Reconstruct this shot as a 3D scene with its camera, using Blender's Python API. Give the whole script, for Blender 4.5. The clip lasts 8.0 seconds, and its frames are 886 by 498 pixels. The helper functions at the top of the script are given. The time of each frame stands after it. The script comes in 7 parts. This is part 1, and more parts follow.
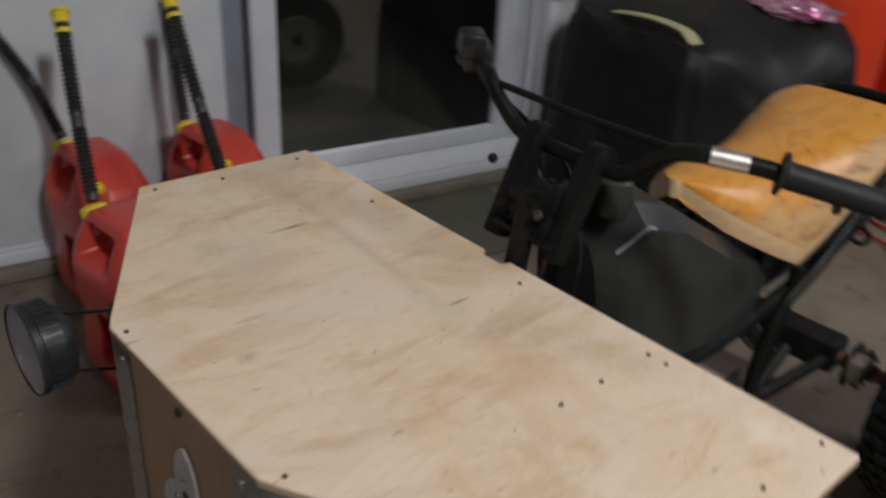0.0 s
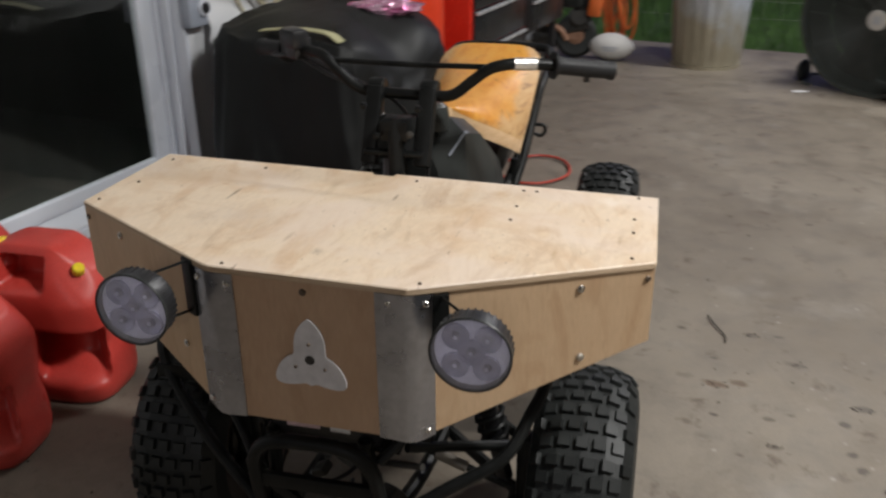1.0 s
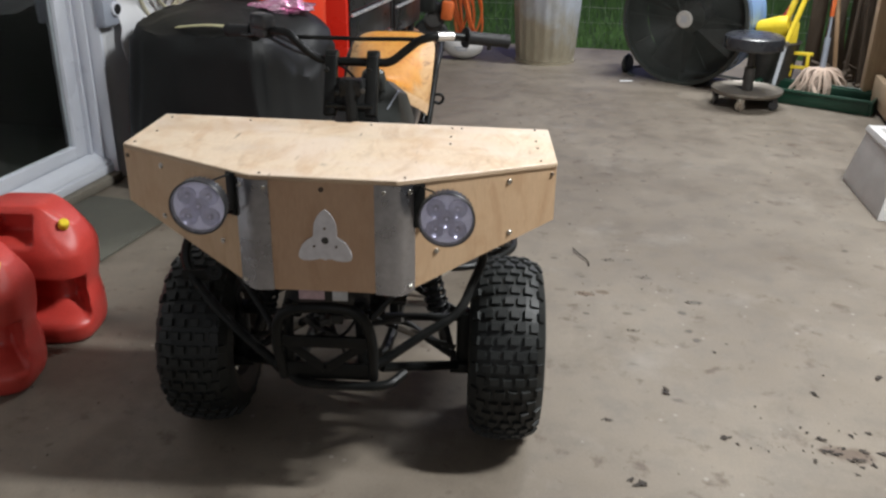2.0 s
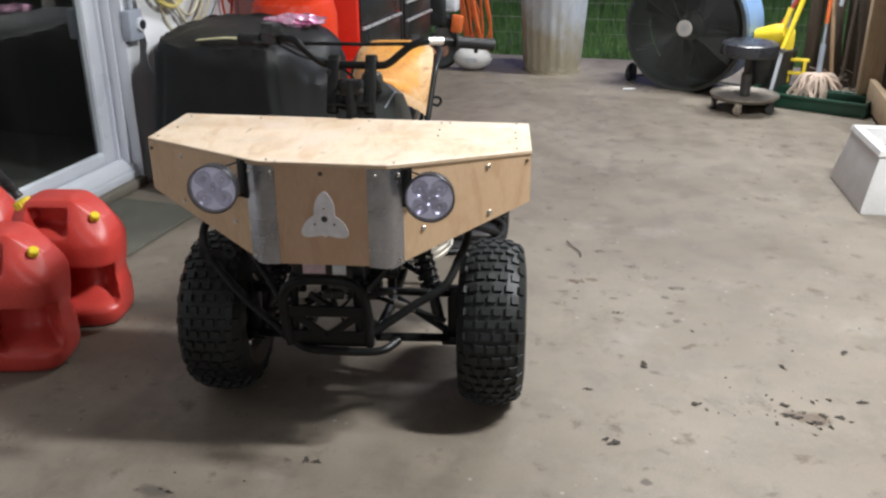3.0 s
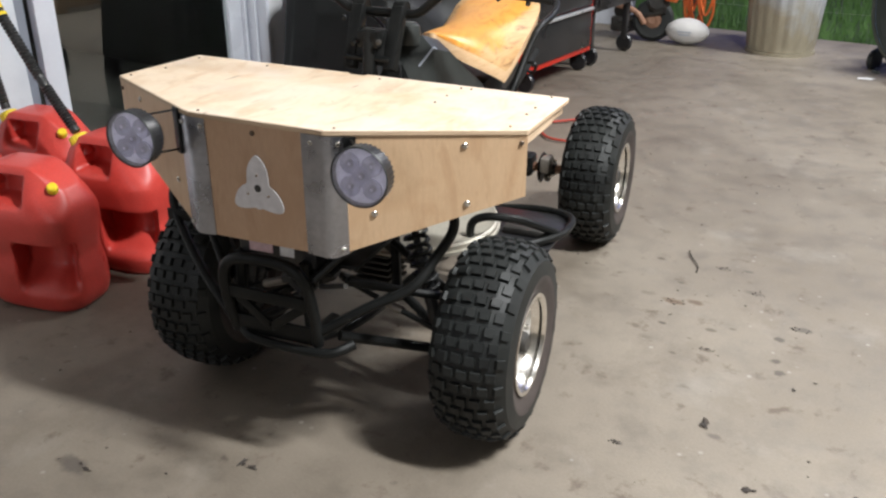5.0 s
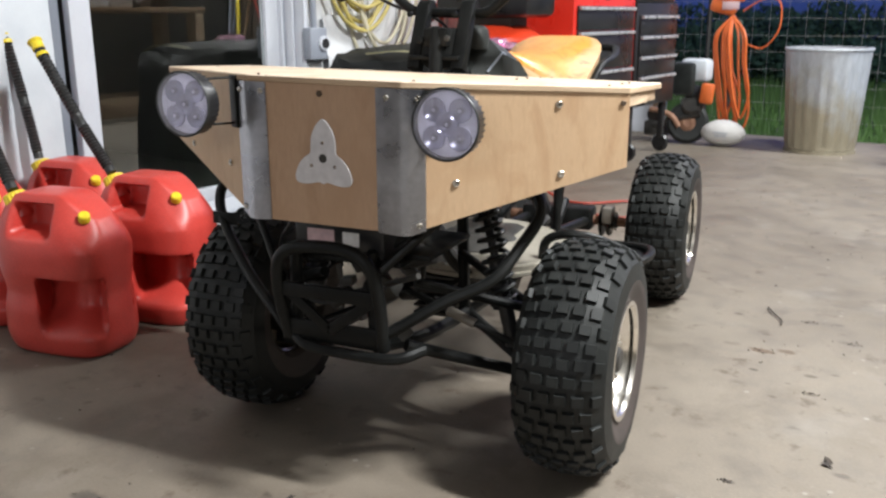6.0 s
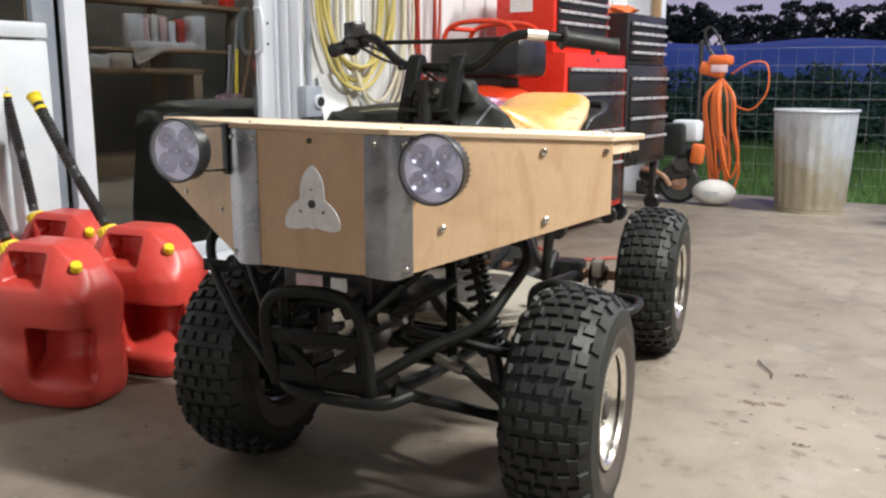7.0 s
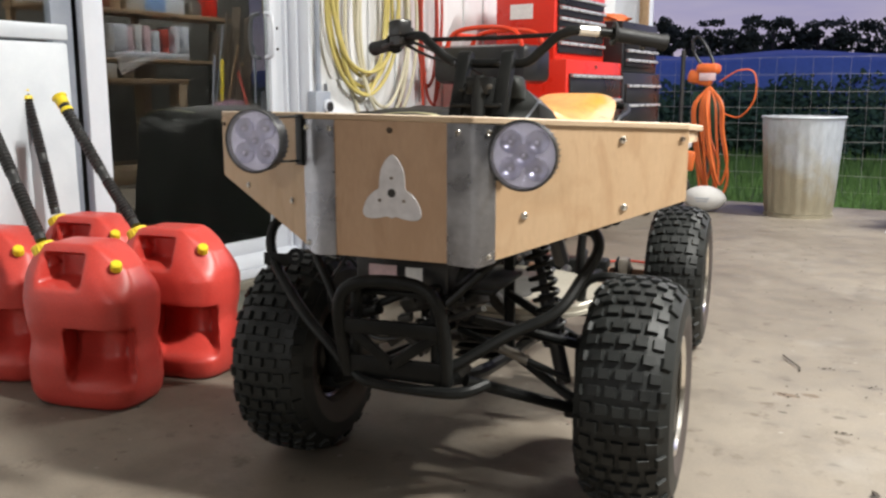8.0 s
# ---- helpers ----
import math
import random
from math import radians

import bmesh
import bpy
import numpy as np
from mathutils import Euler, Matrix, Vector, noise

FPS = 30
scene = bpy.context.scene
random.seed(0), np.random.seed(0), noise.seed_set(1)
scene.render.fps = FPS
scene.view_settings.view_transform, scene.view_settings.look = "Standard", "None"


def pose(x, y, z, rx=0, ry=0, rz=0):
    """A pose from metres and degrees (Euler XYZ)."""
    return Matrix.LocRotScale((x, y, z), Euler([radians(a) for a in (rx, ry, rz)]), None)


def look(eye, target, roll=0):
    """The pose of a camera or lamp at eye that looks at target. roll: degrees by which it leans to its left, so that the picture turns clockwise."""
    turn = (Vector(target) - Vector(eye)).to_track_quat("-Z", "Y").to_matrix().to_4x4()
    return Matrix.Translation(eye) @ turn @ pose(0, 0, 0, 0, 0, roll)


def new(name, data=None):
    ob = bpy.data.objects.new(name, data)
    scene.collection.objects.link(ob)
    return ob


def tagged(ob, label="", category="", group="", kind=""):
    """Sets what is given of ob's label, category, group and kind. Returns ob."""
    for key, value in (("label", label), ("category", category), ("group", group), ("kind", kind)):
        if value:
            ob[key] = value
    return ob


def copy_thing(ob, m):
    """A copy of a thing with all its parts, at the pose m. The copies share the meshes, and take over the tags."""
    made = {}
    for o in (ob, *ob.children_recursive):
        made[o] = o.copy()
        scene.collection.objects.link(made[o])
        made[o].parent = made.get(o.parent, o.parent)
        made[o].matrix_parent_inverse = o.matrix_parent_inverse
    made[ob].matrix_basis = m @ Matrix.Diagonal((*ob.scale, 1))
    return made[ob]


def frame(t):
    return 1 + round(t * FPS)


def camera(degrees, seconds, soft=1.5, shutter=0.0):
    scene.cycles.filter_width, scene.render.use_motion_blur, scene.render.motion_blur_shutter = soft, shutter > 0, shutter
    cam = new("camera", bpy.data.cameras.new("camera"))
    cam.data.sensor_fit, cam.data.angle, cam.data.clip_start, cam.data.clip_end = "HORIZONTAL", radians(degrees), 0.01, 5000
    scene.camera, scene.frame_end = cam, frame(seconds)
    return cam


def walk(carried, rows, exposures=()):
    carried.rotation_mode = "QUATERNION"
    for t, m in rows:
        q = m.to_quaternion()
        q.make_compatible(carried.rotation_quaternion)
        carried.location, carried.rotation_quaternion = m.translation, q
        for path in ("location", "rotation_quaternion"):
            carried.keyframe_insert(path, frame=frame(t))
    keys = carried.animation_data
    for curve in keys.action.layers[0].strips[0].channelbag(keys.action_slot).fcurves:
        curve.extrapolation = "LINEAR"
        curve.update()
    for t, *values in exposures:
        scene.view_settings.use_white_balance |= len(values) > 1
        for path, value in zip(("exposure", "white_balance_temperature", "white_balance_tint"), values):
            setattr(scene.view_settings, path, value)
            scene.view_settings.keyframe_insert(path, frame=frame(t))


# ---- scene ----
cam = camera(53.3, 8.0, soft=2.35, shutter=0.38)
PATH = [
    (0, (0.692, -0.3, 1.358), (-0.577, 0.925, 0.415), 3.2),
    (0.3, (0.656, -0.556, 1.372), (-0.316, 0.921, 0.438), 1.1),
    (0.5, (0.6, -0.731, 1.357), (-0.18, 0.88, 0.465), 2.4),
    (1, (0.462, -1.044, 1.352), (0.029, 0.723, 0.522), -0.4),
    (1.3, (0.388, -1.239, 1.372), (0.151, 0.583, 0.581), -2.3),
    (1.5, (0.367, -1.371, 1.377), (0.173, 0.452, 0.578), -2.3),
    (2, (0.322, -1.677, 1.383), (0.24, 0.154, 0.581), 0.9),
    (2.2, (0.343, -1.75, 1.375), (0.247, 0.079, 0.571), 0.6),
    (3.3, (0.446, -1.943, 1.398), (0.283, -0.082, 0.683), -0.5),
    (3.5, (0.465, -1.923, 1.373), (0.279, -0.052, 0.693), -0.6),
    (4, (0.553, -1.681, 1.318), (0.351, 0.158, 0.558), -0.2),
    (4.5, (0.768, -1.458, 1.285), (0.444, 0.331, 0.452), -0.8),
    (4.8, (0.953, -1.417, 1.283), (0.311, 0.285, 0.452), -0.9),
    (5, (0.958, -1.367, 1.266), (0.265, 0.318, 0.441), 0.1),
    (5.2, (0.942, -1.340, 1.229), (0.226, 0.343, 0.420), -0.5),
    (6.3, (0.773, -1.313, 0.843), (0.006, 0.485, 0.418), 0.2),
    (6.5, (0.799, -1.333, 0.85), (0.032, 0.468, 0.443), 0.2),
    (7, (0.82, -1.329, 0.873), (0.05, 0.478, 0.497), 0.1),
    (7.5, (0.76, -1.384, 0.847), (0.059, 0.455, 0.493), -0.0),
    (8, (0.642, -1.424, 0.83), (-0.06, 0.417, 0.485), 0.0),
]
EXPOSURES = [(0.0, -1.14, 6450, 11), (0.3, -0.72, 6450, 11), (0.5, -0.66, 6450, 10), (1.0, -0.52, 6450, 10), (1.5, -0.26, 6300, 10), (2.0, -0.11, 6220, 9), (3.5, 0.26, 6150, 9), (4.5, 0.22, 6200, 9), (5.0, 0.36, 6230, 9), (6.5, 0.60, 6250, 8), (7.0, 0.65, 6500, 8), (7.5, 0.66, 6600, 8), (8.0, 0.63, 6620, 8)]
walk(cam, [(t, look(eye, target, roll)) for t, eye, target, roll in PATH], exposures=EXPOSURES)

# ---- light ----
world = bpy.data.worlds.new("dusk")
scene.world = world
world.use_nodes = True
wn, wl = world.node_tree.nodes, world.node_tree.links
wn.clear()
sky = wn.new("ShaderNodeTexSky")
sky.sky_type, sky.sun_disc = "NISHITA", False
sky.sun_elevation, sky.sun_rotation = radians(2.0), radians(115)
tint = wn.new("ShaderNodeMixRGB")
tint.blend_type = "MIX"
tint.inputs[0].default_value = 0.93
where, split = wn.new("ShaderNodeTexCoord"), wn.new("ShaderNodeSeparateXYZ")
wl.new(where.outputs["Generated"], split.inputs[0])
cloud = wn.new("ShaderNodeTexNoise")
cloud.inputs["Scale"].default_value, cloud.inputs["Detail"].default_value = 7.0, 5
stretch_ = wn.new("ShaderNodeMapping")
stretch_.inputs["Scale"].default_value = (1, 1, 5)
wl.new(where.outputs["Generated"], stretch_.inputs["Vector"])
wl.new(stretch_.outputs["Vector"], cloud.inputs["Vector"])
lift = wn.new("ShaderNodeMath")
lift.operation = "MULTIPLY_ADD"
lift.inputs[1].default_value = 0.16
wl.new(cloud.outputs["Fac"], lift.inputs[0])
wl.new(split.outputs["Z"], lift.inputs[2])
dusk = wn.new("ShaderNodeValToRGB")
de = dusk.color_ramp.elements
de[0].position, de[0].color = 0.12, (0.74, 0.68, 0.98, 1)
de[1].position, de[1].color = 0.22, (0.39, 0.385, 0.88, 1)
wl.new(lift.outputs[0], dusk.inputs["Fac"])
wl.new(dusk.outputs["Color"], tint.inputs[2])
back = wn.new("ShaderNodeBackground")
back.inputs["Strength"].default_value = 0.37
wout = wn.new("ShaderNodeOutputWorld")
wl.new(sky.outputs[0], tint.inputs[1])
wl.new(tint.outputs[0], back.inputs["Color"])
wl.new(back.outputs[0], wout.inputs["Surface"])


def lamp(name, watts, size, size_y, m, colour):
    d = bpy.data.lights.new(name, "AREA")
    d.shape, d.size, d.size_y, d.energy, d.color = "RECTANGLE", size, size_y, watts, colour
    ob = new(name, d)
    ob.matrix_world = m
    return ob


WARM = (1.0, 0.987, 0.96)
lamp("shop_light", 272, 0.9, 0.20, pose(2.45, 0.0, 3.6, 0, 0, -6), WARM)
lamp("shop_light", 190, 1.7, 0.16, pose(2.4, 4.4, 3.6, 0, 0, -6), WARM)
# Fill lamp added behind the camera to brighten the sides that face it.
lamp("fill_light", 31, 1.0, 0.16, pose(0.6, -6.0, 2.5, 72, 0, -4), WARM)

# ---- materials ----


def nodes_of(name):
    m = bpy.data.materials.new(name)
    m.use_nodes = True
    nt = m.node_tree
    return m, nt.nodes, nt.links, nt.nodes["Principled BSDF"]


def coords(n, l, stretch=(1, 1, 1), shift=(0, 0, 0)):
    tc, mp = n.new("ShaderNodeTexCoord"), n.new("ShaderNodeMapping")
    mp.inputs["Scale"].default_value = stretch
    mp.inputs["Location"].default_value = shift
    l.new(tc.outputs["Object"], mp.inputs["Vector"])
    return mp.outputs["Vector"]


def noise_tex(n, l, vec, scale, detail=4, rough=0.55, warp=0.0):
    t = n.new("ShaderNodeTexNoise")
    t.inputs["Scale"].default_value, t.inputs["Detail"].default_value = scale, detail
    t.inputs["Roughness"].default_value, t.inputs["Distortion"].default_value = rough, warp
    l.new(vec, t.inputs["Vector"])
    return t.outputs["Fac"]


def ramp(n, l, fac, stops):
    r = n.new("ShaderNodeValToRGB")
    e = r.color_ramp.elements
    while len(e) < len(stops):
        e.new(0.5)
    for k, (p, c) in zip(e, stops):
        k.position = p
        k.color = (*c, 1) if len(c) == 3 else c
    l.new(fac, r.inputs["Fac"])
    return r.outputs["Color"]


def grey(v):
    return (v, v, v)


def mixed(n, l, mode, fac, a, b):
    m = n.new("ShaderNodeMixRGB")
    m.blend_type = mode
    for i, v in ((0, fac), (1, a), (2, b)):
        if hasattr(v, "is_linked"):
            l.new(v, m.inputs[i])
        else:
            m.inputs[i].default_value = v if i == 0 else (*v, 1)
    return m.outputs[0]


def bumped(n, l, bsdf, height, strength, dist):
    b = n.new("ShaderNodeBump")
    b.inputs["Strength"].default_value, b.inputs["Distance"].default_value = strength, dist
    l.new(height, b.inputs["Height"])
    l.new(b.outputs["Normal"], bsdf.inputs["Normal"])


def surface(name, c1, c2, scale=8, rough=0.5, metal=0.0, fine=120, bump=0.1, dist=0.001, spread=0.12, coat=0.0, stretch=(1, 1, 1), gloss=0.5, mottle=0.5):
    m, n, l, b = nodes_of(name)
    v = coords(n, l, stretch)
    big, small = noise_tex(n, l, v, scale, 5), noise_tex(n, l, v, fine, 3)
    col = ramp(n, l, big, [(0.3, c1), (0.7, c2)])
    col = mixed(n, l, "MULTIPLY", mottle, col, ramp(n, l, small, [(0.25, grey(0.72)), (0.75, grey(1.15))]))
    l.new(col, b.inputs["Base Color"])
    l.new(ramp(n, l, big, [(0.2, grey(max(0.02, rough - spread))), (0.8, grey(min(1, rough + spread)))]), b.inputs["Roughness"])
    b.inputs["Metallic"].default_value = metal
    b.inputs["Specular IOR Level"].default_value = gloss
    b.inputs["Coat Weight"].default_value = coat
    bumped(n, l, b, small, bump, dist)
    return m


def round_patch(n, l, x, y, wx, wy, ragged):
    """Grows from the middle of an oval patch outwards, with a ragged edge."""
    shift = n.new("ShaderNodeMapping")
    shift.inputs["Location"].default_value = (-x / wx, -y / wy, 0)
    shift.inputs["Scale"].default_value = (1 / wx, 1 / wy, 0)
    l.new(coords(n, l), shift.inputs["Vector"])
    ln = n.new("ShaderNodeVectorMath")
    ln.operation = "LENGTH"
    l.new(shift.outputs[0], ln.inputs[0])
    return mixed(n, l, "ADD", 1.0, ln.outputs["Value"], ragged)


def plywood(name, pale, mid, dark, stretch, rough=0.55, coat=0.0, worn=0.0, marks=()):
    m, n, l, b = nodes_of(name)
    v = coords(n, l, stretch)
    v2 = coords(n, l, (1, 1, 1), (3.1, 1.7, 0.4))
    wide = noise_tex(n, l, v, 5.0, 5, 0.6, 1.6)
    grain = noise_tex(n, l, v, 60, 6, 0.7, 0.4)
    blot = noise_tex(n, l, v2, 5, 5, 0.6, 1.2)
    streak = noise_tex(n, l, v, 9, 4, 0.55, 1.2)
    col = ramp(n, l, wide, [(0.3, mid), (0.5, pale), (0.68, pale), (0.82, mid)])
    col = mixed(n, l, "MULTIPLY", 0.45, col, ramp(n, l, grain, [(0.3, grey(0.8)), (0.7, grey(1.08))]))
    col = mixed(n, l, "MIX", ramp(n, l, blot, [(0.50, grey(0)), (0.66, grey(0.65))]), col, mid)
    col = mixed(n, l, "MIX", ramp(n, l, streak, [(0.62, grey(0)), (0.78, grey(0.5))]), col, dark)
    if worn:
        bleach = noise_tex(n, l, coords(n, l, (1, 1, 1), (0.4, 2.3, 0)), 3.2, 5, 0.62, 0.6)
        col = mixed(n, l, "MIX", ramp(n, l, bleach, [(0.50, grey(0)), (0.60, grey(worn))]), col, (0.72, 0.60, 0.50))
        tick = noise_tex(n, l, coords(n, l, (stretch[0] * 1.5, stretch[1] * 1.5, 1), (5.0, 0.7, 0)), 26, 3, 0.5, 0.5)
        col = mixed(n, l, "MIX", ramp(n, l, tick, [(0.69, grey(0)), (0.75, grey(worn))]), col, (0.20, 0.12, 0.07))
        ring = noise_tex(n, l, coords(n, l, (1.6, 0.6, 1), (9.0, 3.0, 0)), 4.0, 6, 0.70, 1.3)
        col = mixed(n, l, "MIX", ramp(n, l, ring, [(0.54, grey(0)), (0.64, grey(worn * 0.6)), (0.74, grey(worn * 0.15))]), col, mixed(n, l, "MULTIPLY", 0.5, mid, dark))
    ragged = noise_tex(n, l, coords(n, l, (1.6, 0.7, 1), (4.0, 1.0, 0)), 24, 5, 0.65, 0.8) if marks else None
    for x, y, wx, wy, tone, much in marks:
        col = mixed(n, l, "MIX", ramp(n, l, round_patch(n, l, x, y, wx, wy, ragged), [(0.55, grey(much)), (1.15, grey(0.0))]), col, tone)
    l.new(col, b.inputs["Base Color"])
    b.inputs["Roughness"].default_value = rough
    b.inputs["Coat Weight"].default_value = coat
    b.inputs["Coat Roughness"].default_value = 0.25
    bumped(n, l, b, grain, 0.12, 0.0008)
    return m


SLAB_AT = pose(0.72, 5.80, 0, 0, 0, -11.0)        # the slab hangs from the middle of its far edge


def concrete():
    m, n, l, b = nodes_of("worn_concrete")
    v = coords(n, l)
    big, mid = noise_tex(n, l, v, 0.9, 6, 0.6, 0.3), noise_tex(n, l, v, 6.5, 7, 0.7, 0.1)
    fine, spots = noise_tex(n, l, v, 150, 4), noise_tex(n, l, v, 2.6, 7, 0.68, 0.25)
    col = ramp(n, l, big, [(0.3, (0.140, 0.115, 0.088)), (0.7, (0.232, 0.199, 0.158))])
    col = mixed(n, l, "MULTIPLY", 0.55, col, ramp(n, l, mid, [(0.3, grey(0.52)), (0.5, grey(0.98)), (0.75, grey(1.2))]))
    col = mixed(n, l, "MIX", ramp(n, l, spots, [(0.53, grey(0)), (0.72, grey(0.55))]), col, (0.105, 0.082, 0.058))
    col = mixed(n, l, "MULTIPLY", 0.35, col, ramp(n, l, fine, [(0.3, grey(0.75)), (0.7, grey(1.1))]))
    vor = n.new("ShaderNodeTexVoronoi")
    vor.inputs["Scale"].default_value = 4.2
    l.new(v, vor.inputs["Vector"])
    patch = noise_tex(n, l, v, 30, 4)
    dots = mixed(n, l, "ADD", 0.16, vor.outputs["Distance"], patch)
    col = mixed(n, l, "MIX", ramp(n, l, dots, [(0.115, grey(0.75)), (0.15, grey(0))]), col, (0.055, 0.042, 0.032))
    smudge = noise_tex(n, l, coords(n, l, (1, 1, 1), (5.3, 2.2, 0)), 9.5, 6, 0.68, 0.2)
    col = mixed(n, l, "MIX", ramp(n, l, smudge, [(0.58, grey(0)), (0.68, grey(0.75))]), col, (0.088, 0.062, 0.043))
    pale = noise_tex(n, l, coords(n, l, (1, 1, 1), (1.3, 7.2, 0)), 3.0, 7, 0.68, 0.2)
    col = mixed(n, l, "MIX", ramp(n, l, pale, [(0.56, grey(0)), (0.75, grey(0.45))]), col, (0.29, 0.265, 0.23))
    flecks = n.new("ShaderNodeTexVoronoi")
    flecks.inputs["Scale"].default_value = 26
    l.new(v, flecks.inputs["Vector"])
    pick = ramp(n, l, flecks.outputs["Color"], [(0.80, grey(0)), (0.84, grey(1))])
    spot = ramp(n, l, flecks.outputs["Distance"], [(0.10, grey(0.55)), (0.20, grey(0))])
    col = mixed(n, l, "MIX", mixed(n, l, "MULTIPLY", 1.0, pick, spot), col, (0.34, 0.32, 0.29))
    ragged = noise_tex(n, l, v, 22, 4, 0.6)
    away = SLAB_AT.inverted()
    for x, y, size, tone in ((0.70, 1.13, 0.075, (0.10, 0.060, 0.034)), (1.075, 1.09, 0.06, (0.085, 0.07, 0.055)), (0.815, 1.43, 0.055, (0.10, 0.08, 0.062)), (0.925, 1.28, 0.065, (0.10, 0.08, 0.062)), (0.83, 0.87, 0.05, (0.09, 0.07, 0.05)), (0.69, 0.36, 0.03, (0.07, 0.055, 0.045)), (1.29, 0.25, 0.15, (0.10, 0.07, 0.05)), (-0.43, -0.19, 0.10, (0.085, 0.072, 0.06)),
                          (0.76, 1.15, 0.06, (0.11, 0.075, 0.05)), (0.70, 1.27, 0.030, (0.075, 0.06, 0.045)), (0.61, 1.43, 0.035, (0.08, 0.06, 0.045)), (0.895, 1.435, 0.035, (0.09, 0.075, 0.06)), (0.89, 1.63, 0.05, (0.12, 0.10, 0.08)), (0.69, 0.98, 0.028, (0.06, 0.045, 0.035)),
                          (0.83, 0.99, 0.035, (0.10, 0.08, 0.06)), (0.885, 1.02, 0.035, (0.10, 0.08, 0.06)), (0.775, 0.92, 0.025, (0.10, 0.08, 0.06)), (0.745, 0.82, 0.028, (0.10, 0.075, 0.055)), (0.66, 0.88, 0.05, (0.14, 0.115, 0.09)), (0.61, 1.16, 0.06, (0.14, 0.115, 0.09)), (1.11, 1.25, 0.035, (0.10, 0.08, 0.06)), (0.90, 0.47, 0.04, (0.10, 0.08, 0.065)), (0.80, 0.66, 0.05, (0.12, 0.10, 0.08)), (0.45, 1.87, 0.05, (0.11, 0.085, 0.06))):
        c = away @ Vector((x, y, 0))
        rim_ = round_patch(n, l, c.x, c.y, size, size * 0.6, ragged)
        col = mixed(n, l, "MIX", ramp(n, l, rim_, [(0.72, grey(0.85)), (1.15, grey(0.0))]), col, tone)
    l.new(col, b.inputs["Base Color"])
    l.new(ramp(n, l, mid, [(0.3, grey(0.5)), (0.7, grey(0.78))]), b.inputs["Roughness"])
    bumped(n, l, b, fine, 0.25, 0.002)
    return m


def saddle_wood():
    """Orange varnish, worn off to bare wood towards the edges."""
    m, n, l, b = nodes_of("varnished_wood")
    v = coords(n, l, (5.0, 1.6, 3))
    wide, streak = noise_tex(n, l, v, 5, 5, 0.6, 1.6), noise_tex(n, l, v, 9, 4, 0.6, 1.2)
    spots, patchy = noise_tex(n, l, coords(n, l, (1, 1, 1), (2.0, 1.0, 0)), 26, 4, 0.6), noise_tex(n, l, coords(n, l), 18, 5, 0.65, 0.8)
    top = ramp(n, l, wide, [(0.3, (0.52, 0.19, 0.022)), (0.5, (0.64, 0.29, 0.045)), (0.75, (0.66, 0.34, 0.075))])
    top = mixed(n, l, "MIX", ramp(n, l, streak, [(0.60, grey(0)), (0.76, grey(0.55))]), top, (0.22, 0.07, 0.014))
    top = mixed(n, l, "MIX", ramp(n, l, spots, [(0.68, grey(0)), (0.74, grey(0.8))]), top, (0.09, 0.04, 0.015))
    lines = noise_tex(n, l, coords(n, l, (2, 2, 14), (1.0, 0, 0)), 5, 4, 0.6, 0.8)
    bare = ramp(n, l, lines, [(0.36, (0.24, 0.12, 0.05)), (0.46, (0.50, 0.29, 0.12)), (0.66, (0.56, 0.36, 0.17))])
    at = n.new("ShaderNodeAttribute")
    at.attribute_name = "wear"
    worn = mixed(n, l, "ADD", 0.42, at.outputs["Fac"], patchy)
    mask = ramp(n, l, worn, [(0.70, grey(0)), (0.86, grey(1))])
    l.new(mixed(n, l, "MIX", mask, top, bare), b.inputs["Base Color"])
    l.new(ramp(n, l, mask, [(0.0, grey(0.34)), (1.0, grey(0.55))]), b.inputs["Roughness"])
    bumped(n, l, b, streak, 0.15, 0.002)
    return m


def plain_glass(name, colour=(1, 1, 1), rough=0.0, clear=1.0):
    m, n, l, b = nodes_of(name)
    b.inputs["Base Color"].default_value = (*colour, 1)
    b.inputs["Roughness"].default_value = rough
    b.inputs["Transmission Weight"].default_value = clear
    b.inputs["IOR"].default_value = 1.45
    return m


PLY_LID = plywood("pale_plywood", (0.73, 0.590, 0.440), (0.63, 0.455, 0.300), (0.40, 0.27, 0.165), (2.4, 0.75, 1), 0.48, 0.0, 0.58, (
    (-0.20, 0.21, 0.17, 0.13, (0.60, 0.50, 0.41), 0.5), (0.15, 0.335, 0.09, 0.07, (0.62, 0.44, 0.27), 0.55), (-0.10, 0.40, 0.024, 0.12, (0.47, 0.34, 0.21), 0.55),
    (0.207, 0.448, 0.045, 0.045, (0.60, 0.41, 0.23), 0.6), (0.405, 0.455, 0.060, 0.080, (0.80, 0.70, 0.59), 0.75), (0.306, 0.28, 0.065, 0.065, (0.55, 0.375, 0.225), 0.8), (0.310, 0.27, 0.030, 0.034, (0.72, 0.57, 0.41), 0.85),
    (-0.256, 0.313, 0.0085, 0.070, (0.20, 0.14, 0.09), 0.9), (0.028, 0.372, 0.0085, 0.050, (0.24, 0.16, 0.10), 0.85), (-0.013, 0.098, 0.024, 0.032, (0.42, 0.33, 0.25), 0.6), (-0.297, 0.357, 0.018, 0.012, (0.50, 0.28, 0.12), 0.75),
    (0.430, 0.27, 0.011, 0.060, (0.42, 0.28, 0.16), 0.75), (0.335, 0.19, 0.012, 0.060, (0.46, 0.31, 0.18), 0.65), (-0.08, 0.14, 0.011, 0.055, (0.46, 0.34, 0.23), 0.6), (-0.33, 0.26, 0.013, 0.060, (0.48, 0.35, 0.24), 0.55)))
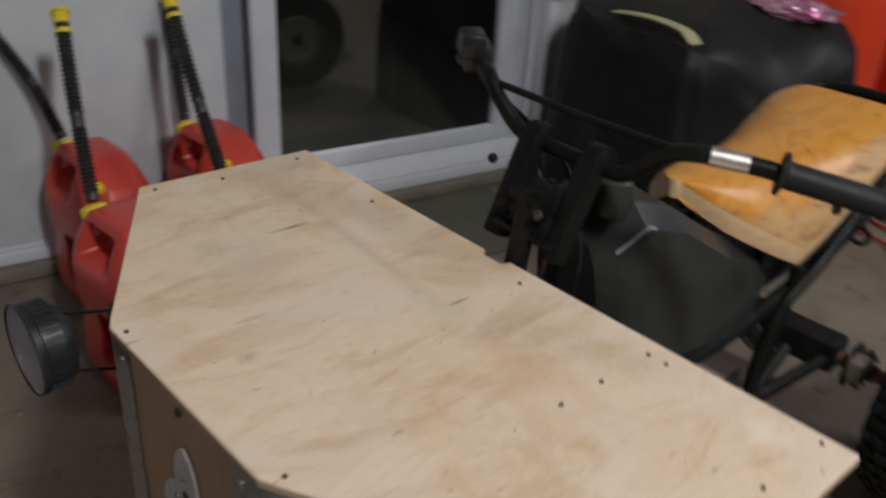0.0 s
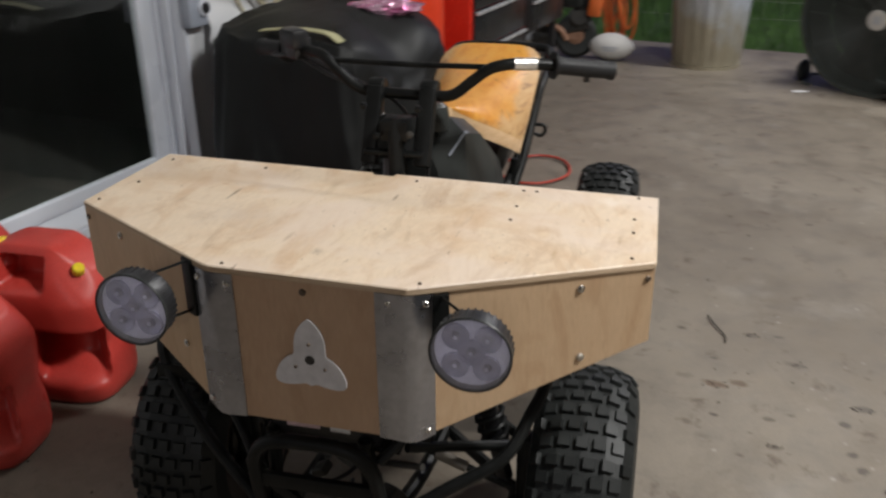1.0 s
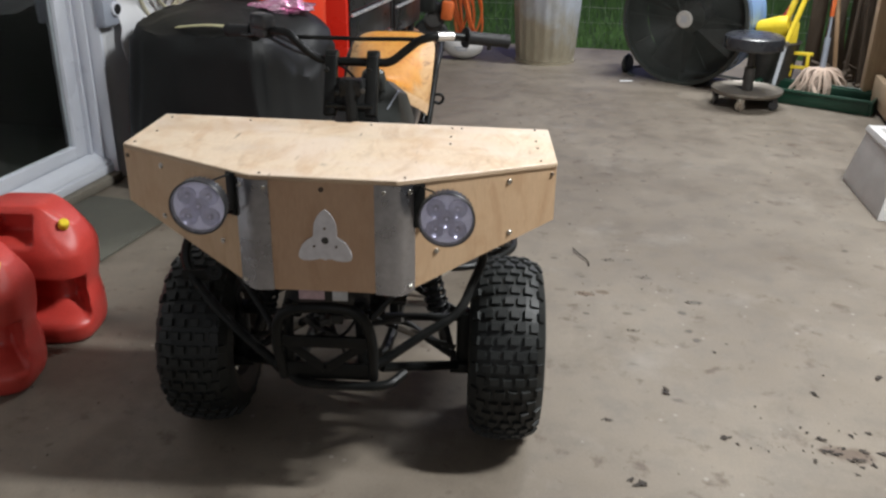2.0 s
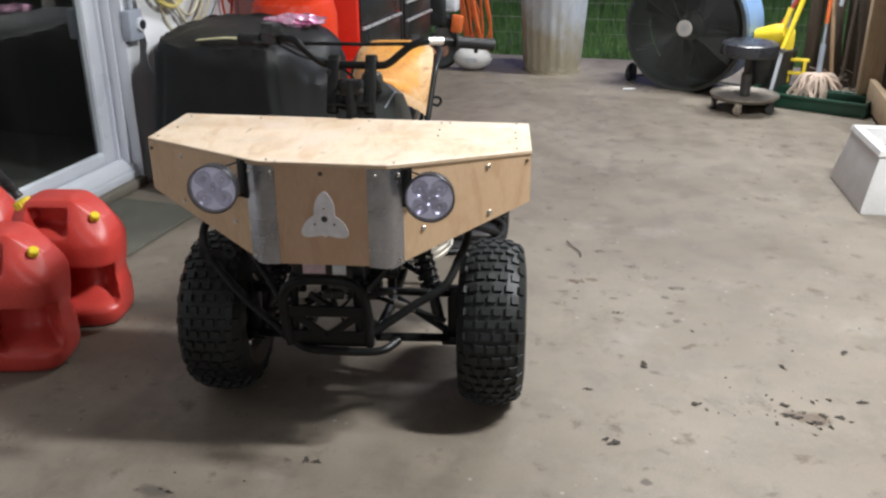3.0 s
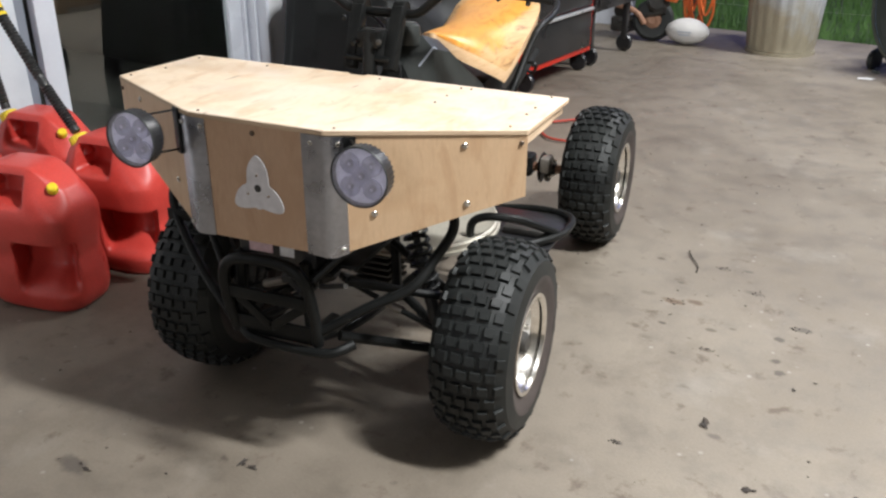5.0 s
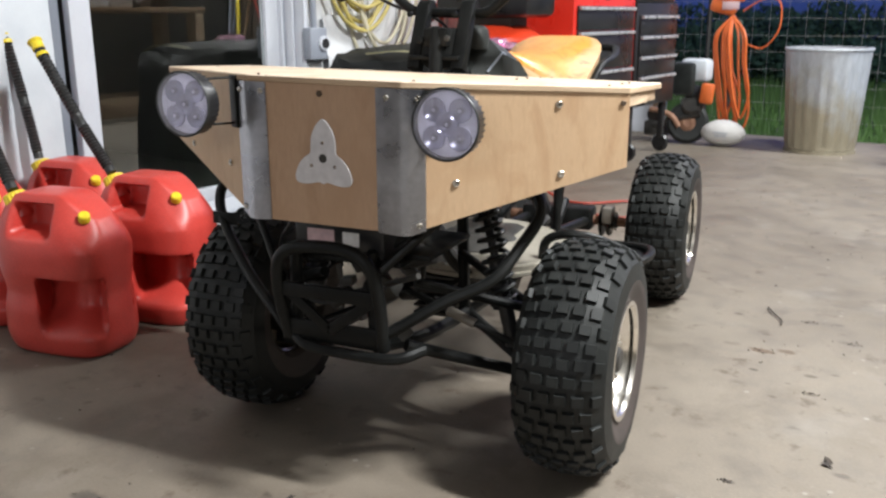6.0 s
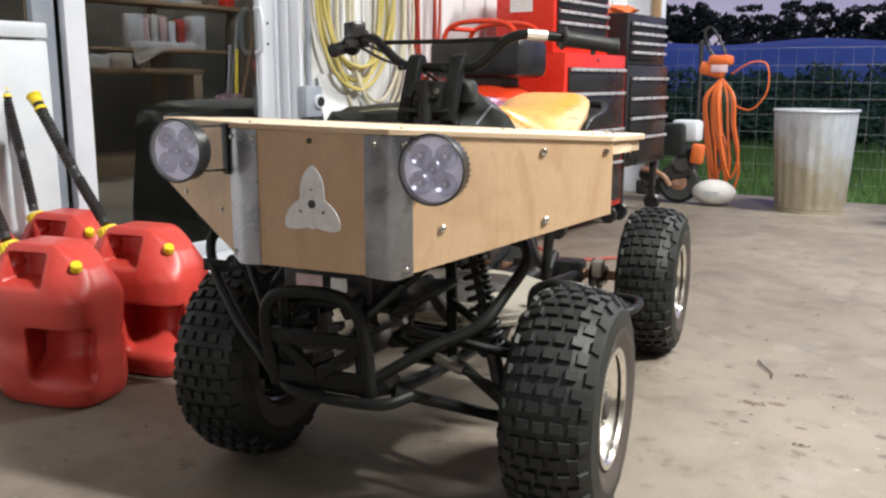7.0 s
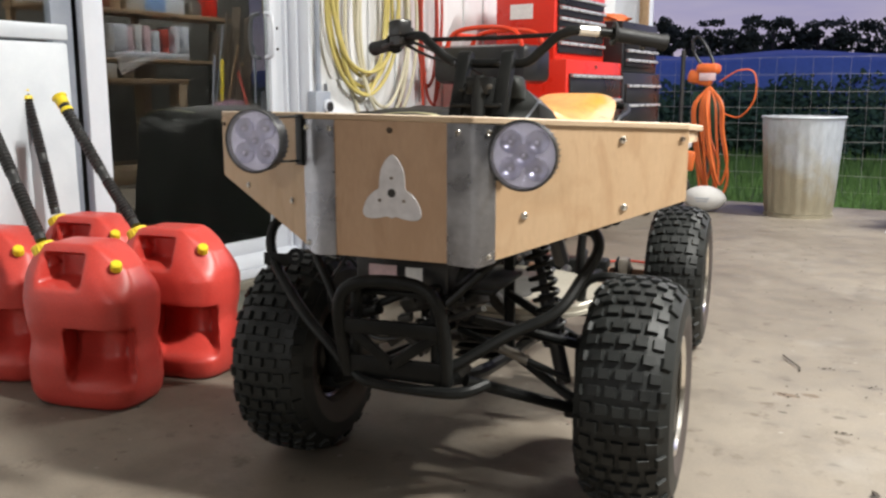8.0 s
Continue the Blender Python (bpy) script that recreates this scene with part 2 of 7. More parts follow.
PLY_SIDE = plywood("brown_plywood", (0.56, 0.385, 0.235), (0.49, 0.32, 0.185), (0.38, 0.24, 0.13), (3.0, 3.0, 0.7), 0.5)
PLY_FRONT = plywood("reddish_plywood", (0.51, 0.335, 0.215), (0.45, 0.285, 0.175), (0.34, 0.205, 0.125), (3.0, 3.0, 0.7), 0.5)
PLY_EDGE = surface("plywood_edge", (0.66, 0.50, 0.34), (0.40, 0.28, 0.18), 5, 0.7, stretch=(1, 1, 40))
SEAT_WOOD = saddle_wood()
SEAT_EDGE = plywood("raw_wood_edge", (0.66, 0.45, 0.26), (0.56, 0.35, 0.18), (0.25, 0.13, 0.07), (2, 2, 9), 0.55, 0.05)
ALU = surface("brushed_sheet_metal", (0.33, 0.335, 0.37), (0.54, 0.54, 0.57), 9, 0.30, 0.9, 70, 0.15, 0.001, 0.2)
EMBLEM = surface("pale_satin_metal", (0.66, 0.64, 0.66), (0.72, 0.70, 0.72), 9, 0.5, 0.2, fine=60, bump=0.03)
STEEL = surface("bolt_steel", (0.55, 0.52, 0.47), (0.68, 0.65, 0.6), 60, 0.28, 1.0)
RUST = surface("dark_screw", (0.12, 0.09, 0.07), (0.22, 0.17, 0.13), 80, 0.45, 0.8)
CHROME = surface("chrome", (0.75, 0.73, 0.70), (0.85, 0.83, 0.80), 60, 0.42, 1.0, bump=0.3, fine=300)
RIM_GOLD = surface("tarnished_rim", (0.78, 0.73, 0.65), (0.90, 0.88, 0.85), 14, 0.20, 1.0, bump=0.12)
# Pale low-metal colour stands in for lamplight reflected in the chrome disc.
RIM_BRIGHT = surface("pale_disc_metal", (0.62, 0.60, 0.57), (0.78, 0.77, 0.74), 14, 0.38, 0.4, bump=0.05)
BLACK_PAINT = surface("black_frame_paint", (0.005, 0.0055, 0.0055), (0.011, 0.0115, 0.0110), 25, 0.42, 0.0, gloss=0.2)
BLACK_PLASTIC = surface("black_plastic", (0.012, 0.012, 0.013), (0.022, 0.022, 0.024), 14, 0.33)
GREY_PLASTIC = surface("worn_grey_black_plastic", (0.018, 0.020, 0.0195), (0.036, 0.040, 0.038), 9, 0.36, gloss=0.4)
RUBBER = surface("tyre_rubber", (0.0065, 0.0075, 0.0075), (0.014, 0.016, 0.015), 12, 0.55, bump=0.2, gloss=0.4)
SIDEWALL = surface("dusty_sidewall", (0.036, 0.029, 0.026), (0.066, 0.051, 0.046), 10, 0.7)
GRIP = surface("grip_rubber", (0.012, 0.012, 0.013), (0.020, 0.020, 0.021), 30, 0.55, gloss=0.3)
# Lens, cup and reflector colours carry lavender sky reflection and added brightness.
LENS = plain_glass("lamp_lens", (0.88, 0.87, 0.97), 0.02, 0.84)
CUP = surface("lamp_cup", (0.46, 0.46, 0.57), (0.60, 0.60, 0.71), 40, 0.16, 0.65, bump=0.02)
REFLECTOR = surface("lamp_reflector", (0.80, 0.79, 0.86), (0.88, 0.87, 0.94), 20, 0.35, 0.1, bump=0.02)
LED = surface("led_chip", (0.14, 0.13, 0.15), (0.22, 0.20, 0.22), 50, 0.4)
PAN = surface("pale_tinned_metal", (0.38, 0.35, 0.29), (0.48, 0.45, 0.38), 10, 0.42, 0.3)
AXLE = surface("rusty_axle", (0.26, 0.13, 0.08), (0.40, 0.23, 0.15), 30, 0.6, 0.2)
CAN_RED = surface("red_polyethylene", (0.52, 0.045, 0.035), (0.62, 0.066, 0.050), 7, 0.36, bump=0.06, fine=200)
YELLOW = surface("yellow_plastic", (0.80, 0.60, 0.02), (0.88, 0.68, 0.04), 20, 0.4)
SPOUT = surface("black_spout", (0.018, 0.018, 0.018), (0.03, 0.03, 0.03), 20, 0.4)
WALL_WHITE = surface("white_siding", (0.66, 0.67, 0.69), (0.76, 0.77, 0.79), 2.5, 0.5, bump=0.05, mottle=0.12)
FRAME_WHITE = surface("white_vinyl_frame", (0.64, 0.67, 0.74), (0.72, 0.75, 0.81), 3, 0.32, bump=0.02, mottle=0.08)
FRAME_GREY = surface("grey_frame_track", (0.28, 0.31, 0.37), (0.36, 0.39, 0.45), 5, 0.4, mottle=0.15)
GLASS = plain_glass("door_glass", (0.85, 0.9, 0.88))
GLASS.node_tree.nodes["Principled BSDF"].inputs["IOR"].default_value = 1.85
# Near-black walls put the gloom of an unlit room into the colour.
ROOM_SHADE = surface("near_black_room_walls", (0.03, 0.03, 0.027), (0.05, 0.047, 0.04), 2, 0.8)
MAT_GREEN = surface("grey_green_mat", (0.085, 0.085, 0.068), (0.12, 0.118, 0.095), 5, 0.9, fine=300, bump=0.5)
CONCRETE = concrete()
STEP = surface("step_concrete", (0.16, 0.145, 0.115), (0.24, 0.22, 0.18), 6, 0.8, fine=90, bump=0.4, dist=0.002)
COVER = surface("black_cover_cloth", (0.0055, 0.006, 0.006), (0.013, 0.014, 0.014), 3, 0.56, gloss=0.32, fine=260, bump=0.25)
STRAP = surface("faded_yellow_strap", (0.42, 0.40, 0.22), (0.52, 0.50, 0.30), 14, 0.6)
FOIL = surface("pink_foil", (0.72, 0.18, 0.42), (0.85, 0.62, 0.75), 30, 0.22, 0.7, bump=0.6, fine=40, dist=0.01)
CHEST_RED = surface("red_enamel", (0.60, 0.024, 0.012), (0.68, 0.036, 0.018), 3, 0.3, bump=0.02)
CHEST_BLACK = surface("black_enamel", (0.016, 0.016, 0.017), (0.027, 0.027, 0.028), 4, 0.32, bump=0.02)
COMP_RED = surface("orange_red_enamel", (0.70, 0.045, 0.014), (0.76, 0.06, 0.02), 3, 0.3, bump=0.02)
PULL = surface("bright_drawer_pull", (0.46, 0.46, 0.47), (0.60, 0.60, 0.61), 20, 0.3, 0.4, bump=0.03)


def bin_metal():
    """Zinc with a slanting beige crust over its lower half."""
    m, n, l, b = nodes_of("stained_zinc")
    v = coords(n, l)
    sep = n.new("ShaderNodeSeparateXYZ")
    l.new(v, sep.inputs[0])
    big, fine = noise_tex(n, l, v, 5, 5, 0.6, 0.6), noise_tex(n, l, coords(n, l, (1, 1, 0.3)), 40, 4)
    k = n.new("ShaderNodeMath")
    k.operation = "MULTIPLY_ADD"
    k.inputs[1].default_value, k.inputs[2].default_value = 0.9, 0.0
    l.new(sep.outputs["Z"], k.inputs[0])
    slope = n.new("ShaderNodeMath")
    slope.operation = "MULTIPLY_ADD"
    slope.inputs[1].default_value = 0.5
    l.new(sep.outputs["X"], slope.inputs[0])
    l.new(k.outputs[0], slope.inputs[2])
    edge = mixed(n, l, "ADD", 0.55, slope.outputs[0], big)
    col = ramp(n, l, edge, [(0.50, (0.33, 0.295, 0.215)), (0.74, (0.46, 0.49, 0.53))])
    col = mixed(n, l, "MULTIPLY", 0.5, col, ramp(n, l, fine, [(0.3, grey(0.72)), (0.7, grey(1.1))]))
    l.new(col, b.inputs["Base Color"])
    b.inputs["Roughness"].default_value = 0.5
    b.inputs["Metallic"].default_value = 0.2
    bumped(n, l, b, fine, 0.1, 0.001)
    return m


BIN_ZINC = bin_metal()
GALV = surface("galvanised_steel", (0.40, 0.385, 0.345), (0.62, 0.61, 0.60), 7, 0.45, 0.45, 60, 0.1, stretch=(1, 1, 0.25))
FAN_BLUE = surface("blue_enamel", (0.20, 0.34, 0.62), (0.27, 0.43, 0.72), 5, 0.4)
WIRE_BLACK = surface("black_wire", (0.034, 0.040, 0.036), (0.056, 0.063, 0.056), 20, 0.55)
VINYL = surface("dark_vinyl", (0.028, 0.03, 0.036), (0.045, 0.048, 0.055), 15, 0.3)
DIRTY_METAL = surface("dirty_metal", (0.18, 0.16, 0.14), (0.30, 0.27, 0.23), 18, 0.5, 0.5)
DARK_METAL = surface("dark_metal", (0.04, 0.038, 0.036), (0.07, 0.066, 0.06), 18, 0.5, 0.4)
FOAM = surface("white_foam", (0.52, 0.51, 0.50), (0.64, 0.63, 0.62), 6, 0.8, fine=220, bump=0.4)
GREEN_PLASTIC = surface("dark_green_plastic", (0.006, 0.035, 0.020), (0.011, 0.052, 0.030), 6, 0.4)
MOP = surface("mop_cotton", (0.50, 0.38, 0.30), (0.62, 0.50, 0.42), 25, 0.9)
DARK_WOOD = plywood("weathered_dark_wood", (0.085, 0.062, 0.042), (0.060, 0.042, 0.028), (0.028, 0.020, 0.014), (6, 6, 0.6), 0.8)
PALE_WOOD = plywood("pale_rough_timber", (0.46, 0.34, 0.22), (0.38, 0.27, 0.17), (0.16, 0.11, 0.07), (6, 6, 0.6), 0.75)
WOOD = plywood("plain_timber", (0.36, 0.24, 0.14), (0.30, 0.19, 0.10), (0.15, 0.09, 0.05), (6, 6, 0.6), 0.7)
ORANGE = surface("orange_plastic", (0.64, 0.125, 0.026), (0.74, 0.17, 0.04), 10, 0.42)
WHITE_PLASTIC = surface("white_plastic", (0.56, 0.60, 0.65), (0.65, 0.69, 0.73), 8, 0.4, mottle=0.1)
HOSE_CREAM = surface("cream_hose", (0.56, 0.52, 0.38), (0.64, 0.60, 0.46), 8, 0.5)
HOSE_YELLOW = surface("yellow_hose", (0.50, 0.42, 0.12), (0.60, 0.50, 0.18), 8, 0.5)
HOSE_RED = surface("red_air_hose", (0.40, 0.045, 0.03), (0.50, 0.07, 0.04), 8, 0.5)
LEAF = surface("dry_leaf", (0.026, 0.022, 0.020), (0.060, 0.045, 0.034), 60, 0.85)
GRASS_MAT = surface("grass_blades", (0.050, 0.12, 0.024), (0.088, 0.18, 0.04), 2.5, 0.7)
SOIL = surface("lawn_soil", (0.03, 0.05, 0.017), (0.05, 0.08, 0.025), 0.5, 0.9)
FOLIAGE = surface("dark_foliage", (0.018, 0.032, 0.014), (0.035, 0.055, 0.022), 0.3, 0.8)
HEDGE = surface("hedge_leaves", (0.030, 0.068, 0.045), (0.040, 0.084, 0.055), 0.6, 0.85, mottle=0.2, gloss=0.2)
TARP = surface("blue_tarpaulin", (0.045, 0.105, 0.32), (0.065, 0.135, 0.39), 1.2, 0.45, fine=20, bump=0.4, dist=0.01)
CEIL = surface("ceiling_boards", (0.40, 0.38, 0.35), (0.50, 0.475, 0.44), 2, 0.8)
DIM_WALL = surface("dark_boarded_wall", (0.085, 0.08, 0.068), (0.14, 0.13, 0.11), 2, 0.8)
PANEL_GREY = surface("plain_wall", (0.40, 0.38, 0.35), (0.48, 0.46, 0.43), 2, 0.8)
SIGN_WHITE = surface("white_sticker", (0.72, 0.72, 0.72), (0.78, 0.78, 0.78), 30, 0.4)
PINK_STICKER = surface("pink_sticker", (0.60, 0.42, 0.44), (0.68, 0.50, 0.52), 30, 0.4)

# ---- shaping tools ----


def link(name, bm, mat, smooth=35):
    bmesh.ops.recalc_face_normals(bm, faces=bm.faces)
    me = bpy.data.meshes.new(name)
    bm.to_mesh(me)
    bm.free()
    for k in (mat if isinstance(mat, (list, tuple)) else [mat]):
        me.materials.append(k)
    if smooth:
        me.shade_smooth()
        me.set_sharp_from_angle(angle=radians(smooth))
    return new(name, me)


def part(name, bm, mat, parent, label="", smooth=35):
    ob = link(name, bm, mat, smooth)
    ob.parent = parent
    return tagged(ob, label)


def thing(name, label, category, group="", kind="", m=None):
    ob = new(name)
    ob.empty_display_size = 0.1
    if m is not None:
        ob.matrix_world = m
    return tagged(ob, label, category, group, kind)


def fresh():
    return bmesh.new()


def put(bm, vs, m):
    bmesh.ops.transform(bm, matrix=m, verts=vs)


def box(bm, x0, x1, y0, y1, z0, z1, bev=0.0, m=None, seg=2):
    vs = bmesh.ops.create_cube(bm, size=1)["verts"]
    put(bm, vs, Matrix.Translation(((x0 + x1) / 2, (y0 + y1) / 2, (z0 + z1) / 2)) @ Matrix.Diagonal((x1 - x0, y1 - y0, z1 - z0, 1)))
    if bev:
        es = list({e for v in vs for e in v.link_edges})
        r = bmesh.ops.bevel(bm, geom=es, offset=bev, segments=seg, affect="EDGES", profile=0.5)
        vs = list({v for f in r["faces"] for v in f.verts} | {v for v in vs if v.is_valid})
    if m is not None:
        put(bm, vs, m)
    return bm


def boxed(x0, x1, y0, y1, z0, z1, bev=0.0, m=None):
    return box(fresh(), x0, x1, y0, y1, z0, z1, bev, m)


def smooth_path(pts, n=6, closed=False):
    pts = [Vector(p) for p in pts]
    if len(pts) < 3:
        return pts
    out, k = [], len(pts)
    for i in range(k if closed else k - 1):
        p1, p2 = pts[i], pts[(i + 1) % k]
        p0 = pts[i - 1] if (i or closed) else p1 * 2 - p2
        p3 = pts[(i + 2) % k] if (i + 2 < k or closed) else p2 * 2 - p1
        for j in range(n):
            t = j / n
            out.append(0.5 * (2 * p1 + (p2 - p0) * t + (2 * p0 - 5 * p1 + 4 * p2 - p3) * t * t + (3 * p1 - p0 - 3 * p2 + p3) * t ** 3))
    if not closed:
        out.append(pts[-1])
    return out


def tube(bm, pts, r, seg=10, n=6, closed=False, caps=True, radii=None):
    path = smooth_path(pts, n, closed) if n > 1 else [Vector(p) for p in pts]
    k = len(path)
    rings, up = [], None
    for i, p in enumerate(path):
        a = path[i - 1] if (i or closed) else p
        b = path[(i + 1) % k] if (i + 1 < k or closed) else p
        d = (b - a).normalized()
        if up is None:
            up = d.orthogonal().normalized()
        up = (up - d * up.dot(d)).normalized()
        side = d.cross(up)
        rr = radii[i] if radii else r
        rings.append([bm.verts.new(p + rr * (math.cos(q) * up + math.sin(q) * side)) for q in (2 * math.pi * j / seg for j in range(seg))])
    for i in range(k if closed else k - 1):
        a, b = rings[i], rings[(i + 1) % k]
        for j in range(seg):
            bm.faces.new((a[j], a[(j + 1) % seg], b[(j + 1) % seg], b[j]))
    if caps and not closed:
        bm.faces.new(rings[0][::-1])
        bm.faces.new(rings[-1])
    return bm


def tubed(pts, r, **kw):
    return tube(fresh(), pts, r, **kw)


def lathe(bm, profile, seg=32, m=None, close=False):
    """Turns (radius, height) pairs round the z axis."""
    rings = []
    for r, z in profile:
        if r < 1e-6:
            rings.append([bm.verts.new((0, 0, z))])
        else:
            rings.append([bm.verts.new((r * math.cos(q), r * math.sin(q), z)) for q in (2 * math.pi * j / seg for j in range(seg))])
    pairs = list(zip(rings, rings[1:])) + ([(rings[-1], rings[0])] if close else [])
    for a, b in pairs:
        for j in range(seg):
            q = [a[j % len(a)], a[(j + 1) % len(a)], b[(j + 1) % len(b)], b[j % len(b)]]
            q = list(dict.fromkeys(q))
            if len(q) > 2:
                bm.faces.new(q)
    if m is not None:
        put(bm, [v for ring in rings for v in ring], m)
    return bm


def lathed(profile, seg=32, m=None, close=False):
    return lathe(fresh(), profile, seg, m, close)


def prism(bm, poly, thick, m=None, bev=0.0):
    """A flat plate from an outline in x, y; its thickness goes along z."""
    lo = [bm.verts.new((x, y, 0)) for x, y in poly]
    hi = [bm.verts.new((x, y, thick)) for x, y in poly]
    fs = [bm.faces.new(lo[::-1]), bm.faces.new(hi)]
    k = len(poly)
    for i in range(k):
        fs.append(bm.faces.new((lo[i], lo[(i + 1) % k], hi[(i + 1) % k], hi[i])))
    vs = lo + hi
    if bev:
        bmesh.ops.recalc_face_normals(bm, faces=fs)
        r = bmesh.ops.bevel(bm, geom=list({e for f in fs for e in f.edges}), offset=bev, segments=1, affect="EDGES")
        vs = list({v for f in r["faces"] for v in f.verts} | {v for v in vs if v.is_valid})
    if m is not None:
        put(bm, vs, m)
    return bm


def prismed(poly, thick, m=None, bev=0.0):
    return prism(fresh(), poly, thick, m, bev)


def frame_at(o, xa, ya):
    """A pose at o whose x and y axes point along xa and ya."""
    xa = Vector(xa).normalized()
    za = xa.cross(Vector(ya)).normalized()
    ya = za.cross(xa)
    m = Matrix((xa, ya, za)).transposed().to_4x4()
    m.translation = o
    return m


def aim(a, b):
    """A pose at a whose z axis points to b."""
    a, b = Vector(a), Vector(b)
    m = (b - a).to_track_quat("Z", "Y").to_matrix().to_4x4()
    m.translation = a
    return m


def rod(bm, a, b, r, seg=12):
    return tube(bm, [a, b], r, seg=seg, n=1)


# ---- the setting ----
SLANT = 11.6
WALL = pose(-1.468, 2.181, 0, 0, 0, -SLANT)      # x into the room, y along the wall
SLAB = SLAB_AT


def setting(name, bm, mat, label, m=None, smooth=35):
    ob = link(name, bm, mat, smooth)
    if m is not None:
        ob.matrix_world = m
    return tagged(ob, label, "", "", "structure")


setting("floor", boxed(-7, 7, -12, 0, -0.12, 0, 0.01), CONCRETE, "stained grey-brown concrete garage floor with dirt marks", SLAB)
g = fresh()
bmesh.ops.create_grid(g, x_segments=60, y_segments=60, size=400)
setting("ground", g, SOIL, "dark green lawn reaching to the horizon", pose(0, 0, -0.10))
setting("ceiling", boxed(-7, 7, -11, 0.3, 3.75, 3.85), CEIL, "pale boarded garage ceiling", SLAB)

FACE = 0.09                                    # the wall's face stands proud of the door
wall = setting("wall_west", boxed(-0.16, FACE, 0.013, 3.66, 0, 3.75), WALL_WHITE, "white ribbed metal wall beside the sliding door", WALL)
part("wall_panel", boxed(-0.16, FACE, -7.5, -2.02, 0, 3.75), WALL_WHITE, wall)
part("header", boxed(-0.16, FACE, -2.02, 0.013, 2.125, 3.75), WALL_WHITE, wall)
rib = boxed(FACE, FACE + 0.014, -0.02, 0.02, 0, 3.75, 0.005)
rib0 = part("rib", rib, WALL_WHITE, wall)
rib0.location = (0, 0.24, 0)
for i in range(1, 15):
    o = new("rib", rib0.data)
    o.parent, o.location = wall, (0, 0.24 + 0.225 * i, 0)
part("corner_post", boxed(-0.2, 0.36, 3.665, 3.78, -0.1, 3.75, 0.006), FRAME_WHITE, wall)
part("post_strip", boxed(0.30, 0.37, 3.625, 3.66, 0, 3.75, 0.004), WOOD, wall)
setting("wall_east", boxed(-0.15, 0, -9, 0.4, 0, 3.75), DIM_WALL, "dark plain boarded garage side wall", pose(3.95, 5.3, 0, 0, 0, -11) @ pose(0.15, 0, 0))
# Unseen wall added to close the room, bounce light and carry the fill lamp.
setting("wall_unseen", boxed(-7, 7, -12.2, -12.08, -0.1, 3.75), DIM_WALL, "added plain dark wall, unseen behind the camera", SLAB)
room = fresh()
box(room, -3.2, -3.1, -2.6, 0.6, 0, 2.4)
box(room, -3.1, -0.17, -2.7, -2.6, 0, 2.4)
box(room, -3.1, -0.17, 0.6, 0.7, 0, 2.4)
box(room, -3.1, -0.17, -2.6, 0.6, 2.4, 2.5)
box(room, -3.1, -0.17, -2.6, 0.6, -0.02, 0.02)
setting("wall_inner_room", room, ROOM_SHADE, "room behind the glass door, its shade put into near-black walls", WALL)

part("door_step", boxed(-0.16, 0.115, -2.02, 0.010, 0.002, 0.044, 0.008), STEP, setting("step", boxed(-0.16, 0.10, -2.02, 0.012, -0.05, 0.001), STEP, "raised concrete edge under the sliding door", WALL))
door = thing("door_1", "white vinyl sliding glass door, closed", "", "", "structure", WALL @ pose(0, 0, 0.045))
for y0, y1, x1, k in ((-0.057, -0.043, 0.012, FRAME_WHITE), (-0.042, -0.030, 0.002, FRAME_GREY), (-0.029, -0.016, 0.050, FRAME_WHITE), (-0.015, -0.009, 0.042, FRAME_GREY), (-0.008, 0.011, 0.105, FRAME_WHITE)):
    part("jamb_fin", boxed(-0.09, x1, y0, y1, 0.0, 2.08, 0.002), k, door)
part("sill", boxed(-0.14, 0.085, -2.02, 0.011, 0.0, 0.040, 0.006), FRAME_WHITE, door)
part("sill_nose", prismed([(0.0, 0.0), (0.075, 0.0), (0.075, 0.012), (0.0, 0.05)], 2.0, frame_at((0.0, 0.0, 0.041), (1, 0, 0), (0, 0, 1)), 0.002), FRAME_WHITE, door)
part("track", boxed(-0.1, 0.0, -2.0, -0.058, 0.041, 0.085, 0.004), FRAME_WHITE, door)
part("head_rail", boxed(-0.14, 0.02, -2.02, 0.011, 2.02, 2.08, 0.004), FRAME_WHITE, door)
sash = part("sash", boxed(-0.045, -0.005, -1.08, -0.995, 0.087, 2.02, 0.004), FRAME_WHITE, door)
part("stile", boxed(-0.045, -0.005, -0.135, -0.058, 0.087, 2.02, 0.004), FRAME_WHITE, sash)
part("rail", boxed(-0.045, -0.005, -0.995, -0.135, 0.087, 0.145, 0.004), FRAME_WHITE, sash)
p = part("pane", boxed(-0.03, -0.024, -0.995, -0.135, 0.145, 2.0), GLASS, sash, "dark reflecting glass")
p.visible_shadow = False
part("handle", tubed([(-0.005, -0.165, 0.945), (0.030, -0.165, 0.955), (0.042, -0.168, 1.00), (0.042, -0.168, 1.08), (0.030, -0.165, 1.125), (-0.005, -0.165, 1.135)], 0.010), FRAME_WHITE, sash, "white pull handle")
for z in (0.985, 1.075):
    part("screw", lathed([(0, 0.004), (0.006, 0.003), (0.007, 0), (0, 0)], 10, pose(-0.005, -0.092, z, 0, 90, 0)), CHEST_BLACK, sash, "black screw head")
fixed = part("fixed_sash", boxed(-0.1, -0.06, -1.17, -1.085, 0.087, 2.02, 0.004), FRAME_GREY, door)
part("stile", boxed(-0.1, -0.06, -2.02, -1.95, 0.087, 2.02, 0.004), FRAME_WHITE, fixed)
p = part("pane", boxed(-0.085, -0.079, -1.95, -1.17, 0.1, 2.0), GLASS, fixed)
p.visible_shadow = False

floor_mat = link("floor_mat", boxed(0.0, 0.46, -1.30, 0.0, 0.002, 0.012, 0.004), MAT_GREEN)
